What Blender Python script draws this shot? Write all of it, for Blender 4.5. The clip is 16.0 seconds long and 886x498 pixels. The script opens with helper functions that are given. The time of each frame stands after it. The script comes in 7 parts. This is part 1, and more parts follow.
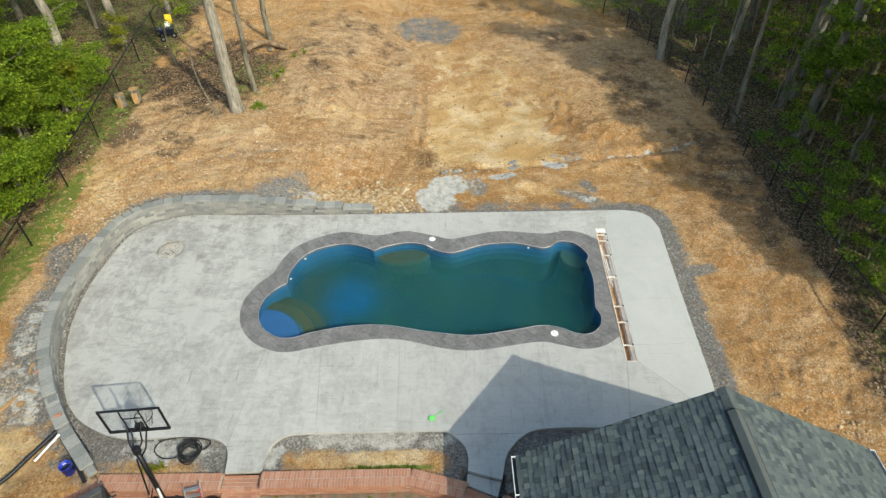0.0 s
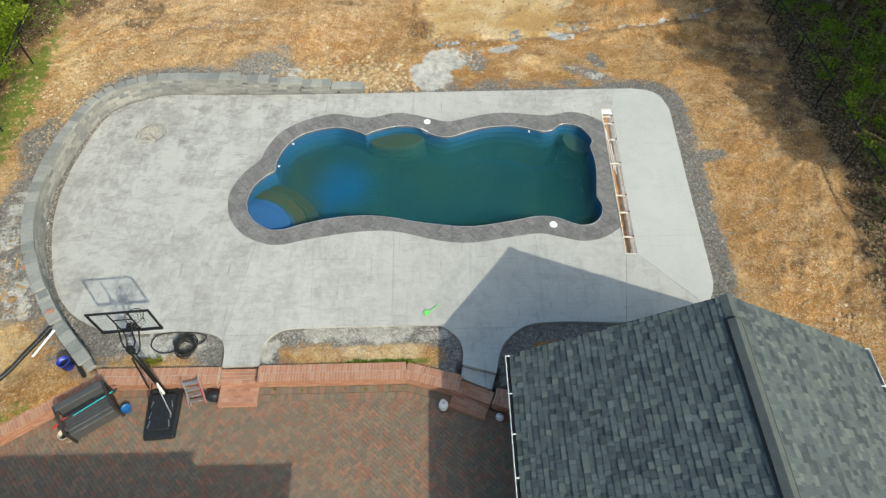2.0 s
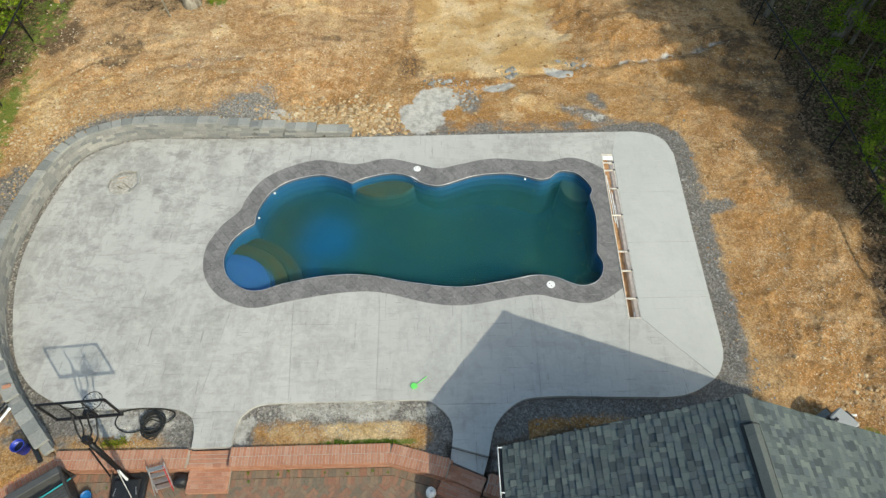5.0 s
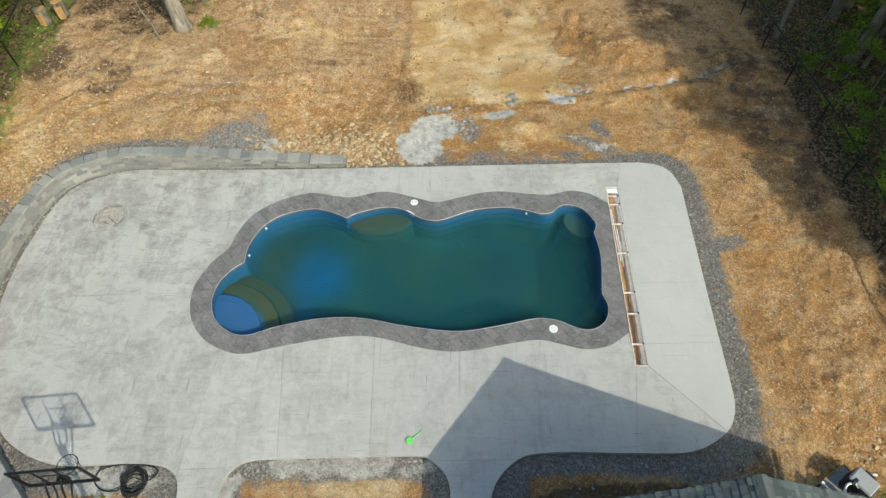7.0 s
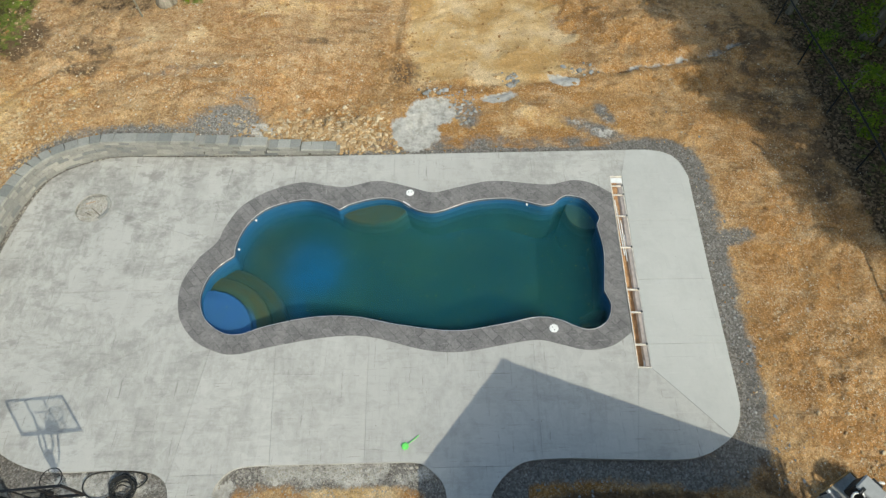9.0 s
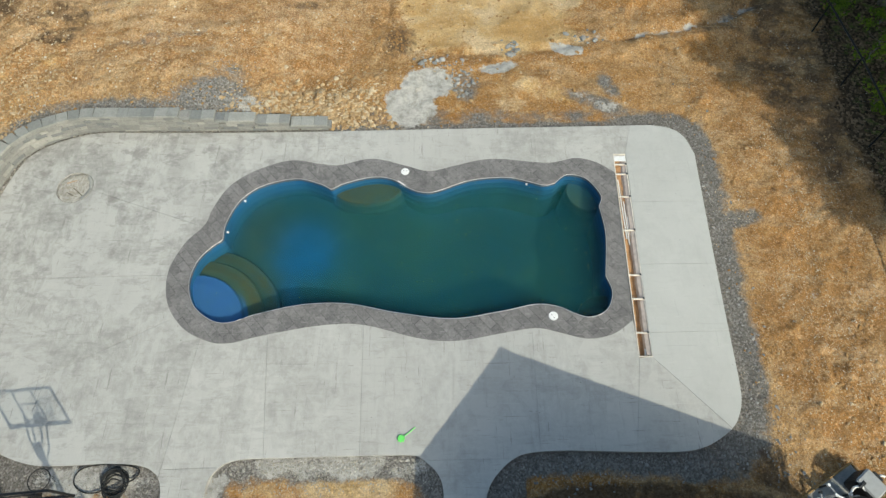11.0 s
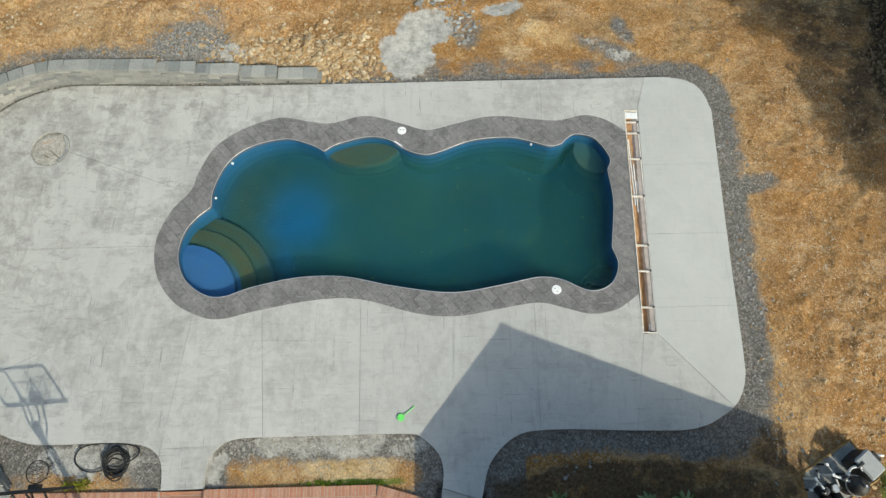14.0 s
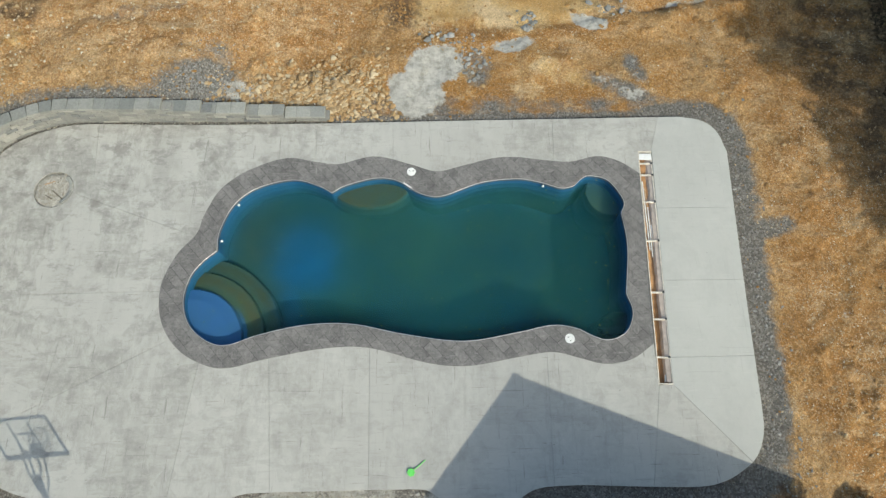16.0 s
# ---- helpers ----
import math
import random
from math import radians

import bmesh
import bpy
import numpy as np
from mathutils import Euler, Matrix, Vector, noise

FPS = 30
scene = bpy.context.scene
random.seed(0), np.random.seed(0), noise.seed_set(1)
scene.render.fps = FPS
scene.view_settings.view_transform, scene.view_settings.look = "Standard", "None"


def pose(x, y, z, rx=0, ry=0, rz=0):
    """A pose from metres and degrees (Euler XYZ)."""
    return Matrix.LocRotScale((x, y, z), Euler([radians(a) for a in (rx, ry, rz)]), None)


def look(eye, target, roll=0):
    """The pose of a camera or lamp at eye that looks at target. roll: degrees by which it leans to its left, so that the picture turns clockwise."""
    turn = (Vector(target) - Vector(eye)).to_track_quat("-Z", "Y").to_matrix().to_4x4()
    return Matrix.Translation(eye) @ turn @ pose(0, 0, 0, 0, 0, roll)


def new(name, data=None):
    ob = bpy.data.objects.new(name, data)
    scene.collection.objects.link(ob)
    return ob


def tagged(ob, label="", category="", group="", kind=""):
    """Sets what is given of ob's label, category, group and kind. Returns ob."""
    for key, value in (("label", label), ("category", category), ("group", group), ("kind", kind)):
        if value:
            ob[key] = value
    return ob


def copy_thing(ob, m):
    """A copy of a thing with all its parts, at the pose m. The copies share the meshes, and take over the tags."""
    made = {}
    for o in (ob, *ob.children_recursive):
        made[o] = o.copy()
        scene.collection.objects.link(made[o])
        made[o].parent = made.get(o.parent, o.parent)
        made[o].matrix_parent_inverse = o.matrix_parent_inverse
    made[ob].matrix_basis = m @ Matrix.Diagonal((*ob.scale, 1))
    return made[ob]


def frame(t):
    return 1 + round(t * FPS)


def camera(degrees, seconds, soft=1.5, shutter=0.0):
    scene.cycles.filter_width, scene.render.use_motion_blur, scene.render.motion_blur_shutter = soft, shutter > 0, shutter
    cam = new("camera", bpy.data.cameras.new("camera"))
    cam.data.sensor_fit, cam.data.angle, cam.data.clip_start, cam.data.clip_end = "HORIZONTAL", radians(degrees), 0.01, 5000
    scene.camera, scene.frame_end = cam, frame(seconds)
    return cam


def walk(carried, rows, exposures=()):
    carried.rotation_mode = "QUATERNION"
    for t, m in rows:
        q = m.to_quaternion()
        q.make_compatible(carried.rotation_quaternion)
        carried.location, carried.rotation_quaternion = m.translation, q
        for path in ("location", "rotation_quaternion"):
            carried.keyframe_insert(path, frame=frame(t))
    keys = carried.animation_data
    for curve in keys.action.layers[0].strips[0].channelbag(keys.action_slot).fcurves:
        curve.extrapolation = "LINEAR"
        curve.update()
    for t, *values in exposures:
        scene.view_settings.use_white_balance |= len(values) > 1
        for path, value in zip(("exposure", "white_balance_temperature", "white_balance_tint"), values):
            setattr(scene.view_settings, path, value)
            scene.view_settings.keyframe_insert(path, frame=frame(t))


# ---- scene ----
cam = camera(71.6, 16.0, 1.4)
PATH = [
    (0, (0.355, -18.204, 16.069), (0.36, -16.727, 14.722), -0.9),
    (0.5, (0.414, -17.867, 16.056), (0.418, -16.468, 14.627), -1.0),
    (1, (0.456, -17.54, 16.063), (0.459, -16.229, 14.553), -1.1),
    (1.5, (0.468, -17.279, 16.028), (0.469, -16.054, 14.447), -1.2),
    (2, (0.522, -16.967, 16.024), (0.519, -15.822, 14.384), -1.3),
    (2.5, (0.606, -16.594, 16.045), (0.602, -15.456, 14.401), -1.4),
    (3, (0.703, -16.241, 16.035), (0.699, -15.098, 14.393), -1.4),
    (3.5, (0.786, -15.902, 16.034), (0.781, -14.755, 14.395), -1.5),
    (4, (0.821, -15.544, 15.99), (0.818, -14.392, 14.355), -1.4),
    (6.5, (1.015, -13.73, 15.886), (1.006, -12.564, 14.261), -1.6),
    (7, (1.029, -13.374, 15.917), (1.02, -12.208, 14.292), -1.6),
    (7.5, (1.008, -13.051, 15.931), (1.003, -11.881, 14.308), -1.5),
    (8, (1.068, -12.768, 15.855), (1.061, -11.601, 14.231), -1.5),
    (8.5, (1.106, -12.462, 15.855), (1.098, -11.331, 14.206), -1.6),
    (9, (1.106, -12.189, 15.847), (1.098, -11.121, 14.156), -1.6),
    (11.3, (1.126, -10.921, 15.772), (1.13, -10.024, 13.985), -1.0),
    (11.5, (1.114, -10.819, 15.769), (1.12, -9.953, 13.967), -0.8),
    (12, (1.086, -10.506, 15.766), (1.091, -9.725, 13.925), -0.9),
    (12.5, (1.126, -10.179, 15.78), (1.128, -9.481, 13.906), -1.2),
    (13, (1.144, -9.81, 15.786), (1.142, -9.156, 13.895), -1.4),
    (13.5, (1.134, -9.487, 15.766), (1.132, -8.832, 13.876), -1.5),
    (14, (1.136, -9.163, 15.785), (1.134, -8.507, 13.896), -1.5),
    (14.5, (1.078, -8.907, 15.78), (1.076, -8.247, 13.892), -1.5),
    (15, (0.98, -8.625, 15.795), (0.977, -7.962, 13.908), -1.5),
    (15.5, (0.917, -8.321, 15.795), (0.913, -7.651, 13.911), -1.6),
    (16, (0.903, -7.948, 15.845), (0.898, -7.283, 13.959), -1.6),
]
walk(cam, [(t, look(eye, target, roll)) for t, eye, target, roll in PATH], [(0.0, 0.86), (2.5, 0.88), (4.2, 0.82), (6.5, 0.74), (9.0, 0.68), (13.0, 0.70), (16.0, 0.64)])

# ---- light ----
SUN_WAY = Vector((0.84, -0.985, 1.0)).normalized()      # towards the sun
world = bpy.data.worlds.new("sky_world")
scene.world = world
world.use_nodes = True
wn = world.node_tree.nodes
sky = wn.new("ShaderNodeTexSky")
sky.sky_type = "NISHITA"
sky.sun_disc = False
sky.sun_elevation = math.asin(SUN_WAY.z)
sky.sun_rotation = math.atan2(SUN_WAY.x, SUN_WAY.y)
sky.air_density, sky.dust_density, sky.ozone_density = 1.0, 2.0, 0.0
wn["Background"].inputs["Strength"].default_value = 0.148
haze = wn.new("ShaderNodeMix")
haze.data_type, haze.blend_type = "RGBA", "MULTIPLY"
haze.inputs[0].default_value, haze.inputs[7].default_value = 1.0, (0.95, 1.02, 0.985, 1)
world.node_tree.links.new(sky.outputs[0], haze.inputs[6])
world.node_tree.links.new(haze.outputs[2], wn["Background"].inputs["Color"])
sun = new("sun", bpy.data.lights.new("sun", "SUN"))
sun.data.energy, sun.data.angle, sun.data.color = 2.25, radians(0.6), (1.0, 0.945, 0.81)
scene.view_settings.use_white_balance = True
scene.view_settings.white_balance_temperature, scene.view_settings.white_balance_tint = 6560, 4.5
sun.matrix_world = look((20, -27, 28), Vector((20, -27, 28)) - SUN_WAY)


# ---- materials ----
class Mat:
    """A small builder of node materials in object coordinates, in metres."""

    def __init__(self, name, rough=0.8, metal=0.0, spec=0.3):
        self.m = bpy.data.materials.new(name)
        self.m.use_nodes = True
        self.n, self.l = self.m.node_tree.nodes, self.m.node_tree.links
        self.b = self.n["Principled BSDF"]
        self.b.inputs["Roughness"].default_value = rough
        self.b.inputs["Metallic"].default_value = metal
        self.b.inputs["Specular IOR Level"].default_value = spec
        self.geo = self.n.new("ShaderNodeNewGeometry")
        self.oi = self.n.new("ShaderNodeObjectInfo")
        self.height = None

    def put(self, node, socket, value):
        if isinstance(value, bpy.types.NodeSocket):
            self.l.new(value, node.inputs[socket])
        elif isinstance(value, (tuple, list)) and len(value) == 3 and node.inputs[socket].type == "RGBA":
            node.inputs[socket].default_value = (*value, 1)
        else:
            node.inputs[socket].default_value = value

    def noise(self, scale, detail=4.0, rough=0.6, distort=0.0, vec=None, kind="FBM"):
        k = self.n.new("ShaderNodeTexNoise")
        k.noise_type = kind
        k.inputs["Scale"].default_value, k.inputs["Detail"].default_value = scale, detail
        k.inputs["Roughness"].default_value, k.inputs["Distortion"].default_value = rough, distort
        self.l.new(vec or self.geo.outputs["Position"], k.inputs["Vector"])
        return k.outputs["Fac"]

    def cells(self, scale, feature="F1", out="Distance", rand=1.0, vec=None, metric="EUCLIDEAN"):
        k = self.n.new("ShaderNodeTexVoronoi")
        k.feature, k.distance = feature, metric
        k.inputs["Scale"].default_value, k.inputs["Randomness"].default_value = scale, rand
        self.l.new(vec or self.geo.outputs["Position"], k.inputs["Vector"])
        return k.outputs[out]

    def ramp(self, fac, *stops):
        k = self.n.new("ShaderNodeValToRGB")
        e = k.color_ramp.elements
        while len(e) < len(stops):
            e.new(0.5)
        for el, (p, c) in zip(e, stops):
            el.position = p
            el.color = (*c, 1) if isinstance(c, (tuple, list)) else (c, c, c, 1)
        self.l.new(fac, k.inputs["Fac"])
        return k.outputs["Color"]

    def mix(self, fac, a, b, blend="MIX"):
        k = self.n.new("ShaderNodeMix")
        k.data_type, k.blend_type = "RGBA", blend
        for s, v in ((0, fac), (6, a), (7, b)):
            self.put(k, s, v)
        return k.outputs[2]

    def math(self, op, a, b=0.0, clamp=False):
        k = self.n.new("ShaderNodeMath")
        k.operation, k.use_clamp = op, clamp
        self.put(k, 0, a)
        self.put(k, 1, b)
        return k.outputs[0]

    def attr(self, name):
        k = self.n.new("ShaderNodeAttribute")
        k.attribute_name = name
        return k.outputs["Fac"]

    def stretch(self, sx, sy, sz, rot=0.0):
        k = self.n.new("ShaderNodeMapping")
        k.inputs["Scale"].default_value = (sx, sy, sz)
        k.inputs["Rotation"].default_value = (0, 0, rot)
        self.l.new(self.geo.outputs["Position"], k.inputs["Vector"])
        return k.outputs[0]

    def color(self, c):
        self.put(self.b, "Base Color", c)
        return self

    def rough(self, c):
        self.put(self.b, "Roughness", c)
        return self

    def bump(self, height, dist=0.01, strength=1.0):
        k = self.n.new("ShaderNodeBump")
        k.inputs["Distance"].default_value, k.inputs["Strength"].default_value = dist, strength
        self.l.new(height, k.inputs["Height"])
        if self.height is not None:
            self.l.new(self.height, k.inputs["Normal"])
        self.height = k.outputs[0]
        self.l.new(self.height, self.b.inputs["Normal"])
        return self


def plain(name, c, rough=0.5, metal=0.0, wear=0.25, scale=9.0, spec=0.4):
    """One colour with slight wear at two scales."""
    k = Mat(name, rough, metal, spec)
    lo, hi = tuple(v * (1 - wear) for v in c), tuple(min(1, v * (1 + wear)) for v in c)
    a = k.ramp(k.noise(scale, 5), (0.3, lo), (0.7, hi))
    b = k.mix(k.ramp(k.noise(scale * 9, 3), (0.45, 0.0), (0.75, 0.35)), a, tuple(v * 0.7 for v in c))
    k.color(b)
    k.rough(k.ramp(k.noise(scale * 3, 3), (0.3, max(0, rough - 0.1)), (0.7, min(1, rough + 0.12))))
    k.bump(k.noise(scale * 14, 3), 0.002, 0.4)
    return k.m


def make_concrete(name, base, stain, amount):
    k = Mat(name, 0.85, 0, 0.25)
    sep = k.n.new("ShaderNodeSeparateXYZ")
    k.l.new(k.geo.outputs["Position"], sep.inputs[0])
    tone = k.ramp(k.noise(0.3, 6, 0.6, 0.3), (0.35, tuple(v * 0.94 for v in base)), (0.65, tuple(v * 1.03 for v in base)))
    # the older, more trodden end
    trod = k.ramp(k.math("MULTIPLY", k.math("ADD", sep.outputs[0], 13.0), 1 / 16), (0.1, 1.0), (0.85, 0.3))
    back = k.ramp(k.math("MULTIPLY", k.math("ADD", sep.outputs[1], 6.0), 1 / 8), (0.15, 0.5), (0.9, 1.0))
    used = k.math("MULTIPLY", trod, back)
    # trowelled areas with straight edges
    for size, sx_, sy_, turn, lim in ((0.9, 1.0, 0.55, 0.08, 0.52), (1.7, 0.5, 1.0, -0.12, 0.58), (1.3, 1.0, 0.8, 0.75, 0.62)):
        area = k.ramp(k.cells(size, out="Color", vec=k.stretch(sx_, sy_, 1, turn), metric="CHEBYCHEV"), (lim, 0.0), (lim + 0.03, 1.0))
        worn = k.ramp(k.noise(3.0, 9, 0.75, 0.2, k.stretch(sx_ * 1.5, sy_ * 1.5, 1, turn)), (0.42, 0.0), (0.6, amount * 0.5))
        c = k.mix(k.math("MULTIPLY", k.math("MULTIPLY", area, worn), k.ramp(used, (0.1, 0.35), (0.7, 1.0))), tone if size == 0.9 else c, stain)
    # grime in drifts, dense towards the back
    mud = k.noise(0.55, 12, 0.74, 0.25, k.stretch(1.4, 0.75, 1, -0.6))
    c = k.mix(k.math("MULTIPLY", k.ramp(mud, (0.48, 0.0), (0.61, amount * 0.5)), used), c, stain)
    blot = k.noise(1.7, 11, 0.74, 0.15, k.stretch(0.8, 1.3, 1, 0.4))
    c = k.mix(k.math("MULTIPLY", k.ramp(blot, (0.535, 0.0), (0.60, amount * 0.7)), used), c, tuple(v * 0.9 for v in stain))
    # scuffs and broom streaks
    for turn, sx_, sy_, size, lo, much in ((-0.5, 5.0, 0.5, 1.0, 0.57, 0.22), (0.04, 0.5, 3.4, 1.7, 0.57, 0.22), (1.1, 0.6, 4.2, 1.3, 0.58, 0.22), (0.02, 3.6, 0.45, 1.5, 0.58, 0.2),
                                           (-0.85, 9.0, 0.6, 1.1, 0.61, 0.75), (0.35, 0.5, 10.0, 1.0, 0.62, 0.7), (-0.2, 0.45, 14.0, 1.2, 0.63, 0.75), (0.9, 0.8, 7.0, 1.4, 0.63, 0.7)):
        streak = k.noise(size, 8, 0.72, 0.15, k.stretch(sx_, sy_, 1, turn))
        c = k.mix(k.ramp(streak, (lo, 0.0), (lo + (0.05 if lo > 0.6 else 0.09), amount * much)), c, stain)
    light = k.noise(0.8, 9, 0.7, 0.3, k.stretch(1.2, 0.8, 1, 0.6))
    c = k.mix(k.ramp(light, (0.54, 0.0), (0.66, 0.35)), c, tuple(min(1, v * 1.14) for v in base))
    for turn, sx_, sy_ in ((0.3, 0.5, 7.0), (-1.0, 0.5, 8.0)):
        scratch = k.noise(1.2, 6, 0.7, 0.2, k.stretch(sx_, sy_, 1, turn))
        c = k.mix(k.ramp(scratch, (0.63, 0.0), (0.7, 0.3)), c, tuple(min(1, v * 1.25) for v in base))
    k_rand = k.ramp(k.oi.outputs["Random"], (0.0, 0.965), (1.0, 1.02))
    c = k.mix(1.0, c, k_rand, "MULTIPLY")
    # dark droppings and pits
    c = k.mix(k.ramp(k.cells(2.2), (0.018, 0.7), (0.04, 0.0)), c, tuple(v * 0.45 for v in stain))
    c = k.mix(k.ramp(k.noise(60, 2), (0.35, 0.0), (0.75, 0.22)), c, tuple(v * 0.8 for v in base))
    k.color(c)
    k.bump(k.noise(40, 4, 0.7), 0.004, 0.5)
    return k.m


M_CONCRETE = make_concrete("broomed_concrete", (0.436, 0.423, 0.395), (0.205, 0.195, 0.178), 1.0)
M_CONCRETE_NEW = make_concrete("fresh_concrete", (0.445, 0.44, 0.416), (0.33, 0.325, 0.305), 0.6)


def make_stamped():
    k = Mat("stamped_grey_stone_concrete", 0.6, 0, 0.4)
    t = k.n.new("ShaderNodeTexBrick")
    t.inputs["Scale"].default_value = 1.0
    t.inputs["Brick Width"].default_value, t.inputs["Row Height"].default_value = 0.5, 0.24
    t.inputs["Mortar Size"].default_value, t.inputs["Mortar Smooth"].default_value = 0.009, 0.4
    t.inputs["Color1"].default_value = (0.12, 0.112, 0.108, 1)
    t.inputs["Color2"].default_value = (0.205, 0.192, 0.184, 1)
    t.inputs["Mortar"].default_value = (0.062, 0.058, 0.056, 1)
    k.l.new(k.stretch(1, 1, 1, 0.85), t.inputs["Vector"])
    c = k.mix(k.ramp(k.noise(1.9, 9, 0.72, 0.5), (0.44, 0.0), (0.62, 0.6)), t.outputs["Color"], (0.25, 0.234, 0.222))
    c = k.mix(k.ramp(k.noise(9, 5, 0.7), (0.42, 0.0), (0.66, 0.6)), c, (0.085, 0.08, 0.078))
    for turn, sx_, sy_ in ((0.85, 1.5, 14.0), (0.85, 14.0, 1.5), (0.3, 2.0, 16.0)):
        vein = k.noise(1.6, 6, 0.7, 0.4, k.stretch(sx_, sy_, 1, turn))
        c = k.mix(k.ramp(vein, (0.59, 0.0), (0.67, 0.5)), c, (0.33, 0.31, 0.295))
        c = k.mix(k.ramp(vein, (0.34, 0.5), (0.42, 0.0)), c, (0.10, 0.093, 0.09))
    c = k.mix(k.ramp(k.noise(34, 3), (0.58, 0.0), (0.72, 0.5)), c, (0.3, 0.285, 0.27))
    k.color(c)
    k.bump(t.outputs["Fac"], 0.006, -0.6)
    k.bump(k.noise(14, 5, 0.7), 0.012, 0.6)
    return k.m


M_STAMPED = make_stamped()


def make_shell():
    """Blue pool shell with algae and silt lying on it."""
    k = Mat("blue_pool_shell_with_algae", 0.55, 0, 0.3)
    algae = k.ramp(k.noise(0.55, 5, 0.6, 0.5), (0.35, (0.022, 0.068, 0.058)), (0.7, (0.05, 0.092, 0.05)))
    clean_fade = (0.004, 0.135, 0.40)
    c = k.mix(k.math("MULTIPLY", k.attr("clean_fade"), k.ramp(k.noise(1.1, 5, 0.6, 0.5), (0.25, 0.72), (0.6, 1.0))), algae, clean_fade)
    c = k.mix(k.math("MULTIPLY", k.attr("silt"), k.ramp(k.noise(1.9, 6, 0.65, 0.4), (0.3, 0.45), (0.6, 0.95))), c, (0.088, 0.072, 0.023))
    c = k.mix(k.math("MULTIPLY", k.attr("bare"), k.ramp(k.noise(2.5, 5, 0.6), (0.3, 0.85), (0.6, 1.0))), c, (0.038, 0.118, 0.31))
    c = k.mix(k.ramp(k.cells(11.0), (0.05, 0.5), (0.16, 0.0)), c, (0.02, 0.04, 0.05))
    k.color(k.mix(k.ramp(k.noise(70, 2), (0.6, 0.0), (0.7, 0.35)), c, (0.12, 0.13, 0.11)))
    return k.m


M_SHELL = make_shell()


def make_water():
    m = bpy.data.materials.new("still_pool_water")
    m.use_nodes = True
    n, l = m.node_tree.nodes, m.node_tree.links
    n.remove(n["Principled BSDF"])
    tr, gl, lw, mx = (n.new("ShaderNode" + s) for s in ("BsdfTransparent", "BsdfGlossy", "LayerWeight", "MixShader"))
    tr.inputs["Color"].default_value = (0.90, 0.97, 0.97, 1)
    gl.inputs["Roughness"].default_value = 0.02
    pw, ad = n.new("ShaderNodeMath"), n.new("ShaderNodeMath")
    pw.operation, ad.operation = "POWER", "MULTIPLY_ADD"
    pw.inputs[1].default_value, ad.inputs[1].default_value, ad.inputs[2].default_value = 5.0, 0.98, 0.02
    l.new(lw.outputs["Facing"], pw.inputs[0])
    l.new(pw.outputs[0], ad.inputs[0])
    geo, no, bp = n.new("ShaderNodeNewGeometry"), n.new("ShaderNodeTexNoise"), n.new("ShaderNodeBump")
    no.inputs["Scale"].default_value = 3.0
    bp.inputs["Distance"].default_value, bp.inputs["Strength"].default_value = 0.004, 0.3
    l.new(geo.outputs["Position"], no.inputs["Vector"])
    l.new(no.outputs["Fac"], bp.inputs["Height"])
    l.new(bp.outputs[0], gl.inputs["Normal"])
    l.new(ad.outputs[0], mx.inputs[0])
    l.new(tr.outputs[0], mx.inputs[1])
    l.new(gl.outputs[0], mx.inputs[2])
    l.new(mx.outputs[0], n["Material Output"].inputs["Surface"])
    return m


def make_murk():
    """A thin sheet in algae and silt colour, standing in for light scattered in water."""
    k = Mat("murk_scatter_sheet", 1.0, 0, 0.0)
    tone = k.ramp(k.noise(0.35, 4, 0.6, 0.5), (0.35, (0.010, 0.098, 0.135)), (0.65, (0.032, 0.145, 0.12)))
    k.color(tone)
    clear, mx = k.n.new("ShaderNodeBsdfTransparent"), k.n.new("ShaderNodeMixShader")
    clear.inputs["Color"].default_value = (0.93, 0.985, 0.985, 1)
    sep = k.n.new("ShaderNodeSeparateXYZ")
    k.l.new(k.geo.outputs["Position"], sep.inputs[0])
    thick = k.ramp(k.math("MULTIPLY", k.math("ADD", sep.outputs[0], 6.0), 1 / 12), (0.12, 0.06), (0.42, 0.22), (0.7, 0.21), (1.0, 0.13))
    k.l.new(k.math("MULTIPLY", thick, k.ramp(k.noise(0.5, 4, 0.6, 0.6), (0.3, 0.6), (0.7, 1.3))), mx.inputs[0])
    k.l.new(clear.outputs[0], mx.inputs[1])
    k.l.new(k.b.outputs[0], mx.inputs[2])
    k.l.new(mx.outputs[0], k.n["Material Output"].inputs["Surface"])
    return k.m


M_MURK = make_murk()
M_WATER = make_water()


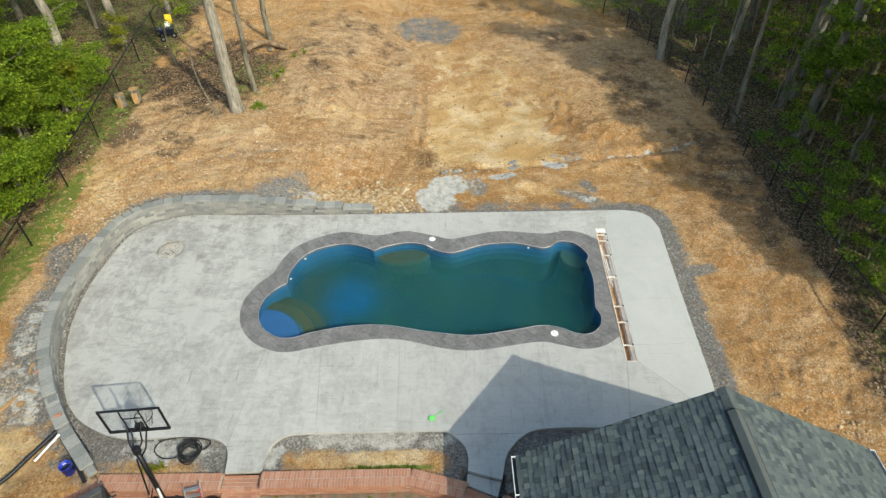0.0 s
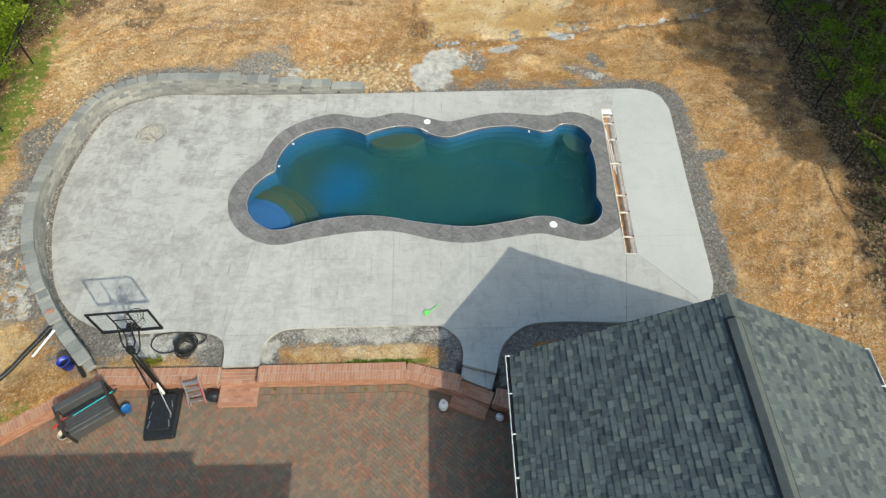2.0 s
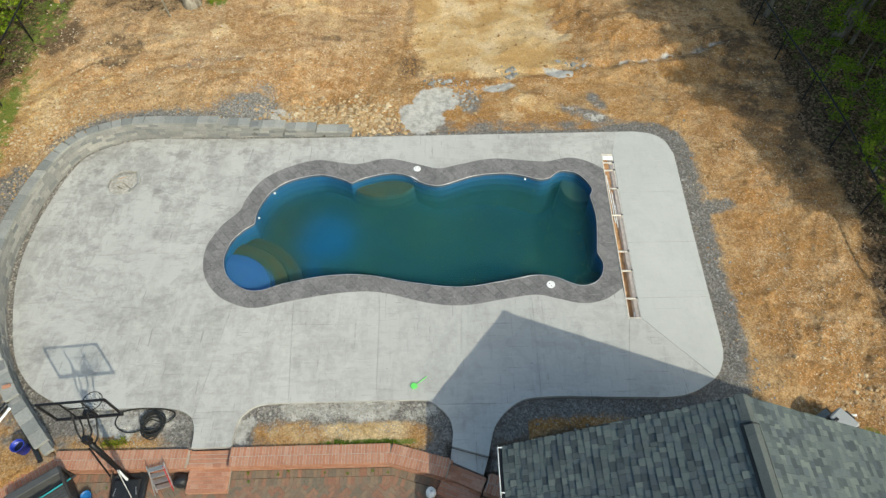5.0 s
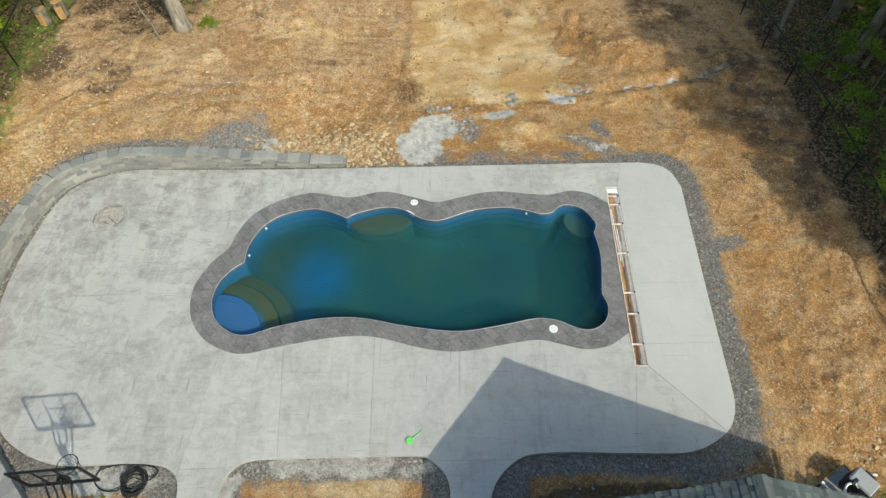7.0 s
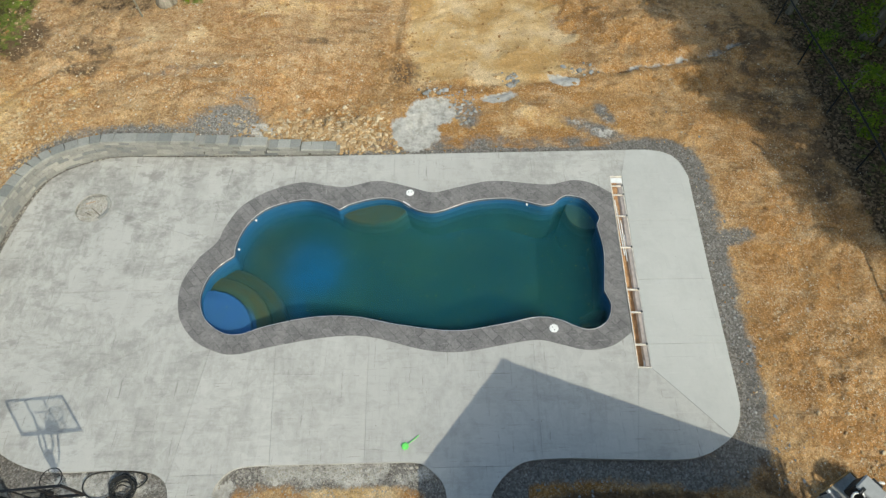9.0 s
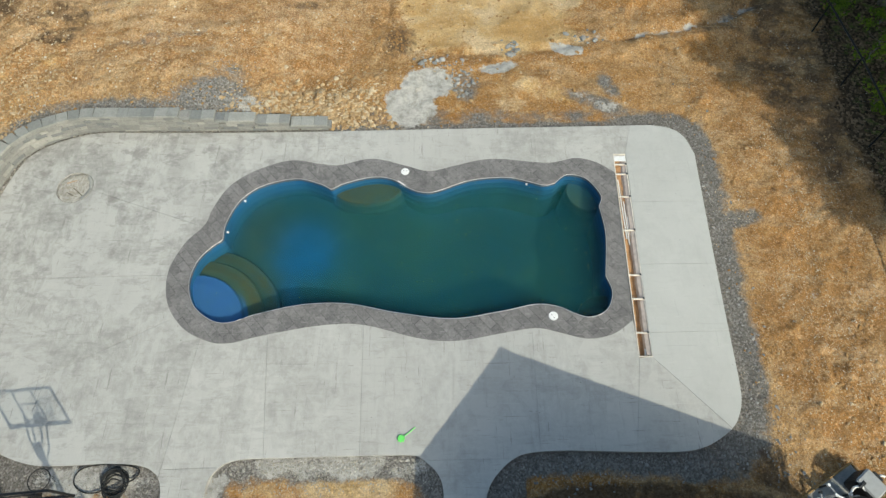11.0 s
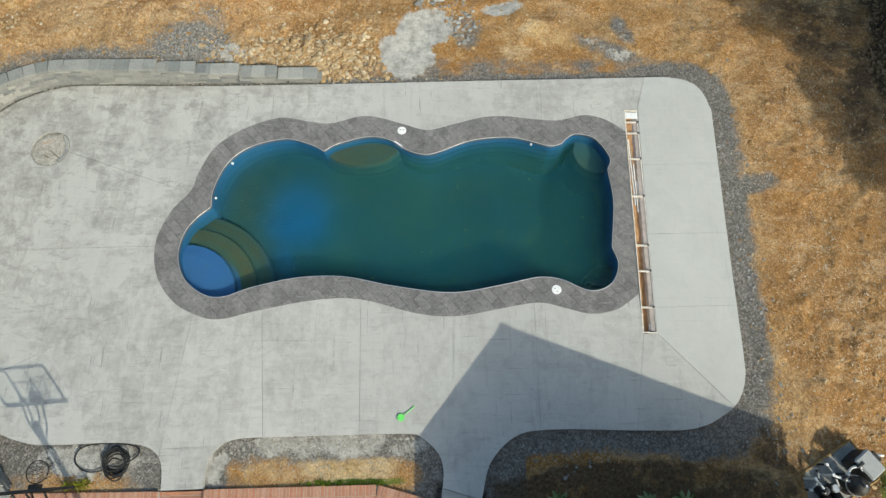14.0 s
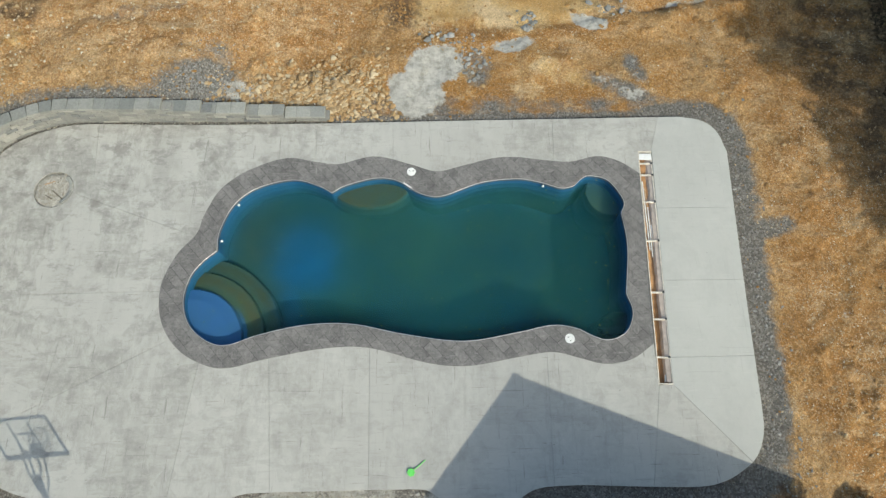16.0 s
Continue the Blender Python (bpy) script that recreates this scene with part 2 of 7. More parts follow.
def make_ground():
    k = Mat("graded_clay_subsoil", 0.95, 0, 0.1)
    wide = k.noise(0.16, 5, 0.6, 0.8)
    mid = k.noise(0.8, 9, 0.72, 0.5)
    c = k.ramp(wide, (0.36, (0.345, 0.168, 0.05)), (0.5, (0.405, 0.216, 0.076)), (0.64, (0.445, 0.262, 0.112)))
    c = k.mix(k.attr("loam"), c, k.ramp(mid, (0.40, (0.305, 0.182, 0.102)), (0.60, (0.465, 0.315, 0.19))))
    patch = k.noise(0.4, 10, 0.68, 0.8)
    c = k.mix(k.ramp(patch, (0.49, 0.0), (0.54, 0.55)), c, (0.47, 0.312, 0.158))
    rust = k.noise(0.5, 10, 0.70, 1.0, k.stretch(1, 1, 1, 1.1))
    c = k.mix(k.ramp(rust, (0.53, 0.0), (0.57, 0.5)), c, (0.29, 0.142, 0.045))
    re = k.math("ADD", k.attr("rust"), k.math("MULTIPLY", k.math("SUBTRACT", k.noise(1.1, 9, 0.72), 0.5), 1.6))
    c = k.mix(k.ramp(re, (0.4, 0.0), (0.62, 0.8)), c, k.ramp(k.noise(2.0, 8, 0.75), (0.4, (0.25, 0.122, 0.043)), (0.62, (0.39, 0.199, 0.07))))
    # dry crust broken away in pale and brown pieces
    dry = k.noise(0.9, 8, 0.66, 1.4, k.stretch(1, 1.5, 1, 0.2))
    c = k.mix(k.math("MULTIPLY", k.attr("loam"), k.ramp(dry, (0.51, 0.0), (0.56, 0.95))), c, (0.50, 0.352, 0.198))
    c = k.mix(k.math("MULTIPLY", k.attr("loam"), k.ramp(dry, (0.40, 0.8), (0.45, 0.0))), c, (0.215, 0.13, 0.065))
    # broad sweeps of the grading blade
    for sx_, sy_, turn, tone, amount in ((2.6, 0.35, 0.25, (0.27, 0.150, 0.063), 0.32), (0.5, 1.9, 0.5, (0.53, 0.377, 0.222), 0.3), (0.7, 1.3, -0.5, (0.30, 0.168, 0.07), 0.25)):
        sweep_ = k.noise(1.0, 9, 0.70, 0.4, k.stretch(sx_, sy_, 1, turn))
        c = k.mix(k.ramp(sweep_, (0.54, 0.0), (0.58, amount * 1.25)), c, tone)
    # smooth graded pad of cream clay
    ce = k.math("ADD", k.attr("cream"), k.math("MULTIPLY", k.math("SUBTRACT", k.noise(0.9, 9, 0.72), 0.5), 2.2))
    pad = k.ramp(k.noise(0.55, 9, 0.62, 0.5), (0.4, (0.455, 0.28, 0.108)), (0.5, (0.565, 0.39, 0.188)), (0.6, (0.62, 0.468, 0.28)))
    c = k.mix(k.ramp(ce, (0.42, 0.0), (0.66, 0.92)), c, pad)
    loose = k.ramp(k.attr("cream"), (0.3, 1.0), (0.9, 0.4))
    # churned lumps: hollows with shade put into their colour, and drier crowns
    lump = k.noise(2.6, 10, 0.74, 0.4)
    c = k.mix(k.math("MULTIPLY", loose, k.ramp(lump, (0.55, 0.0), (0.585, 0.42))), c, (0.275, 0.145, 0.054))
    c = k.mix(k.ramp(lump, (0.40, 0.48), (0.44, 0.0)), c, (0.53, 0.372, 0.205))
    fine = k.noise(7.0, 9, 0.8)
    c = k.mix(k.math("MULTIPLY", loose, k.ramp(fine, (0.55, 0.0), (0.59, 0.5))), c, (0.25, 0.134, 0.053))
    c = k.mix(k.math("MULTIPLY", loose, k.ramp(k.noise(13, 7, 0.8), (0.56, 0.0), (0.60, 0.6))), c, (0.56, 0.42, 0.27))
    # crumbs, grit and small stones trodden in
    for size, lo, hi in ((15.0, 0.86, 1.14), (27.0, 0.72, 1.28), (46.0, 0.76, 1.24)):
        crumb = k.ramp(k.cells(size, out="Color"), (0.1, lo), (0.9, hi))
        c = k.mix(k.ramp(k.attr("cream"), (0.3, 0.9), (0.9, 0.45)), c, k.mix(1.0, c, crumb, "MULTIPLY"))
    speck = k.cells(9.0)
    c = k.mix(k.ramp(speck, (0.0, 0.95), (0.17, 0.0)), c, (0.587, 0.477, 0.366))
    grit = k.math("MULTIPLY", k.ramp(k.cells(21.0), (0.16, 0.9), (0.30, 0.0)), k.ramp(k.noise(0.7, 6, 0.7), (0.44, 0.0), (0.56, 1.0)))
    c = k.mix(k.math("MULTIPLY", grit, loose), c, (0.60, 0.475, 0.33))
    dark = k.cells(5.5)
    c = k.mix(k.ramp(dark, (0.0, 0.6), (0.08, 0.0)), c, (0.12, 0.062, 0.026))
    # crisp scrapes, and crust with thin dark lines painted like clod shadows
    scrape = k.noise(0.55, 5, 0.6, 0.7, k.stretch(0.7, 1.5, 1, -0.35), "RIDGED_MULTIFRACTAL")
    c = k.mix(k.ramp(scrape, (0.62, 0.0), (0.72, 0.45)), c, (0.508, 0.370, 0.215))
    crust = k.noise(1.4, 6, 0.62, 0.9, k.stretch(1.2, 0.8, 1, 0.5), "RIDGED_MULTIFRACTAL")
    crust_shadow = k.math("MULTIPLY", k.ramp(crust, (0.80, 0.0), (0.90, 0.75)), k.ramp(k.noise(0.5, 4, 0.6, 0.3), (0.5, 0.0), (0.58, 1.0)))
    c = k.mix(k.math("MULTIPLY", crust_shadow, loose), c, (0.15, 0.078, 0.03))
    # crushed grey stone
    st = k.cells(24.0, out="Color")
    grey = k.ramp(st, (0.05, (0.095, 0.095, 0.092)), (0.5, (0.165, 0.163, 0.155)), (0.95, (0.31, 0.302, 0.285)))
    edge = k.math("ADD", k.attr("gravel"), k.math("MULTIPLY", k.math("SUBTRACT", k.noise(1.5, 8, 0.72), 0.5), 2.0))
    gm = k.ramp(edge, (0.3, 0.0), (0.75, 0.92))
    c = k.mix(gm, c, grey)
    # pale rock dust
    pe = k.math("ADD", k.attr("dust"), k.math("MULTIPLY", k.math("SUBTRACT", k.noise(1.7, 9, 0.74), 0.5), 2.6))
    pale = k.ramp(k.noise(4.5, 6, 0.7), (0.35, (0.34, 0.32, 0.285)), (0.6, (0.56, 0.535, 0.49)))
    c = k.mix(k.ramp(pe, (0.4, 0.0), (0.6, 1.0)), c, pale)
    # dark loose soil, also painted where tree shade lies on the clay
    se = k.math("ADD", k.attr("soil_shade"), k.math("MULTIPLY", k.math("SUBTRACT", k.noise(1.2, 8, 0.72), 0.5), 2.0))
    soil_shade = k.ramp(k.noise(13, 6, 0.7), (0.35, (0.06, 0.038, 0.022)), (0.68, (0.175, 0.12, 0.075)))
    c = k.mix(k.ramp(se, (0.4, 0.0), (0.7, 0.9)), c, soil_shade)
    # leaf litter of the woods
    lc = k.cells(13.0, out="Color")
    litter = k.ramp(lc, (0.05, (0.032, 0.021, 0.012)), (0.5, (0.10, 0.066, 0.038)), (0.95, (0.31, 0.21, 0.13)))
    le = k.math("ADD", k.attr("litter"), k.math("MULTIPLY", k.math("SUBTRACT", k.noise(1.0, 8, 0.7), 0.5), 1.6))
    c = k.mix(k.ramp(le, (0.4, 0.0), (0.66, 1.0)), c, litter)
    # grass and weeds
    ge = k.math("ADD", k.attr("grass"), k.math("MULTIPLY", k.math("SUBTRACT", k.noise(3.2, 6, 0.7), 0.5), 1.4))
    gr = k.ramp(k.noise(30, 4), (0.3, (0.05, 0.083, 0.014)), (0.7, (0.19, 0.265, 0.043)))
    c = k.mix(k.ramp(ge, (0.45, 0.0), (0.7, 0.9)), c, gr)
    k.color(c)
    k.bump(k.noise(1.1, 9, 0.72, 0.6), 0.18, 0.85)
    k.bump(k.noise(5, 9, 0.8), 0.075, 0.95)
    k.bump(crust, 0.02, 0.6)
    k.bump(k.mix(gm, k.ramp(speck, (0.0, 1.0), (0.16, 0.0)), k.ramp(k.cells(24.0), (0.0, 1.0), (0.6, 0.0))), 0.02, 0.7)
    return k.m


M_GROUND = make_ground()


def pieces_material(name, colours, rough=0.85, island=False, grain=18.0, spec=0.25, dirt=0.4, bump=0.004):
    """Pieces that differ in tone from one to the next."""
    k = Mat(name, rough, 0, spec)
    r = k.geo.outputs["Random Per Island"] if island else k.oi.outputs["Random"]
    n = len(colours)
    c = k.ramp(r, *[((i + 0.5) / n, v) for i, v in enumerate(colours)])
    lo = k.mix(1.0, c, (0.72, 0.72, 0.72), "MULTIPLY")
    c = k.mix(k.ramp(k.noise(grain, 5, 0.7), (0.35, 0.0), (0.68, 0.85)), c, lo)
    d = tuple(sum(v[i] for v in colours) / n * 0.55 for i in range(3))
    c = k.mix(k.ramp(k.noise(2.2, 5, 0.65), (0.5, 0.0), (0.72, dirt)), c, d)
    k.color(c)
    k.bump(k.noise(grain * 3, 4, 0.7), bump, 0.6)
    return k.m


BLOCKS = [(0.27, 0.265, 0.245), (0.185, 0.19, 0.19), (0.31, 0.30, 0.275), (0.23, 0.228, 0.215), (0.345, 0.335, 0.305)]
M_BLOCK = pieces_material("split_face_grey_block", BLOCKS, 0.9, bump=0.01)
M_CAP = pieces_material("grey_cap_block", [(0.29, 0.29, 0.27), (0.205, 0.21, 0.2), (0.35, 0.345, 0.315), (0.25, 0.25, 0.235)], 0.85)
BRICKS = [(0.40, 0.19, 0.118), (0.44, 0.22, 0.14), (0.46, 0.25, 0.165), (0.37, 0.172, 0.108), (0.48, 0.28, 0.195), (0.42, 0.188, 0.113)]
M_BRICK = pieces_material("red_brick", BRICKS, 0.85)
PAVERS = [(0.26, 0.14, 0.095), (0.18, 0.15, 0.11), (0.222, 0.168, 0.12), (0.315, 0.168, 0.11), (0.16, 0.14, 0.108), (0.24, 0.178, 0.125)]
M_PAVER = pieces_material("herringbone_paver", PAVERS, 0.88)
M_PAVER_REST = pieces_material("herringbone_paver_rest", PAVERS, 0.88, island=True)
M_SAND = plain("joint_sand", (0.13, 0.105, 0.075), 0.95, 0, 0.3, 6)
M_MORTAR = plain("pale_mortar", (0.36, 0.30, 0.25), 0.95, 0, 0.2, 8)
SHINGLES = [(0.052, 0.064, 0.068), (0.085, 0.103, 0.10), (0.108, 0.128, 0.122), (0.06, 0.073, 0.082), (0.135, 0.156, 0.142), (0.09, 0.109, 0.112)]
M_SHINGLE = pieces_material("grey_green_shingle", SHINGLES, 0.92, grain=40, dirt=0.2)
M_SHINGLE_REST = pieces_material("grey_green_shingle_rest", SHINGLES, 0.92, island=True, grain=40, dirt=0.2)
M_FELT = plain("dark_roof_felt", (0.02, 0.022, 0.022), 0.9)
M_WHITE = plain("white_painted_metal", (0.78, 0.78, 0.76), 0.4, 0, 0.06)
M_PVC = plain("white_plastic", (0.75, 0.74, 0.72), 0.35, 0, 0.08)
M_BLACK = plain("black_plastic", (0.016, 0.017, 0.019), 0.45, 0, 0.35)
M_STEEL_BLACK = plain("black_coated_steel", (0.012, 0.012, 0.013), 0.4, 0.2, 0.3)
M_GREYSTEEL = plain("galvanised_steel", (0.5, 0.5, 0.5), 0.35, 0.9, 0.15)
M_ALU = plain("dull_aluminium", (0.62, 0.62, 0.62), 0.4, 0.85, 0.12)
M_BLUE = plain("blue_plastic", (0.015, 0.035, 0.32), 0.4, 0, 0.15)
M_TEAL = plain("teal_fibreglass", (0.03, 0.30, 0.32), 0.4, 0, 0.1)
M_SKYBLUE = plain("light_blue_plastic", (0.02, 0.14, 0.36), 0.45, 0, 0.15)
M_RED = plain("red_plastic", (0.5, 0.03, 0.03), 0.45, 0, 0.15)
M_GREEN = plain("bright_green_plastic", (0.16, 0.66, 0.13), 0.4, 0, 0.15)
M_YELLOW = plain("yellow_plastic", (0.75, 0.5, 0.02), 0.5, 0, 0.1)
M_RESIN = plain("grey_resin", (0.066, 0.066, 0.066), 0.6, 0, 0.15, 5)
M_RESIN_DARK = plain("dark_brown_resin", (0.03, 0.027, 0.025), 0.55, 0, 0.2, 5)
M_CREAM = plain("cream_plastic", (0.55, 0.46, 0.34), 0.5, 0, 0.15)
M_SIDING = plain("grey_siding", (0.27, 0.265, 0.25), 0.7, 0, 0.08, 3)
M_BOARD = plain("form_board_pine", (0.50, 0.34, 0.22), 0.8, 0, 0.25, 7)
M_BOARD_PALE = plain("pale_form_board", (0.62, 0.56, 0.48), 0.8, 0, 0.2, 7)
M_CLAYFLOOR = plain("wet_clay", (0.36, 0.20, 0.095), 0.9, 0, 0.35, 4)
M_RUBBER = plain("black_rubber", (0.014, 0.014, 0.013), 0.7, 0, 0.3)
M_FRESHWOOD = plain("fresh_cut_wood", (0.36, 0.22, 0.09), 0.85, 0, 0.35, 8)
ROCKS = [(0.36, 0.23, 0.11), (0.43, 0.30, 0.16), (0.48, 0.365, 0.22), (0.31, 0.18, 0.075), (0.53, 0.43, 0.29)]
M_ROCK = pieces_material("tan_limestone_rubble", ROCKS, 0.92, island=True)
M_CLOD = pieces_material("brown_clay_clod", [(0.34, 0.19, 0.072), (0.27, 0.145, 0.055), (0.39, 0.235, 0.10)], 0.95, island=True)
M_PEBBLE = pieces_material("pale_limestone_pebble", [(0.48, 0.38, 0.24), (0.58, 0.50, 0.38), (0.42, 0.30, 0.16), (0.62, 0.57, 0.47)], 0.92, island=True)
M_PALEROCK = pieces_material("pale_beige_gravel", [(0.40, 0.37, 0.31), (0.47, 0.445, 0.395), (0.30, 0.28, 0.24), (0.43, 0.385, 0.315)], 0.92, island=True)
M_GREYROCK = pieces_material("grey_crushed_stone", [(0.20, 0.20, 0.19), (0.29, 0.285, 0.27), (0.42, 0.41, 0.385), (0.25, 0.245, 0.235)], 0.9, island=True)


def make_bark(name, dark, light):
    k = Mat(name, 0.95, 0, 0.1)
    v = k.stretch(7, 7, 1.3)
    c = k.ramp(k.noise(1.0, 6, 0.7, 0.6, v), (0.36, dark), (0.62, light))
    c = k.mix(k.ramp(k.noise(1.3, 4), (0.55, 0.0), (0.7, 0.5)), c, (0.21, 0.22, 0.17))
    k.color(c)
    k.bump(k.noise(1.6, 6, 0.7, 0.6, v), 0.03, 0.8)
    return k.m


M_BARK = make_bark("grey_brown_bark", (0.07, 0.06, 0.044), (0.215, 0.19, 0.145))
M_BARK_PALE = make_bark("pale_grey_bark", (0.13, 0.112, 0.085), (0.34, 0.305, 0.25))


def make_leaf(name, colours):
    k = Mat(name, 0.7, 0, 0.12)
    n = len(colours)
    c = k.ramp(k.geo.outputs["Random Per Island"], *[((i + 0.5) / n, v) for i, v in enumerate(colours)])
    c = k.mix(k.ramp(k.noise(0.9, 3), (0.35, 0.0), (0.65, 0.55)), c, colours[0])
    k.color(c)
    tl, mx = k.n.new("ShaderNodeBsdfTranslucent"), k.n.new("ShaderNodeMixShader")
    k.l.new(c, tl.inputs["Color"])
    mx.inputs[0].default_value = 0.38
    k.l.new(k.b.outputs[0], mx.inputs[1])
    k.l.new(tl.outputs[0], mx.inputs[2])
    k.l.new(mx.outputs[0], k.n["Material Output"].inputs["Surface"])
    return k.m


M_LEAF_BRIGHT = make_leaf("spring_green_leaf", [(0.085, 0.145, 0.012), (0.19, 0.27, 0.019), (0.33, 0.41, 0.034), (0.135, 0.205, 0.016)])
M_LEAF_YELLOW = make_leaf("yellow_green_leaf", [(0.13, 0.17, 0.015), (0.24, 0.25, 0.02), (0.34, 0.31, 0.03)])
M_LEAF_DEEP = make_leaf("deep_green_leaf", [(0.065, 0.11, 0.012), (0.13, 0.195, 0.018), (0.22, 0.29, 0.026)])
M_ACRYLIC = bpy.data.materials.new("clear_acrylic")
M_ACRYLIC.use_nodes = True
_n, _l = M_ACRYLIC.node_tree.nodes, M_ACRYLIC.node_tree.links
_t, _g, _x = _n.new("ShaderNodeBsdfTransparent"), _n.new("ShaderNodeBsdfGlossy"), _n.new("ShaderNodeMixShader")
_t.inputs["Color"].default_value, _g.inputs["Roughness"].default_value = (0.96, 0.97, 0.97, 1), 0.05
_x.inputs[0].default_value = 0.05
_l.new(_t.outputs[0], _x.inputs[1])
_l.new(_g.outputs[0], _x.inputs[2])
_l.new(_x.outputs[0], _n["Material Output"].inputs["Surface"])


# ---- shape helpers ----
def part(name, bm, material, parent=None, label="", smooth=False):
    """Links a bmesh as one mesh object, under a thing or a part."""
    me = bpy.data.meshes.new(name)
    bm.to_mesh(me)
    bm.free()
    me.materials.append(material)
    if smooth:
        me.polygons.foreach_set("use_smooth", [True] * len(me.polygons))
    ob = new(name, me)
    if parent is not None:
        ob.parent = parent
    if label:
        ob["label"] = label
    return ob


def thing(name, m, label, category, group="", kind=""):
    e = new(name)
    e.empty_display_size = 0.2
    e.matrix_world = m
    return tagged(e, label, category, group, kind)


def soup(name, verts, faces, material, parent=None, label="", smooth=False):
    """A mesh from numpy arrays of vertices and of faces with one number of corners."""
    me = bpy.data.meshes.new(name)
    verts, faces = np.asarray(verts, np.float32), np.asarray(faces, np.int32)
    n, c = faces.shape
    me.vertices.add(len(verts))
    me.vertices.foreach_set("co", verts.ravel())
    me.loops.add(n * c)
    me.loops.foreach_set("vertex_index", faces.ravel())
    me.polygons.add(n)
    me.polygons.foreach_set("loop_start", np.arange(0, n * c, c, dtype=np.int32))
    me.update(calc_edges=True)
    me.validate()
    me.materials.append(material)
    me.polygons.foreach_set("use_smooth", [smooth] * len(me.polygons))
    ob = new(name, me)
    if parent is not None:
        ob.parent = parent
    if label:
        ob["label"] = label
    return ob


def box(bm, c, s, m=None, bevel=0.0):
    """A box of size s round c, turned by m, with softened edges."""
    made = bmesh.ops.create_cube(bm, size=1.0)["verts"]
    bmesh.ops.scale(bm, vec=s, verts=made)
    if bevel:
        es = list({e for v in made for e in v.link_edges})
        made = list({v for f in bmesh.ops.bevel(bm, geom=es, offset=bevel, segments=1, affect="EDGES", profile=0.5)["faces"] for v in f.verts} | {v for v in made if v.is_valid})
    bmesh.ops.translate(bm, vec=c, verts=made)
    if m is not None:
        bmesh.ops.transform(bm, matrix=m, verts=made)
    return bm


def rod(bm, a, b, r, r2=None, seg=10):
    a, b = Vector(a), Vector(b)
    d = b - a
    m = Matrix.Translation((a + b) / 2) @ d.to_track_quat("Z", "Y").to_matrix().to_4x4()
    bmesh.ops.create_cone(bm, cap_ends=True, segments=seg, radius1=r, radius2=r if r2 is None else r2, depth=d.length, matrix=m)
    return bm


def sweep(bm, pts, radii, seg=8):
    """A tube along points with a radius at each."""
    pts = [Vector(p) for p in pts]
    rings = []
    side = Vector((1, 0.13, 0.07)).normalized()
    for i, p in enumerate(pts):
        d = (pts[min(i + 1, len(pts) - 1)] - pts[max(i - 1, 0)]).normalized()
        u = (side - d * side.dot(d))
        u = u.normalized() if u.length > 1e-4 else d.orthogonal().normalized()
        side = u
        v = d.cross(u)
        r = radii[i] if isinstance(radii, (list, tuple)) else radii
        rings.append([bm.verts.new(p + r * (math.cos(a) * u + math.sin(a) * v)) for a in (2 * math.pi * j / seg for j in range(seg))])
    for a, b in zip(rings, rings[1:]):
        for j in range(seg):
            bm.faces.new((a[j], a[(j + 1) % seg], b[(j + 1) % seg], b[j]))
    bm.faces.new(rings[0][::-1])
    bm.faces.new(rings[-1])
    return bm


def spline(pts, step=0.08, closed=False):
    """Points along a smooth curve through the given ones."""
    p = [np.array(q, float) for q in pts]
    n = len(p)
    out = []
    for i in range(n if closed else n - 1):
        a, b = p[i], p[(i + 1) % n]
        z = p[i - 1] if closed or i else 2 * a - b
        c = p[(i + 2) % n] if closed or i + 2 < n else 2 * b - a
        k = max(1, int(np.linalg.norm(b - a) / step))
        for j in range(k):
            t = j / k
            out.append(0.5 * (2 * a + (b - z) * t + (2 * z - 5 * a + 4 * b - c) * t * t + (3 * a - z - 3 * b + c) * t**3))
    if not closed:
        out.append(p[-1])
    return np.array(out)


def inside(poly, x, y):
    """Which of the points x, y lie inside a polygon."""
    x, y = np.asarray(x), np.asarray(y)
    hit = np.zeros(x.shape, bool)
    px, py = poly[:, 0], poly[:, 1]
    for i in range(len(poly)):
        x1, y1, x2, y2 = px[i - 1], py[i - 1], px[i], py[i]
        if y1 == y2:
            continue
        hit ^= ((y1 > y) != (y2 > y)) & (x < (x2 - x1) * (y - y1) / (y2 - y1) + x1)
    return hit


def away(poly, x, y, closed=True):
    """The distance of points from a line of points."""
    best = np.full(np.shape(x), 1e9)
    for i in range(0 if closed else 1, len(poly)):
        (x1, y1), (x2, y2) = poly[i - 1], poly[i]
        dx, dy = x2 - x1, y2 - y1
        t = np.clip(((x - x1) * dx + (y - y1) * dy) / (dx * dx + dy * dy + 1e-12), 0, 1)
        best = np.minimum(best, np.hypot(x - x1 - t * dx, y - y1 - t * dy))
    return best


def lattice(x, y, scale, seed):
    """Smooth random values between 0 and 1, at one scale."""
    r = np.random.RandomState(seed).rand(256, 256)
    u, v = np.asarray(x) / scale, np.asarray(y) / scale
    i, j = np.floor(u).astype(int), np.floor(v).astype(int)
    f, g = u - i, v - j
    f, g = f * f * (3 - 2 * f), g * g * (3 - 2 * g)
    a, b = r[i % 256, j % 256], r[(i + 1) % 256, j % 256]
    c, d = r[i % 256, (j + 1) % 256], r[(i + 1) % 256, (j + 1) % 256]
    return (a * (1 - f) + b * f) * (1 - g) + (c * (1 - f) + d * f) * g


def fbm(x, y, scale, seed, octaves=4):
    out, w, tot = 0, 1.0, 0
    for o in range(octaves):
        out, tot = out + w * lattice(x, y, scale / 2**o, seed + o), tot + w
        w *= 0.5
    return out / tot


def step(a, b, v):
    t = np.clip((v - a) / (b - a), 0, 1)
    return t * t * (3 - 2 * t)


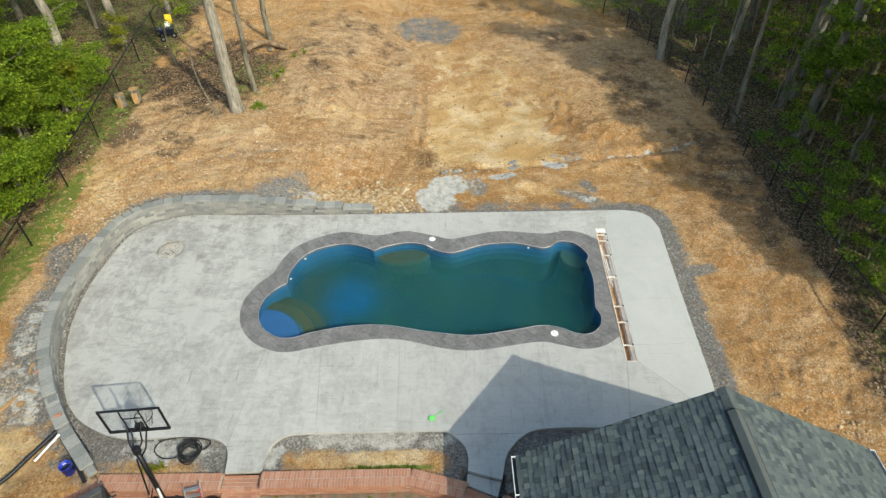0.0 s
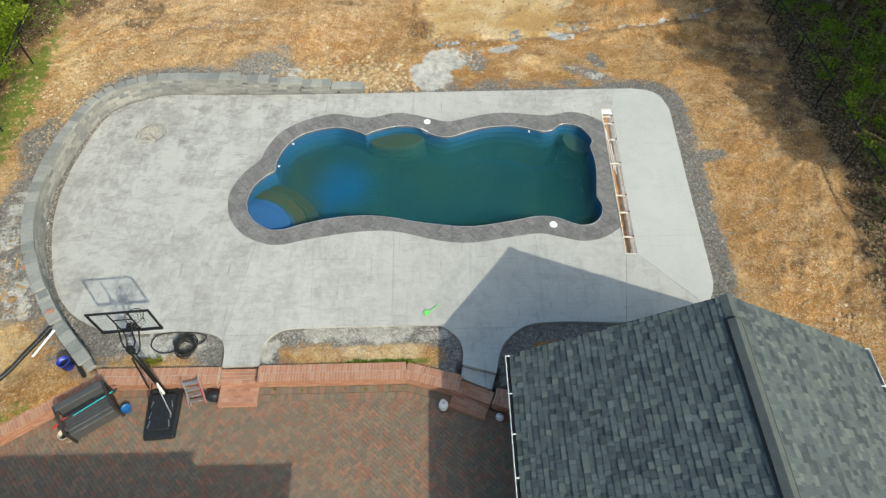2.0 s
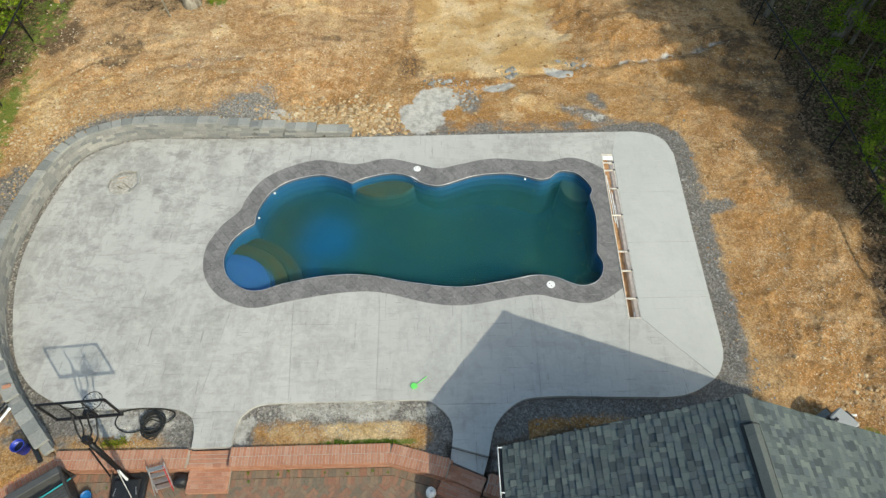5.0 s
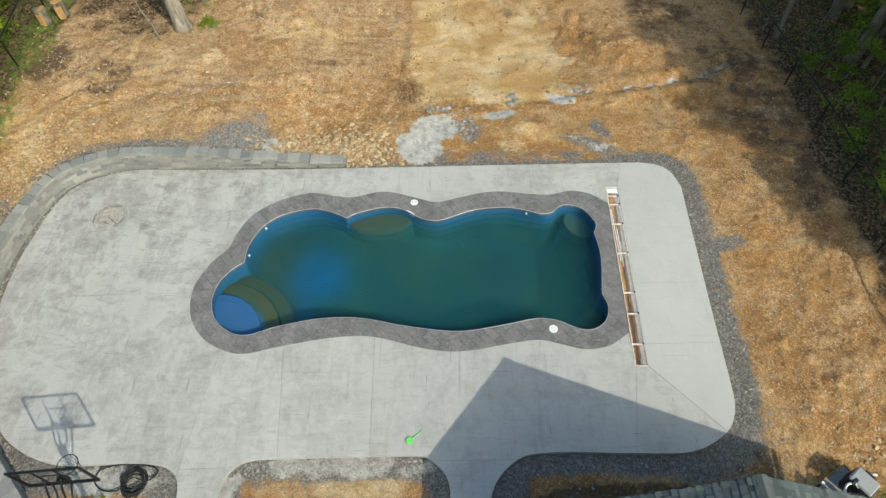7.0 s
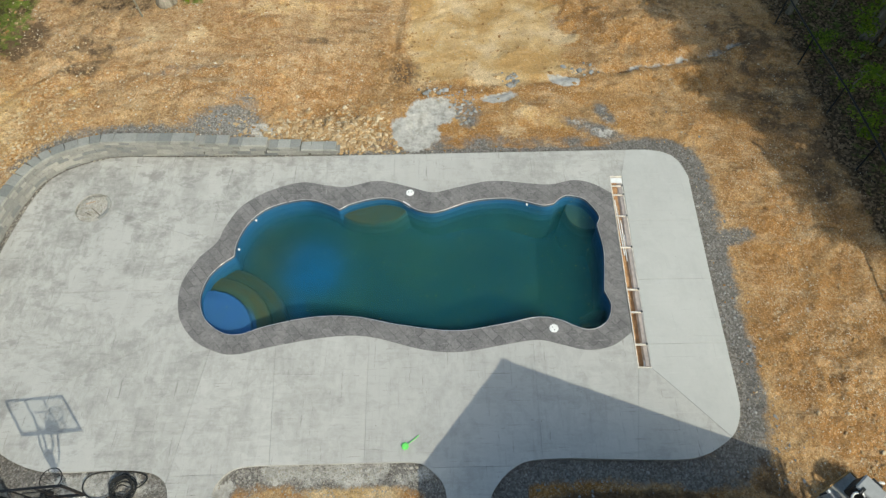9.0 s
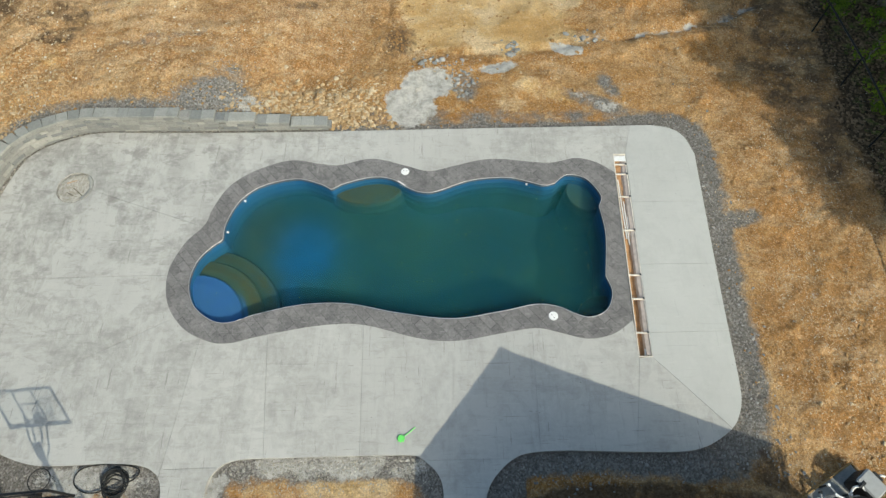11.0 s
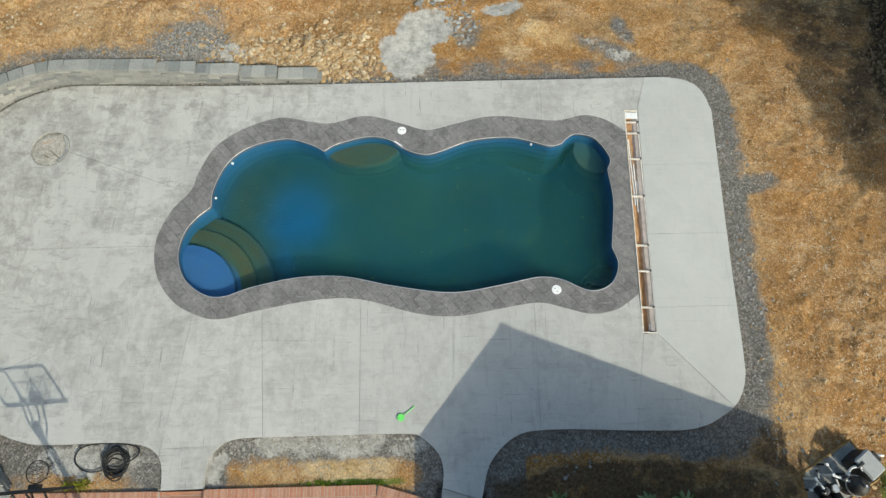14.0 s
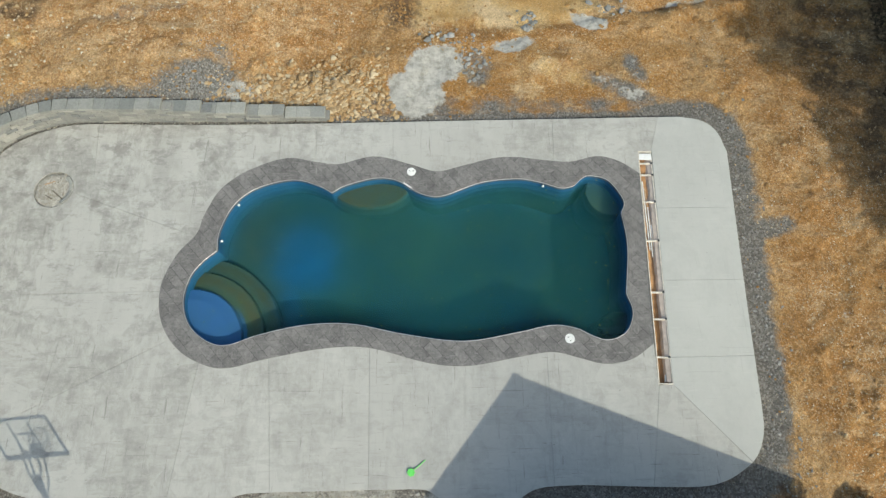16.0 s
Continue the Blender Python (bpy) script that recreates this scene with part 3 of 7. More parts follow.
# ---- plan of the pool and deck ----
def joined(*runs):
    """One closed outline from runs of points; each run is smooth in itself."""
    out = []
    for run in runs:
        out.extend(spline(run)[:-1])
    return np.array(out)


POOL = joined(
    [(-5.34, -2.28), (-5.32, -1.7), (-5.0, -0.93), (-4.38, -0.41), (-3.39, -0.18), (-2.65, -0.38), (-2.25, -0.61)],
    [(-2.25, -0.61), (-1.87, -0.39), (-1.04, -0.18), (-0.4, -0.27), (0.14, -0.63), (0.56, -0.78), (0.97, -0.75), (1.99, -0.38), (3.0, -0.29),
     (3.6, -0.4), (4.24, -0.61), (4.6, -0.55)],
    [(4.6, -0.55), (4.85, -0.32), (5.11, -0.24), (5.6, -0.42), (5.95, -1.04), (5.84, -1.41)],
    [(5.84, -1.41), (5.9, -2.4), (5.71, -3.73)],
    [(5.71, -3.73), (5.83, -4.2), (5.68, -4.65), (5.39, -4.89), (5.03, -4.95), (4.66, -4.81), (4.3, -4.63), (3.68, -4.54), (2.74, -4.72),
     (1.35, -4.91), (-0.18, -4.7), (-1.57, -4.4), (-2.8, -4.4), (-4.01, -4.64), (-4.76, -4.88), (-5.3, -4.8), (-5.85, -4.35), (-6.09, -3.71),
     (-6.0, -3.05), (-5.71, -2.6), (-5.34, -2.28)],
)
COPING_EDGE = spline([
    (6.5, -0.2), (6.08, 0.13), (5.68, 0.32), (5.26, 0.37), (4.56, 0.22), (3.8, 0.29), (3.04, 0.4), (2.36, 0.38), (1.5, 0.17), (0.73, 0.0),
    (-0.03, 0.24), (-1.05, 0.52), (-2.07, 0.3), (-2.7, 0.37), (-3.61, 0.52), (-4.65, 0.17), (-5.4, -0.4), (-5.8, -1.2), (-5.95, -1.75),
    (-6.45, -2.4), (-6.75, -3.3), (-6.6, -4.25), (-6.05, -5.0), (-5.3, -5.41), (-4.7, -5.48), (-3.81, -5.28), (-2.3, -5.03), (-1.1, -5.04),
    (0.43, -5.46), (1.5, -5.55), (2.7, -5.36), (3.62, -5.24), (4.3, -5.4), (4.96, -5.57), (5.66, -5.46), (6.27, -5.07)])
TROUGH = np.array([(6.25, -6.14), (6.62, -6.12), (6.94, 0.51), (6.54, 0.52)])
DECK_EDGE = joined(
    [(-9.6, 1.8), (-6.3, 1.69), (-2.7, 1.65), (2.0, 1.64), (7.9, 1.62)],
    [(7.9, 1.62), (8.52, 1.47), (8.9, 1.12), (9.1, 0.45)],
    [(9.1, 0.45), (8.87, -3.8), (8.75, -6.6)],
    [(8.75, -6.6), (8.7, -7.2), (8.55, -7.65), (8.29, -8.0), (7.88, -8.27), (7.5, -8.44), (6.9, -8.54), (5.5, -8.51), (4.1, -8.45)],
    [(4.1, -8.45), (3.37, -8.47), (2.94, -8.54), (2.58, -8.74), (2.28, -9.03), (2.08, -9.36), (1.91, -10.02)],
    [(1.91, -10.02), (0.98, -9.75)],
    [(0.98, -9.75), (1.01, -9.4), (0.96, -9.1), (0.82, -8.86), (0.54, -8.61), (0.35, -8.5), (0.0, -8.47)],
    [(0.0, -8.47), (-3.3, -8.48)],
    [(-3.3, -8.48), (-3.96, -8.5), (-4.38, -8.6), (-4.63, -8.83), (-4.74, -9.07), (-4.78, -9.64)],
    [(-4.78, -9.64), (-5.8, -9.66)],
    [(-5.8, -9.66), (-5.82, -9.3), (-5.9, -8.97), (-6.1, -8.74), (-6.48, -8.59), (-7.2, -8.53), (-8.4, -8.55), (-9.25, -8.5), (-10.14, -8.18),
     (-10.9, -7.64), (-11.56, -6.73), (-12.24, -5.0), (-12.55, -3.6), (-12.6, -2.2), (-12.5, -1.2), (-12.3, 0.0), (-12.02, 0.76),
     (-11.75, 1.08), (-11.33, 1.36), (-10.7, 1.62), (-10.1, 1.76), (-9.6, 1.79)],
)
FIRE_RING, FIRE_R = (-10.2, -0.32), 0.57
fire_hole = np.array([(FIRE_RING[0] + FIRE_R * math.cos(a), FIRE_RING[1] + FIRE_R * math.sin(a)) for a in np.linspace(0, 2 * math.pi, 40)[:-1]])
DECK_HOLE = np.vstack([COPING_EDGE, TROUGH])
PATIO_Z = -0.45

# inner face of the retaining wall, from its low end round to the brick wall
WALL_LINE = np.vstack([spline([(-2.52, 1.76), (-9.4, 1.88)])[:-1], spline([
    (-9.4, 1.88), (-10.2, 1.87), (-11.0, 1.66), (-11.85, 1.2), (-12.4, 0.35), (-12.75, -1.2), (-12.85, -2.8), (-12.68, -4.3), (-12.2, -5.75),
    (-11.5, -7.05), (-10.6, -8.25), (-9.3, -9.6)])])


def cap_height(x, y):
    if y > 1.4:
        return 0.70 - 0.12 * sum(x > e for e in (-7.1, -5.9, -4.75, -3.6))
    return 0.70 - 0.11 * sum(y < e for e in (-6.3, -7.4, -8.3))


# ---- ground ----
_d = np.gradient(WALL_LINE, axis=0)
_d /= np.linalg.norm(_d, axis=1)[:, None]
WALL_MID = WALL_LINE + 0.2 * np.stack([_d[:, 1], -_d[:, 0]], 1)
WALL_MID = WALL_MID if WALL_MID[len(WALL_MID) // 4][1] > 1.9 else WALL_LINE - 0.2 * np.stack([_d[:, 1], -_d[:, 0]], 1)
TERRACE = np.vstack([WALL_MID, [(-9.0, -10.2), (3.0, -10.4), (3.0, -1.0), (-2.4, -1.0)]])
PATIO = np.array([(-9.25, -9.85), (-5.85, -9.85), (-5.85, -9.6), (-4.78, -9.6), (-4.78, -9.85), (-0.6, -9.85), (0.8, -10.2), (2.6, -10.5), (2.6, -22), (-13.2, -22), (-13.2, -12.35)])

PIPE_LINE = np.array([(7.4, 5.8), (9.8, 6.3), (11.9, 6.97), (13.3, 7.85)])
TRACKS = [np.array(q) for q in (((-0.7, 6.5), (-0.5, 11), (-0.6, 17)), ((-14.6, 3.6), (-12.6, 5.6), (-9.6, 6.4), (-5.5, 6.0)), ((-14.2, 2.8), (-12.2, 4.6), (-9.6, 5.2), (-6.0, 4.9)),
                                ((-12.2, 7.2), (-12.0, 8.8)), ((-11.2, 7.0), (-11.0, 8.4)), ((-4.6, 7.4), (-3.7, 6.2)), ((0.9, 5.15), (3.0, 5.25), (5.1, 5.4), (7.4, 5.8)), ((7.0, 10.4), (6.9, 9.0), (7.8, 7.2)))]
TYRES = [np.array(q) for q in (((11.0, -8.4), (11.6, -6.2), (12.9, -4.6), (13.4, -2.4)), ((12.4, -8.6), (12.9, -6.9), (13.7, -5.6)), ((10.4, -5.2), (11.4, -4.4), (11.9, -2.8), (11.5, 0.4)),
                               ((-13.1, 8.9), (-12.6, 5.4)), ((-11.7, 7.9), (-11.3, 5.6)), ((8.2, 13.5), (7.0, 10.6), (6.2, 8.9)))]
LANDING = np.array([(0.84, -9.62), (0.8, -10.35), (1.9, -10.7), (2.04, -9.9)])


def ground_height(x, y):
    x, y = np.asarray(x, float), np.asarray(y, float)
    left = step(-1.2, -6.5, x + 2.0 * step(6, 3, y))
    zl = 0.58 + 0.22 * step(2.5, 8, y) - 0.42 * step(-5.5, -9.0, y)
    zr = -0.12 - 0.2 * step(9.2, 12.5, x) - 0.2 * step(2.2, 5.5, y) * step(-3, 2, x)
    z = zl * left + zr * (1 - left)
    rough = 0.25 + 0.75 * step(0.3, 2.0, away(DECK_EDGE, x, y)) * (1 - 0.6 * step(-8.6, -9.5, y))
    z = z + rough * (0.3 * (fbm(x, y, 5.0, 3) - 0.5) + (0.2 - 0.1 * step(8, 10, x)) * (fbm(x, y, 1.3, 11, 3) - 0.5) + 0.07 * (fbm(x, y, 0.35, 17, 2) - 0.5))
    ridge = 1 - np.abs(2 * fbm(x, y, 2.4, 41, 4) - 1) * 2.2
    z = z + rough * 0.07 * np.clip(ridge, 0, 1) * (1 - 0.75 * step(-0.8, 0.2, x) * step(7, 5.5, x) * step(4, 5.5, y))
    # churned clods in patches, and the lugs that tyres left in the clay beside the deck
    churn = step(0.47, 0.6, fbm(x, y, 3.2, 71, 3)) * (1 - 0.8 * step(-0.8, 0.2, x) * step(7, 5.5, x) * step(4, 5.5, y))
    z = z + rough * churn * 0.45 * np.clip(fbm(x, y, 0.42, 83, 3) - 0.52, 0, 0.2)
    for t_line in TYRES:
        d_t = away(t_line, x, y, closed=False)
        lug = np.sin((x * 0.55 + y) * 2 * np.pi / 0.34)
        z = z - np.exp(-(d_t / 0.2) ** 4) * (0.025 + 0.014 * lug) + 0.018 * np.exp(-((d_t - 0.3) / 0.08) ** 2)
    d_pipe = away(PIPE_LINE, x, y, closed=False)
    z = z - 0.14 * np.exp(-(d_pipe / 0.17) ** 2) + 0.08 * np.exp(-((d_pipe - 0.5) / 0.25) ** 2)
    z = z + 0.3 * np.exp(-(((x - 8.4) / 1.5) ** 2 + ((y - 8.4) / 1.2) ** 2)) - 0.12 * np.exp(-(((x - 6.2) / 0.9) ** 2 + ((y - 8.3) / 0.5) ** 2))
    for t_line in TRACKS:
        d_t = away(t_line, x, y, closed=False)
        z = z - 0.04 * np.exp(-(d_t / 0.14) ** 2) + 0.025 * np.exp(-((d_t - 0.32) / 0.13) ** 2)
    z = np.where(inside(TERRACE, x, y), -0.085 + 0.03 * (fbm(x, y, 0.7, 5, 3) - 0.5), z)
    z = np.where(inside(DECK_EDGE, x, y) & (away(DECK_EDGE, x, y) > 0.12) & ~inside(fire_hole, x, y), -0.16, np.where(inside(fire_hole, x, y), -0.04, z))
    z = np.where(inside(LANDING, x, y), -0.34, z)
    z = np.where(inside(PATIO, x, y), -0.75, z)
    return z


def axis(lo, hi, fine):
    core = np.arange(lo, hi + fine / 2, fine)
    grow = fine * 1.22 ** np.arange(1, 36)
    out = np.cumsum(grow)
    out = out[out < 900]
    return np.concatenate([lo - out[::-1], core, hi + out])


GX, GY = np.meshgrid(axis(-17.0, 17.0, 0.085), axis(-12.5, 24.0, 0.085))
GZ = ground_height(GX, GY)
ny, nx = GX.shape
idx = np.arange(nx * ny).reshape(ny, nx)
quads = np.stack([idx[:-1, :-1], idx[:-1, 1:], idx[1:, 1:], idx[1:, :-1]], -1).reshape(-1, 4)
cx, cy = (GX[:-1, :-1] + GX[1:, 1:]).ravel() / 2, (GY[:-1, :-1] + GY[1:, 1:]).ravel() / 2
gone = (inside(DECK_HOLE, cx, cy) & (away(DECK_HOLE, cx, cy) > 0.15)) | (inside(TROUGH, cx, cy))
ground = soup("ground", np.stack([GX, GY, GZ], -1).reshape(-1, 3), quads[~gone], M_GROUND, smooth=True)
tagged(ground, "graded orange-tan clay ground with stones, grey gravel and leaf litter", "ground", kind="structure")


def blob(cx, cy, rx, ry, turn=0.0, soft=0.5):
    """1 inside an ellipse, fading to 0 outside it."""
    c, s = math.cos(radians(turn)), math.sin(radians(turn))
    u, v = ((GX - cx) * c + (GY - cy) * s) / rx, (-(GX - cx) * s + (GY - cy) * c) / ry
    return 1 - step(1 - soft, 1 + soft, np.hypot(u, v))


def mask(name, values):
    a = ground.data.attributes.new(name, "FLOAT", "POINT")
    a.data.foreach_set("value", np.clip(values, 0, 1).astype(np.float32).ravel())


d_deck = np.where(inside(DECK_EDGE, GX, GY), 0.0, away(DECK_EDGE, GX, GY))
d_wall = away(WALL_MID, GX, GY, closed=False)
band = 0.35 + 0.45 * step(6, 9, GX) + 0.25 * step(-7.8, -8.4, GY)
gravel = np.maximum.reduce([
    0.95 * (1 - step(band * 0.55, band * 1.35, d_deck)),
    0.9 * inside(TERRACE, GX, GY) * (1 - 0.92 * blob(-1.9, -9.4, 2.4, 0.62, 0, 0.35) - 0.7 * blob(-8.2, -9.5, 1.5, 0.35)),
    0.62 * (1 - step(0.25, 0.75, d_wall)), 0.8 * (1 - step(0.35, 1.0, d_wall)) * step(-0.5, 0.8, GY),
    blob(-6.3, 2.9, 1.2, 0.75, 10), 0.45 * blob(-6.0, 4.05, 0.6, 0.35), 0.4 * blob(-8.4, 5.3, 1.6, 0.3, 8), 0.36 * blob(-10.4, 6.7, 0.9, 0.4, 20), blob(-13.4, -1.2, 0.9, 1.2, 0), 0.9 * blob(-13.2, -4.4, 0.7, 2.2, 6), 0.8 * blob(-12.5, -7.2, 0.7, 1.4, 28), 0.9 * blob(-12.2, -6.9, 0.55, 1.9, 30), 0.7 * blob(-10.9, -8.6, 0.35, 0.7, 40),
    0.75 * blob(6.4, 2.7, 1.1, 0.35, -28), 0.75 * blob(6.85, 3.5, 0.3, 0.8, 15), 0.6 * blob(2.0, 3.6, 0.5, 0.7), 0.55 * blob(0, 2.1, 9, 0.5),
    0.85 * blob(9.9, -1.9, 0.8, 0.35, 10), 0.36 * blob(3.8, 12, 0.5, 1.2, 20), 0.36 * blob(5.8, 8.9, 0.5, 0.6), 0.75 * blob(-0.2, 20.6, 2.2, 2.2),
    0.5 * blob(-10.3, -9.3, 0.6, 0.5)])
mask("gravel", gravel)
mask("dust", np.maximum.reduce([
    blob(0.15, 2.75, 0.85, 0.95, -30, 0.35), blob(0.75, 3.7, 0.85, 0.75, 30, 0.4), 0.9 * blob(3.2, 4.45, 0.65, 0.3, 10), blob(5.65, 5.3, 0.6, 0.26, -25), 0.36 * blob(6.2, 2.8, 0.8, 0.3, -40), 0.36 * blob(6.95, 2.9, 0.3, 0.8, 10),
    0.7 * blob(-5.2, 2.75, 0.6, 0.35, 0), 0.5 * blob(-13.1, -4.9, 0.6, 1.6, 8), 0.55 * blob(-12.55, -7.2, 0.7, 1.3, 28), 0.9 * blob(-10.2, -0.32, 0.7, 0.7, 0, 0.2), 0.6 * blob(-2.0, -8.75, 2.8, 0.34), 0.62 * blob(-7.5, -8.95, 1.6, 0.45), 0.6 * blob(-4.6, -9.0, 0.4, 0.8),
    0.55 * blob(12.1, 7.15, 1.3, 0.2, 24), 0.6 * blob(10.2, 6.4, 1.0, 0.16, 14), 0.45 * blob(9.0, 6.1, 1.2, 0.14, 12), 0.3 * blob(7.4, 5.8, 0.8, 0.2, 6)]))
mask("loam", np.maximum.reduce([0.55 * blob(-8.5, 7.0, 6.5, 4.0, 0, 0.5), 0.8 * blob(-4.3, 13.0, 3.8, 8, 0, 0.4), 0.6 * blob(7, 18, 4, 3.5), 0.7 * blob(-13.2, 8.0, 2.4, 3.2, 0, 0.5), 0.5 * blob(11, 14, 3.5, 6)]))
pad_in = step(-0.7, 0.3, GX) * (1 - step(4.8, 7.2, GX)) * step(4.3, 6.0, GY) * (1 - step(16.5, 20, GY))
strips = [np.array(q) for q in (((-12.75, 8.7), (-12.2, 5.7)), ((-11.4, 7.7), (-11.1, 5.9)), ((-5.35, 6.9), (-4.5, 5.2)), ((-9.6, 6.3), (-7.4, 7.0), (-4.0, 8.2)), ((-15.0, 0.8), (-12.9, 3.4), (-11.6, 4.3)),
                                ((-14.6, -0.4), (-13.2, 2.0)), ((-3.2, 6.4), (-1.4, 6.2)), ((-6.4, 8.6), (-2.2, 9.6), (-1.6, 12.5)))]
pale_strip = np.maximum.reduce([1 - step(0.12, 0.42, away(q, GX, GY, closed=False)) for q in strips])
mask("cream", np.maximum.reduce([(0.95 - 0.42 * step(8, 14, GY)) * pad_in, 0.34 * pale_strip, 0.42 * blob(-11.8, 4.5, 0.7, 0.4, 5), 0.4 * blob(-5.7, 9.0, 1.3, 0.9), 0.4 * blob(-13.4, 4.2, 0.9, 0.5, 40), 0.55 * blob(-14, 3.2, 1.6, 2.2, 30), 0.75 * blob(-12.0, -9.2, 1.4, 1.0, -30), 0.6 * blob(-14, -7.4, 1, 1.5), 0.5 * blob(-9, 7.2, 2.5, 0.6, 5), 0.6 * blob(-2.0, -9.35, 2.3, 0.5), 0.45 * blob(-4, 9, 2, 1.5), 0.75 * blob(6.0, 7.8, 0.7, 0.4, 10), 0.42 * blob(3.6, 3.3, 4.2, 1.3, 0, 0.7)]))
arc = away(np.array([(-14.2, 2.4), (-12.6, 4.4), (-10.2, 5.0), (-7.6, 5.2), (-4.2, 5.0), (-2.2, 5.4)]), GX, GY, closed=False)
mask("rust", np.maximum.reduce([0.62 * (1 - step(0.4, 1.7, arc)), 0.7 * blob(3, 5.0, 3.2, 0.35), 0.58 * step(9.2, 10.5, GX) * (1 - step(3, 6, GY)), 0.6 * blob(10.5, -5.5, 1.2, 2.5, 10), 0.55 * blob(-3.5, 15, 1.2, 2), 0.6 * blob(-6.2, 7.8, 2.0, 0.8, 8),
                                0.6 * blob(7.2, 8.6, 0.8, 1.6, -30), 0.5 * blob(10.2, 2.0, 0.8, 2.5, 15)]))
woods_r = step(13.2, 15.6, GX + 1.6 * step(10, 24, GY) + 0.7 * step(-2, -9, GY) + 1.2 * (fbm(GX, GY, 3, 21) - 0.5))
woods_l = step(-13.6, -15.8, GX + 0.9 * step(10, 2, GY) + 1.4 * (fbm(GX, GY, 3, 22) - 0.5))
far = step(24, 29, GY)
mask("litter", np.maximum.reduce([woods_r, woods_l * 0.9, far, 0.74 * blob(-11.6, 13.2, 4.3, 5.0, 0, 0.6), 0.44 * blob(-5.0, 16.5, 4.5, 6.5)]))
# blobs by the right fence: brown soil, deepened to put tree shade into colour
mask("soil_shade", np.maximum.reduce([
    0.62 * blob(-0.45, 5.7, 0.85, 1.5, 10, 0.8), 0.3 * blob(-0.75, 10.5, 0.4, 5.0, 1), 0.4 * blob(-14.0, 6.8, 0.6, 1.2), 0.75 * blob(5.8, -9.9, 4.2, 0.75, 0, 0.35), 0.6 * blob(9.0, -9.3, 1.0, 1.0), 0.6 * blob(11.6, -10.3, 1.3, 0.6), 0.42 * blob(-11.4, -9.7, 1.3, 0.9, 0, 0.7),
    0.42 * blob(10.6, 6.2, 3.0, 0.2, 13), 0.85 * blob(-14.5, 7.2, 0.9, 1.3, 0, 0.7), 0.5 * blob(12.9, 6.0, 1.7, 6.5, 4, 0.6), 0.45 * blob(-6.6, 10.2, 0.5, 1.6), 0.5 * blob(-3.4, 7.2, 1.2, 0.25, 15), 0.56 * blob(11.2, 13.0, 2.6, 5.0, 0, 0.7), 0.55 * blob(-11.8, 6.0, 1.2, 1.5), 0.6 * blob(8.2, 19.6, 2.2, 1.2), 0.55 * blob(13.5, 4.5, 1.4, 7.0, 2), 0.4 * blob(7.0, 9.2, 0.8, 1.6, 30),
    0.4 * woods_r]))
mask("grass", np.maximum.reduce([
    0.7 * blob(-15.2, 0, 0.9, 6, 0), 0.6 * blob(-15.5, 9, 1, 5), 0.5 * blob(-9.4, 12.5, 2.2, 3), 0.65 * blob(-8.6, 9.2, 0.6, 0.5),
    0.75 * blob(-1.2, -9.58, 1.5, 0.12), 0.45 * woods_r, 0.5 * woods_l, 0.6 * blob(11.5, 27, 3, 4), 0.6 * blob(-10.9, -11.2, 0.8, 0.7), 0.7 * blob(12.1, -9.9, 0.6, 0.6)]))

# ---- pool ----
pool = thing("swimming_pool", Matrix(), "freeform blue fibreglass swimming pool full of murky green water", "pool")


def tess(*loops):
    """Triangles that fill an outline with holes, as vertices and faces."""
    from mathutils.geometry import tessellate_polygon
    pts = [[Vector((x, y, 0)) for x, y in loop] for loop in loops]
    tris = tessellate_polygon(pts)
    return np.vstack([np.asarray(l, float) for l in loops]), np.array(tris)


def upward(v, f):
    a, b, c = v[f[:, 0]], v[f[:, 1]], v[f[:, 2]]
    flip = (b[:, 0] - a[:, 0]) * (c[:, 1] - a[:, 1]) - (b[:, 1] - a[:, 1]) * (c[:, 0] - a[:, 0]) < 0
    f = f.copy()
    f[flip] = f[flip][:, ::-1]
    return f


def at_z(v, z):
    return np.c_[v, np.full(len(v), z)]


WATER_Z = -0.13
v, f = tess(POOL)
water = soup("water", at_z(v, WATER_Z), upward(v, f), M_WATER, pool, "murky green-blue water with a still surface")


water.visible_shadow = False
# added sheets in place of scattering through the depth of the water
for murk_z in (-0.28, -0.55, -0.86):
    soup("murk", at_z(v, murk_z), upward(v, f), M_MURK, pool, "added thin green sheet standing in for light scattered in murky water")


def pool_depth(x, y):
    d = 0.8 + 1.0 * step(-2.0, 4.5, x)
    r = np.hypot(x + 6.05, y + 4.75)
    for rr, dd in STEPS:
        d = np.where(r < rr, np.minimum(d, dd + 0.05 * step(rr - 0.35, rr, r)), d)
    for q, dd in ((np.sqrt(bench_at(x, y)), 0.26), (np.hypot(x - 5.75, y + 0.55) / 0.75, 0.36), (np.hypot(x - 5.6, y + 4.75) / 0.7, 0.42)):
        w = 1 - step(0.94, 1.12, q)
        d = d * (1 - w) + np.minimum(d, dd) * w
    return d


STEPS = ((2.5, 0.5), (2.05, 0.34), (1.5, 0.16))


def bench_at(x, y):
    return ((x + 1.2) / 1.12) ** 2 + ((y + 0.3) / 0.62) ** 2


sx, sy = np.meshgrid(np.arange(-6.4, 6.2, 0.035), np.arange(-5.2, 0.1, 0.035))
near = inside(POOL, sx, sy) | (away(POOL, sx, sy) < 0.06)
sz = WATER_Z - pool_depth(sx, sy)
my, mx_ = sx.shape
ii = np.arange(mx_ * my).reshape(my, mx_)
cells = np.stack([ii[:-1, :-1], ii[:-1, 1:], ii[1:, 1:], ii[1:, :-1]], -1).reshape(-1, 4)
ok = near.ravel()[cells].all(1)
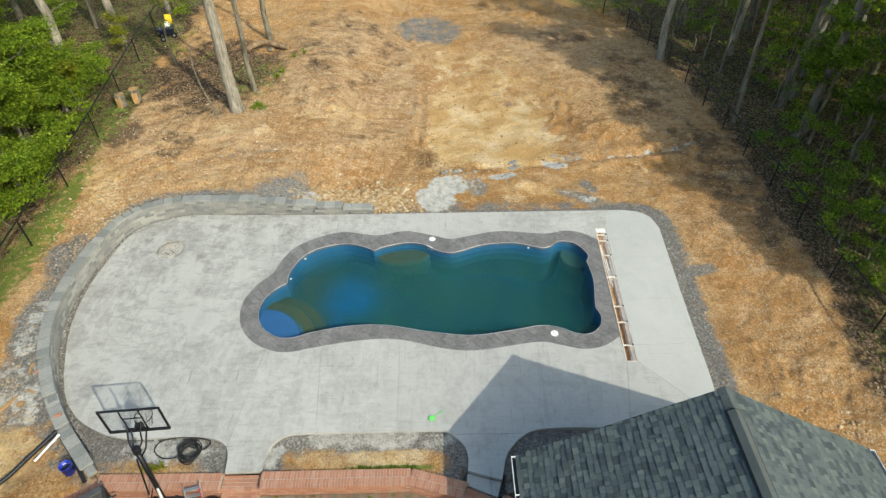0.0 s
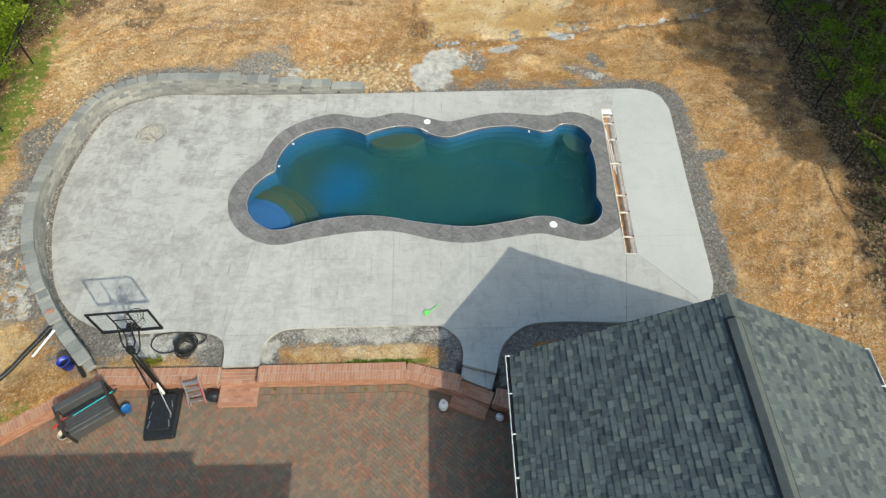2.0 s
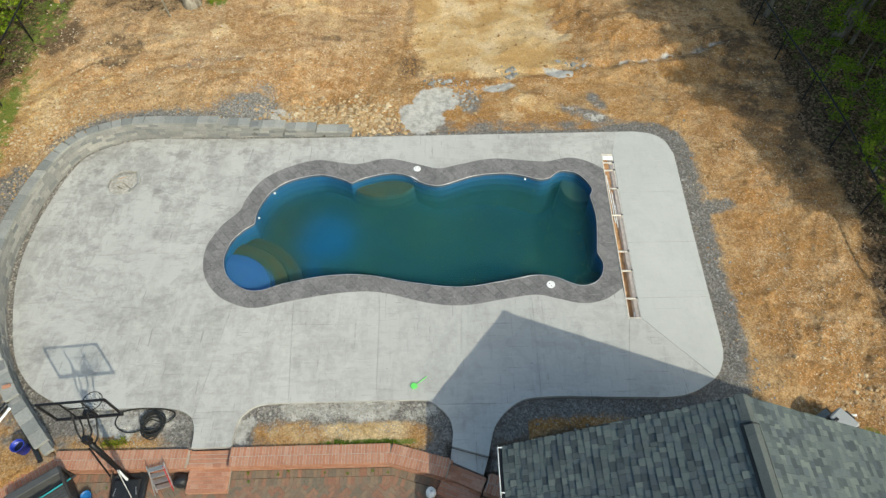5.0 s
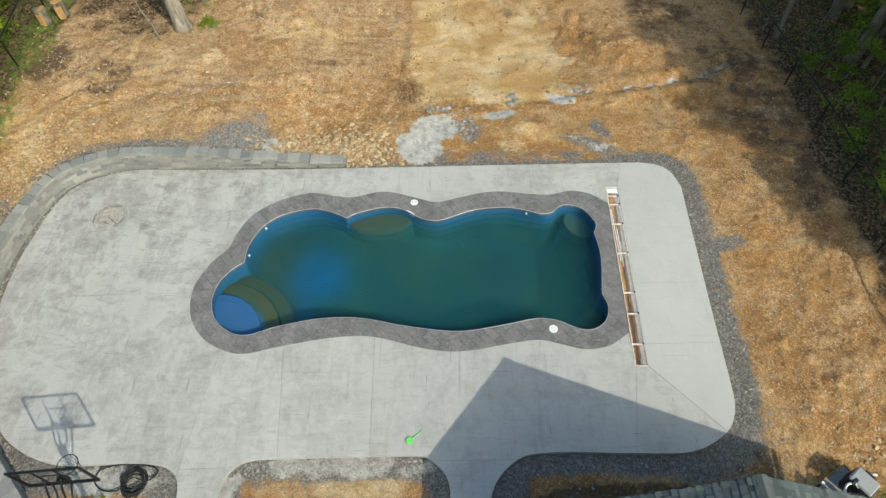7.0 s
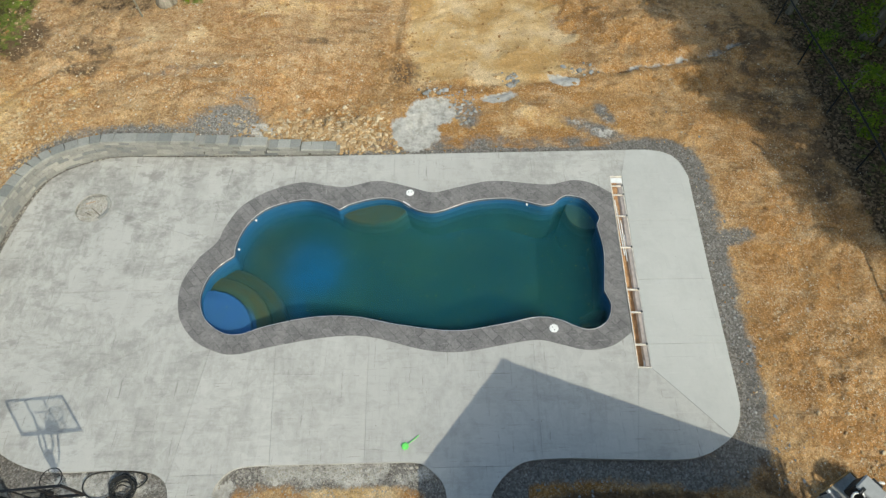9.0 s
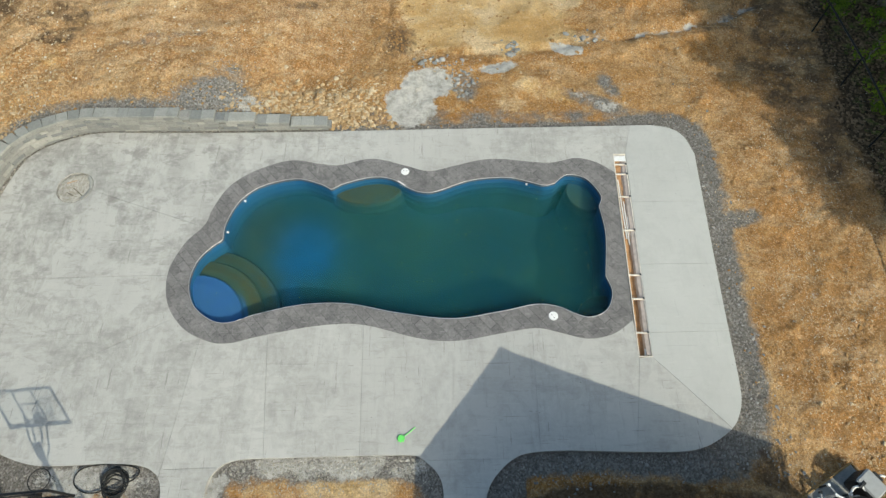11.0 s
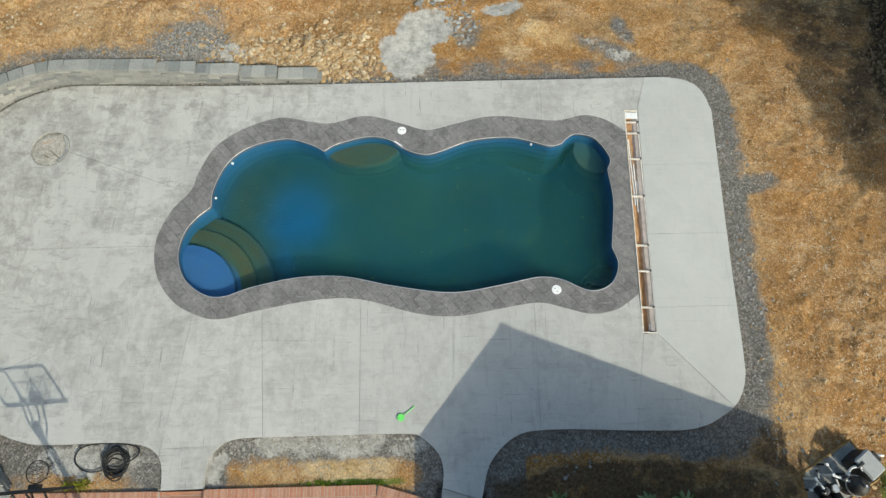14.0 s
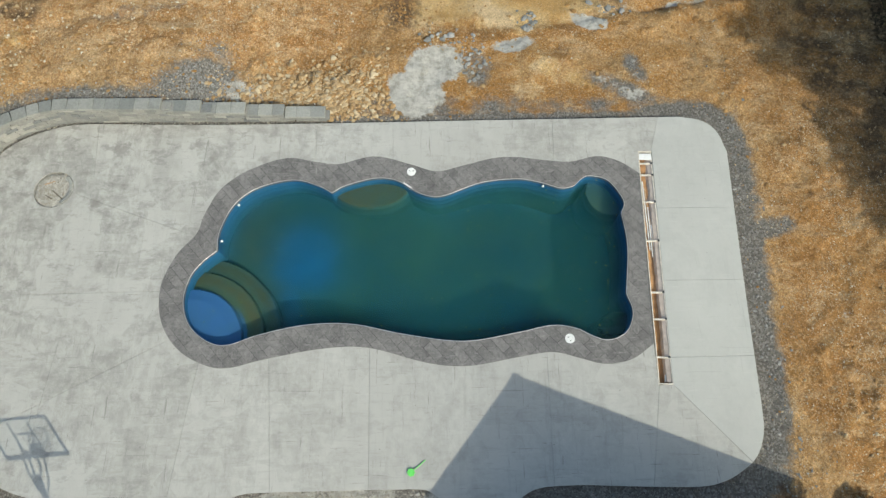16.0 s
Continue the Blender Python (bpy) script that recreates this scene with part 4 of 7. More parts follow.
floor_ob = soup("basin", np.stack([sx, sy, sz], -1).reshape(-1, 3), cells[ok], M_SHELL, pool, "blue shell floor with steps, benches and green algae")
co = np.empty(len(floor_ob.data.vertices) * 3, np.float32)
floor_ob.data.vertices.foreach_get("co", co)
co = co.reshape(-1, 3)
r_step = np.hypot(co[:, 0] + 6.05, co[:, 1] + 4.75)
edge_d = away(POOL, co[:, 0], co[:, 1])


def shell_mask(ob, name, values):
    a = ob.data.attributes.new(name, "FLOAT", "POINT")
    a.data.foreach_set("value", np.asarray(values).astype(np.float32))


bench = bench_at(co[:, 0], co[:, 1])
treads = sum(np.exp(-((r_step - rr + 0.2) / 0.17) ** 2) for rr, _ in STEPS[:2])
shell_mask(floor_ob, "clean_fade", np.maximum.reduce([
    1.0 * np.exp(-(((co[:, 0] + 2.95) / 1.0) ** 2 + ((co[:, 1] + 2.35) / 1.1) ** 2)), 0.6 * np.exp(-(((co[:, 0] + 3.4) / 0.5) ** 2 + ((co[:, 1] + 3.5) / 0.8) ** 2)),
    0.3 * np.exp(-edge_d / 0.3) * step(-3.2, -1.8, co[:, 1]), 0.7 * (r_step > 1.5) * (r_step < 1.62) * step(-3.6, -4.3, co[:, 1])]))
shell_mask(floor_ob, "silt", np.maximum.reduce([
    (r_step > 1.51) * np.clip(0.25 + 0.75 * treads, 0, 1) * (1 - step(2.2, 3.4, r_step)), 0.95 * (bench < 0.93), 0.15 * (np.hypot(co[:, 0] - 5.75, co[:, 1] + 0.55) < 0.72),
    0.4 * np.exp(-(((co[:, 0] + 4.6) / 0.7) ** 2 + ((co[:, 1] + 1.7) / 1.0) ** 2)), 0.3 * np.exp(-(((co[:, 0] + 0.6) / 1.4) ** 2 + ((co[:, 1] + 1.5) / 0.6) ** 2))]))
shell_mask(floor_ob, "bare", 0.95 * (r_step <= 1.5))
pn = len(POOL)
levels = (-0.03, -0.16, -0.5, -0.9, -2.1)
side = np.vstack([at_z(POOL, z) for z in levels])
k0 = np.arange(pn)
sidef = np.vstack([np.stack([k0, (k0 + 1) % pn, (k0 + 1) % pn + pn, k0 + pn], -1) + pn * i for i in range(len(levels) - 1)])
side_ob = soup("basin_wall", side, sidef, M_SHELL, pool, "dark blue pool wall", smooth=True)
# the wall's blue fades downward: shading by depth put into the colour
shell_mask(side_ob, "clean_fade", np.repeat((0.62, 0.58, 0.48, 0.25, 0.0), pn))
# stamped band round the water
v, f = tess(COPING_EDGE, POOL)
f = upward(v, f)
nv = len(v)
rim_top, rim_low = at_z(v, 0.006), at_z(v, -0.11)
no_ = len(COPING_EDGE)
lo_ = np.arange(no_)
outer_side = np.stack([lo_, (lo_ + 1) % no_, (lo_ + 1) % no_ + nv, lo_ + nv], -1)
li = np.arange(pn)
inner_side = np.stack([no_ + li, no_ + (li + 1) % pn, no_ + (li + 1) % pn + nv, no_ + li + nv], -1)
tri4 = np.vstack([outer_side[:, [0, 1, 2]], outer_side[:, [0, 2, 3]], inner_side[:, [0, 2, 1]], inner_side[:, [0, 3, 2]]])
coping = soup("pool_coping", np.vstack([rim_top, rim_low]), np.vstack([f, f[:, ::-1] + nv, tri4]), M_STAMPED)
tagged(coping, "dark grey stamped concrete coping band round the pool", "coping", kind="structure")
bm = bmesh.new()
sweep(bm, [(x, y, 0.0) for x, y in np.vstack([POOL, POOL[:2]])], 0.009, 6)
part("rim_bead", bm, M_ALU, pool, "thin pale bead along the water's edge", True)
for (x, y), nrm in (((-4.92, -0.86), (0.8, -0.6)), ((-5.3, -1.95), (1, -0.2)), ((3.75, -0.46), (0, -1))):
    bm = bmesh.new()
    rod(bm, (x, y, -0.12), (x + 0.05 * nrm[0], y + 0.05 * nrm[1], -0.125), 0.034, 0.028, 14)
    part("return_jet", bm, M_PVC, pool, "round white return fitting")
bm = bmesh.new()
mm = pose(-0.12, -0.44, -0.055, 0, 0, -38)
for dz in (0.05, -0.05):
    box(bm, (0, 0.02, dz), (0.3, 0.05, 0.025), mm, 0.006)
for dx in (-0.14, 0.14):
    box(bm, (dx, 0.02, 0), (0.025, 0.05, 0.08), mm, 0.006)
part("skimmer_mouth", bm, M_PVC, pool, "white skimmer opening")
for x, y in ((0.0, 0.0), (4.11, -4.9)):
    lid = thing("skimmer_lid", pose(x, y, 0.006, 0, 0, 30 * x), "round white skimmer lid set in the grey coping", "lid", "skimmer lids")
    bm = bmesh.new()
    bmesh.ops.create_cone(bm, cap_ends=True, segments=36, radius1=0.128, radius2=0.124, depth=0.012, matrix=pose(0, 0, 0.006))
    bmesh.ops.create_cone(bm, cap_ends=True, segments=36, radius1=0.10, radius2=0.098, depth=0.004, matrix=pose(0, 0, 0.014))
    part("cover", bm, M_PVC, lid)
    for dx in (-0.05, 0.05):
        bm = bmesh.new()
        bmesh.ops.create_cone(bm, cap_ends=True, segments=12, radius1=0.014, radius2=0.014, depth=0.003, matrix=pose(dx, 0.02, 0.0172))
        part("finger_hole", bm, M_BLACK, lid)

# ---- deck ----
JOINTS = [
    (-3.69, -5.24, -3.43, -8.5), (-1.09, -5.02, -1.05, -8.5), (1.36, -5.5, 1.27, -8.62), (3.49, -5.2, 3.43, -8.5), (6.27, -6.1, 5.81, -8.55),
    (6.6, -6.1, 8.32, -8.05), (6.7, -3.38, 9.0, -3.4), (6.6, -5.44, 9.0, -5.43), (6.8, -1.28, 9.1, -1.3), (-0.55, 1.75, -0.51, 0.4),
    (1.72, 1.75, 1.7, 0.2), (4.16, 1.75, 4.09, 0.2), (-2.78, 1.8, -2.76, 0.3), (6.92, 0.5, 7.31, 1.75), (-6.25, 1.85, -5.2, -0.28),
    (-9.25, 1.85, -9.11, 0.0), (-12.3, 0.35, -10.7, -0.16), (-9.7, -0.42, -6.2, -1.75), (-5.5, -5.3, -5.95, -8.9), (-12.7, -3.42, -6.7, -3.4), (-6.4, -4.75, -10.6, -6.9), (-9.1, -3.5, -9.5, -7.2)]
CROSS = [(-5.98, -8.7, -4.5, -8.68), (0.5, -8.62, 2.78, -8.62)]
v, f = tess(DECK_EDGE, DECK_HOLE, fire_hole)
bm = bmesh.new()
bv = [bm.verts.new((x, y, 0)) for x, y in v]
for t in upward(v, f):
    bm.faces.new([bv[i] for i in t])
for x1, y1, x2, y2 in JOINTS + CROSS:
    nrm = Vector((y1 - y2, x2 - x1, 0)).normalized()
    for s in (-0.004, 0.004):
        bmesh.ops.bisect_plane(bm, geom=bm.verts[:] + bm.edges[:] + bm.faces[:], plane_co=Vector((x1, y1, 0)) + s * nrm, plane_no=nrm)
cut = []
for face in bm.faces:
    c = face.calc_center_median()
    for x1, y1, x2, y2 in JOINTS + CROSS:
        d = Vector((x2 - x1, y2 - y1))
        t = ((c.x - x1) * d.x + (c.y - y1) * d.y) / d.length_squared
        if 0 < t < 1 and abs((c.x - x1) * d.y - (c.y - y1) * d.x) / d.length < 0.0039:
            cut.append(face)
            break
bmesh.ops.delete(bm, geom=cut, context="FACES")
deck = thing("pavement", Matrix(), "pale grey broomed concrete pool deck with cut joints", "deck", kind="structure")
left_faces = set(bm.faces)
while left_faces:
    grown, todo = set(), [left_faces.pop()]
    while todo:
        q = todo.pop()
        grown.add(q)
        for e in q.edges:
            for o in e.link_faces:
                if o in left_faces:
                    left_faces.discard(o)
                    todo.append(o)
    area = sum(q.calc_area() for q in grown)
    if area < 0.02:
        continue
    one = bmesh.new()
    seen = {}
    for q in grown:
        for w in q.verts:
            seen.setdefault(w, None)
    for w in seen:
        seen[w] = one.verts.new(w.co)
    for q in grown:
        one.faces.new([seen[w] for w in q.verts])
    mid = sum((q.calc_center_median() * q.calc_area() for q in grown), Vector()) / area
    bmesh.ops.dissolve_limit(one, angle_limit=0.001, verts=one.verts[:], edges=one.edges[:])
    ext = bmesh.ops.extrude_face_region(one, geom=one.faces[:])["geom"]
    bmesh.ops.translate(one, vec=(0, 0, -0.13), verts=[g for g in ext if isinstance(g, bmesh.types.BMVert)])
    bmesh.ops.recalc_face_normals(one, faces=one.faces[:])
    fresh = mid.x > 6.9 and mid.y > -7.6
    part("slab", one, M_CONCRETE_NEW if fresh else M_CONCRETE, deck, "lighter fresh concrete slab" if fresh else "")
bm.free()
bedding = soup("joint_bed", at_z(v, -0.02), upward(v, f), M_CONCRETE, deck, "grey concrete at the bottom of the joints")
# lower landing of the walk to the patio
bm = bmesh.new()
low = [bm.verts.new((x, y, -0.14)) for x, y in ((0.97, -9.76), (0.93, -10.09), (1.76, -10.45), (1.9, -10.03))]
fc = bm.faces.new(low)
ext = bmesh.ops.extrude_face_region(bm, geom=[fc])["geom"]
bmesh.ops.translate(bm, vec=(0, 0, -0.3), verts=[g for g in ext if isinstance(g, bmesh.types.BMVert)])
bmesh.ops.recalc_face_normals(bm, faces=bm.faces[:])
part("slab", bm, M_CONCRETE, deck, "lower concrete step")

# ---- slot left open in the deck ----
slot = thing("drain_trench", Matrix(), "open formed slot in the deck with boards, cross braces and pipes", "trench")


def in_slot(u, w):
    """A place in the slot: u across (0 to 1), w along (0 at its low end)."""
    a = TROUGH[0] + (TROUGH[3] - TROUGH[0]) * w
    b = TROUGH[1] + (TROUGH[2] - TROUGH[1]) * w
    return a + (b - a) * u


bm = bmesh.new()
bed = [in_slot(u, w) for w in np.linspace(-0.005, 1.005, 40) for u in (-0.1, 0.25, 0.5, 0.75, 1.1)]
bvs = [bm.verts.new((x, y, -0.25 + 0.13 * (i // 5) / 39 + 0.05 * random.random())) for i, (x, y) in enumerate(bed)]
for r in range(39):
    for c in range(4):
        bm.faces.new((bvs[r * 5 + c], bvs[r * 5 + c + 1], bvs[r * 5 + c + 6], bvs[r * 5 + c + 5]))
part("trench_bed", bm, M_CLAYFLOOR, slot, "reddish-brown clay at the bottom of the slot")
tilt = math.degrees(math.atan2(TROUGH[0][0] - TROUGH[3][0], TROUGH[3][1] - TROUGH[0][1]))
length = float(np.linalg.norm(TROUGH[3] - TROUGH[0]))
for u, m_, wid in ((0.045, M_BOARD_PALE, 0.03), (0.95, M_BOARD_PALE, 0.04)):
    bm = bmesh.new()
    x, y = in_slot(u, 0.5)
    box(bm, (0, 0, 0), (wid, length - 0.02, 0.32), pose(x, y, -0.17, 0, 0, tilt), 0.004)
    part("form_board", bm, m_, slot)
bm = bmesh.new()
for w0, w1 in zip(np.linspace(0.01, 0.99, 34), np.linspace(0.01, 0.99, 34)[1:]):
    q = []
    for w in (w0, w1):
        wave = 0.07 * noise.noise(Vector((w * 17, 3.1, 0)))
        q.append([(*in_slot(0.58 + wave - 0.1 * w, w), -0.22 + 0.1 * w), (*in_slot(0.64 + wave, w), -0.06), (*in_slot(0.915, w), -0.025)])
    for a in (0, 1):
        bm.faces.new([bm.verts.new(p) for p in (q[0][a], q[0][a + 1], q[1][a + 1], q[1][a])])
bmesh.ops.remove_doubles(bm, verts=bm.verts[:], dist=0.0005)
bmesh.ops.recalc_face_normals(bm, faces=bm.faces[:])
part("concrete_haunch", bm, plain("raw_pink_concrete", (0.50, 0.41, 0.35), 0.9, 0, 0.2, 6), slot, "pale pinkish raw concrete spilled along one side")
for w in (0.004, 0.996):
    bm = bmesh.new()
    x, y = in_slot(0.5, w)
    box(bm, (0, 0, 0), (0.38, 0.035, 0.3), pose(x, y, -0.145, 0, 0, tilt), 0.004)
    part("form_board", bm, M_BOARD_PALE, slot)
bm = bmesh.new()
x, y = in_slot(0.5, 0.972)
box(bm, (0, 0, 0), (0.36, 0.2, 0.02), pose(x, y, -0.01, 0, 0, tilt), 0.004)
part("end_board", bm, M_PVC, slot, "white end board")
for w in (0.105, 0.255, 0.365, 0.585, 0.76, 0.885, 0.94):
    bm = bmesh.new()
    x, y = in_slot(0.5, w)
    box(bm, (0, 0, 0), (0.35, 0.045, 0.045), pose(x, y, -0.035, 0, random.uniform(-2, 2), tilt + random.uniform(-3, 3)), 0.004)
    brace = part("cross_brace", bm, M_BOARD_PALE, slot, "whitewashed timber brace")
    bm = bmesh.new()
    x, y = in_slot(0.9, w)
    box(bm, (0, 0, 0), (0.045, 0.06, 0.03), pose(x, y, 0.002, 0, 0, tilt), 0.004)
    part("clamp", bm, M_RESIN, brace, "grey steel clamp")
for (u1, w1), (u2, w2), m_ in (((0.35, 0.55), (0.2, 0.86), M_PVC), ((0.75, 0.42), (0.3, 0.83), M_BOARD), ((0.5, 0.52), (0.42, 0.74), M_PVC), ((0.85, 0.36), (0.55, 0.66), M_PVC),
                                ((0.6, 0.015), (0.6, 0.04), M_PVC)):
    bm = bmesh.new()
    a, b = in_slot(u1, w1), in_slot(u2, w2)
    rod(bm, (*a, -0.13), (*b, -0.1), 0.018, None, 10)
    part("conduit", bm, m_, slot)

# ---- retaining wall ----
retain = thing("retaining_wall", Matrix(), "low curved retaining wall of grey split-face blocks with caps", "wall", kind="structure")


def block_mesh(name, lx, ly, lz, mat, bevel=0.012, jag=0.0):
    bm = bmesh.new()
    box(bm, (0, 0, 0), (lx, ly, lz), None, bevel)
    if jag:
        for w in bm.verts:
            if w.co.y < 0:
                w.co.y += random.uniform(-jag, jag)
    me = bpy.data.meshes.new(name)
    bm.to_mesh(me)
    bm.free()
    me.materials.append(mat)
    return me


def piece(name, me, m, parent):
    ob = new(name, me)
    ob.parent = parent
    ob.matrix_local = m
    return ob


def along(line):
    """A function from the way along a line to the place and heading there, and the line's length."""
    seg = np.linalg.norm(np.diff(line, axis=0), axis=1)
    s = np.r_[0, np.cumsum(seg)]

    def at(q):
        x, y = np.interp(q, s, line[:, 0]), np.interp(q, s, line[:, 1])
        x2, y2 = np.interp(min(q + 0.15, s[-1]), s, line[:, 0]), np.interp(min(q + 0.15, s[-1]), s, line[:, 1])
        x1, y1 = np.interp(max(q - 0.15, 0), s, line[:, 0]), np.interp(max(q - 0.15, 0), s, line[:, 1])
        return float(x), float(y), math.degrees(math.atan2(y2 - y1, x2 - x1))
    return at, float(s[-1])


CAP_H, COURSE = 0.085, 0.125
lengths = (0.22, 0.33, 0.46)
block_meshes = [[block_mesh("block", l - 0.003, 0.26, COURSE - 0.003, M_BLOCK, 0.009, 0.014) for _ in range(3)] for l in lengths]
cap_meshes = [block_mesh("cap", l - 0.005, 0.37, CAP_H, M_CAP, 0.008) for l in (0.34, 0.42)]
at_wall, wall_len = along(WALL_LINE)
# the line runs from right to left, so its outer side is to the right of the heading
for course in range(6):
    s = random.uniform(-0.2, 0.0)
    while s < wall_len - 0.1:
        which = random.randrange(3)
        l = lengths[which]
        x, y, head = at_wall(max(0.0, s + l / 2))
        z = cap_height(x, y) - CAP_H - COURSE * (course + 0.5)
        if z > -0.22 and s + l < wall_len + 0.1:
            out = 0.14 + random.uniform(-0.006, 0.006)
            nx_, ny_ = math.sin(radians(head)), -math.cos(radians(head))
            piece("block", random.choice(block_meshes[which]), pose(x + nx_ * out, y + ny_ * out, z, 0, 0, head + 180), retain)
        s += l
s = 0.0
while s < wall_len - 0.3:
    which = random.random() < 0.75
    l = 0.42 if which else 0.34
    x, y, head = at_wall(s + l / 2)
    x0, y0, _ = at_wall(s + l)
    z = min(cap_height(x, y), cap_height(x0, y0)) - CAP_H / 2
    nx_, ny_ = math.sin(radians(head)), -math.cos(radians(head))
    piece("cap", cap_meshes[int(which)], pose(x + nx_ * 0.16, y + ny_ * 0.16, z, random.uniform(-0.6, 0.6), 0, head + 180 + random.uniform(-0.7, 0.7)), retain)
    s += l

# ---- brick walls, treads and patio ----
RB = 0.082
cap_brick = block_mesh("brick", RB - 0.011, 0.245, 0.066, M_BRICK, 0.005)
half_brick = block_mesh("brick", 0.094, 0.103, 0.06, M_BRICK, 0.005)
tread_brick = block_mesh("brick", 0.094, 0.215, 0.06, M_BRICK, 0.005)


def brick_wall(name, line, z_top, label):
    """A low brick wall on a line of corners along its middle: capped with two rows of headers."""
    wall = thing(name, Matrix(), label, "wall", kind="structure")
    line = np.array(line, float)
    body = bmesh.new()
    face = []
    for (x1, y1), (x2, y2) in zip(line, line[1:]):
        head = math.atan2(y2 - y1, x2 - x1)
        l = math.hypot(x2 - x1, y2 - y1)
        n = max(1, round(l / RB))
        base = pose(x1, y1, 0, 0, 0, math.degrees(head))
        box(body, (l / 2, 0, (z_top - 0.07 + PATIO_Z - 0.1) / 2), (l + 0.05, 0.44, z_top - 0.07 - PATIO_Z + 0.1), base)
        box(body, (l / 2, 0, z_top - 0.04), (l, 0.47, 0.062), base)
        box(body, (l / 2, 0, z_top - 0.02), (l, 0.012, 0.04), base)
        for i in range(n):
            for s in (-0.126, 0.126):
                m = base @ pose((i + 0.5) * l / n, s, z_top - 0.033 + random.uniform(-0.003, 0.003), random.uniform(-1, 1), 0, random.uniform(-1.2, 1.2))
                piece("brick", cap_brick, m, wall)
        for c in range(int((z_top - 0.08 - PATIO_Z) / 0.076) + 1):
            o = 0.105 * (c % 2)
            for i in range(int(l / 0.21) + 1):
                q = i * 0.21 + o
                if q < l - 0.05:
                    face.append((base, q, z_top - 0.108 - 0.076 * c))
    part("wall_core", body, M_MORTAR, wall, "pale mortar")
    bm = bmesh.new()
    for base, q, z in face:
        if z > PATIO_Z - 0.03:
            for s in (-0.19, 0.19):
                box(bm, (q + 0.05, s, z), (0.198, 0.09, 0.065), base, 0.0)
    ob = part("face_brick", bm, M_FACEBRICK, wall, "red stretcher bricks in courses")
    ob["kind"] = "stuff"
    return wall


M_FACEBRICK = pieces_material("red_brick_rest", BRICKS, 0.85, island=True)
brick_wall("wall_patio_a", [(-5.87, -9.92), (-9.28, -9.9), (-13.0, -12.35)], 0.0, "low red brick patio wall with a header cap, bending away")
brick_wall("wall_patio_b", [(-4.76, -9.9), (-0.62, -9.88), (0.86, -10.3)], 0.0, "low red brick patio wall with a header cap beside the planting bed")
brick_wall("wall_patio_c", [(1.86, -10.68), (2.7, -11.0)], 0.0, "short red brick wall beside the patio steps")


def brick_tread(name, m, wx, wy, z_top, rows):
    """A brick step, wx wide and wy deep, its bricks laid across."""
    st = thing(name, m, "red brick step down to the patio", "step", "brick steps", kind="structure")
    bm = bmesh.new()
    h = z_top - PATIO_Z + 0.08
    box(bm, (0, 0, z_top - 0.01 - h / 2), (wx - 0.02, wy - 0.02, h))
    part("step_core", bm, M_MORTAR, st, "pale mortar")
    n, rows = round(wx / 0.212), round(wy / 0.102)
    for r in range(rows):
        for i in range(n + r % 2):
            u = min(max((i + 0.5 - 0.5 * (r % 2)) / n, 0.26 / n), 1 - 0.26 / n)
            q = pose((u - 0.5) * wx, -wy / 2 + (r + 0.5) * wy / rows, z_top - 0.03 + random.uniform(-0.003, 0.003), 0, 0, 90 + random.uniform(-1, 1))
            piece("brick", half_brick if r % 2 and i in (0, n) else tread_brick, q, st)
    for r in range(int((z_top - PATIO_Z) / 0.075)):
        for i in range(round(wx / 0.21)):
            q = pose(-wx / 2 + (i + 0.5) * 0.21, -wy / 2 + 0.05, z_top - 0.1 - 0.075 * r, 0, 0, 90)
            piece("brick", tread_brick, q, st)
    return st


brick_tread("brick_step", pose(-5.31, -9.9, 0), 1.06, 0.44, -0.13, 2)
brick_tread("brick_step", pose(-5.31, -10.4, 0), 1.06, 0.6, -0.29, 3)
brick_tread("brick_step", pose(1.28, -10.48, 0, 0, 0, -23), 1.06, 0.38, -0.2, 2)
brick_tread("brick_step", pose(1.12, -10.84, 0, 0, 0, -23), 1.06, 0.42, -0.33, 2)

patio = thing("patio", Matrix(), "red, tan and grey brick pavers laid in herringbone", "patio", kind="structure")
bm = bmesh.new()
box(bm, (-4.6, -16.0, PATIO_Z - 0.075), (17.6, 13.0, 0.06))
part("sand_bed", bm, M_SAND, patio, "dark sand joints")
PW, PJ = 0.1, 0.006
paver = block_mesh("paver", 2 * PW - PJ, PW - PJ, 0.05, M_PAVER, 0.004)
rest_v, rest_f, count = [], [], 0
unit = np.array([(sx_, sy_, sz_) for sz_ in (-1, 1) for sx_, sy_ in ((-1, -1), (1, -1), (1, 1), (-1, 1))], float) * (PW - PJ / 2, PW / 2 - PJ / 2, 0.025)
UNIT_F = np.array([(3, 2, 1, 0), (4, 5, 6, 7), (0, 1, 5, 4), (1, 2, 6, 5), (2, 3, 7, 6), (3, 0, 4, 7)])


def lay(m, near):
    """One paver, as a part where it is near, else into the joined rest."""
    global count
    if near and count < 300:
        piece("paver", paver, m, patio)
        count += 1
    else:
        q = unit @ np.array(m.to_3x3()).T + np.array(m.translation)
        rest_f.extend((UNIT_F + 8 * len(rest_v)).tolist())
        rest_v.append(q)


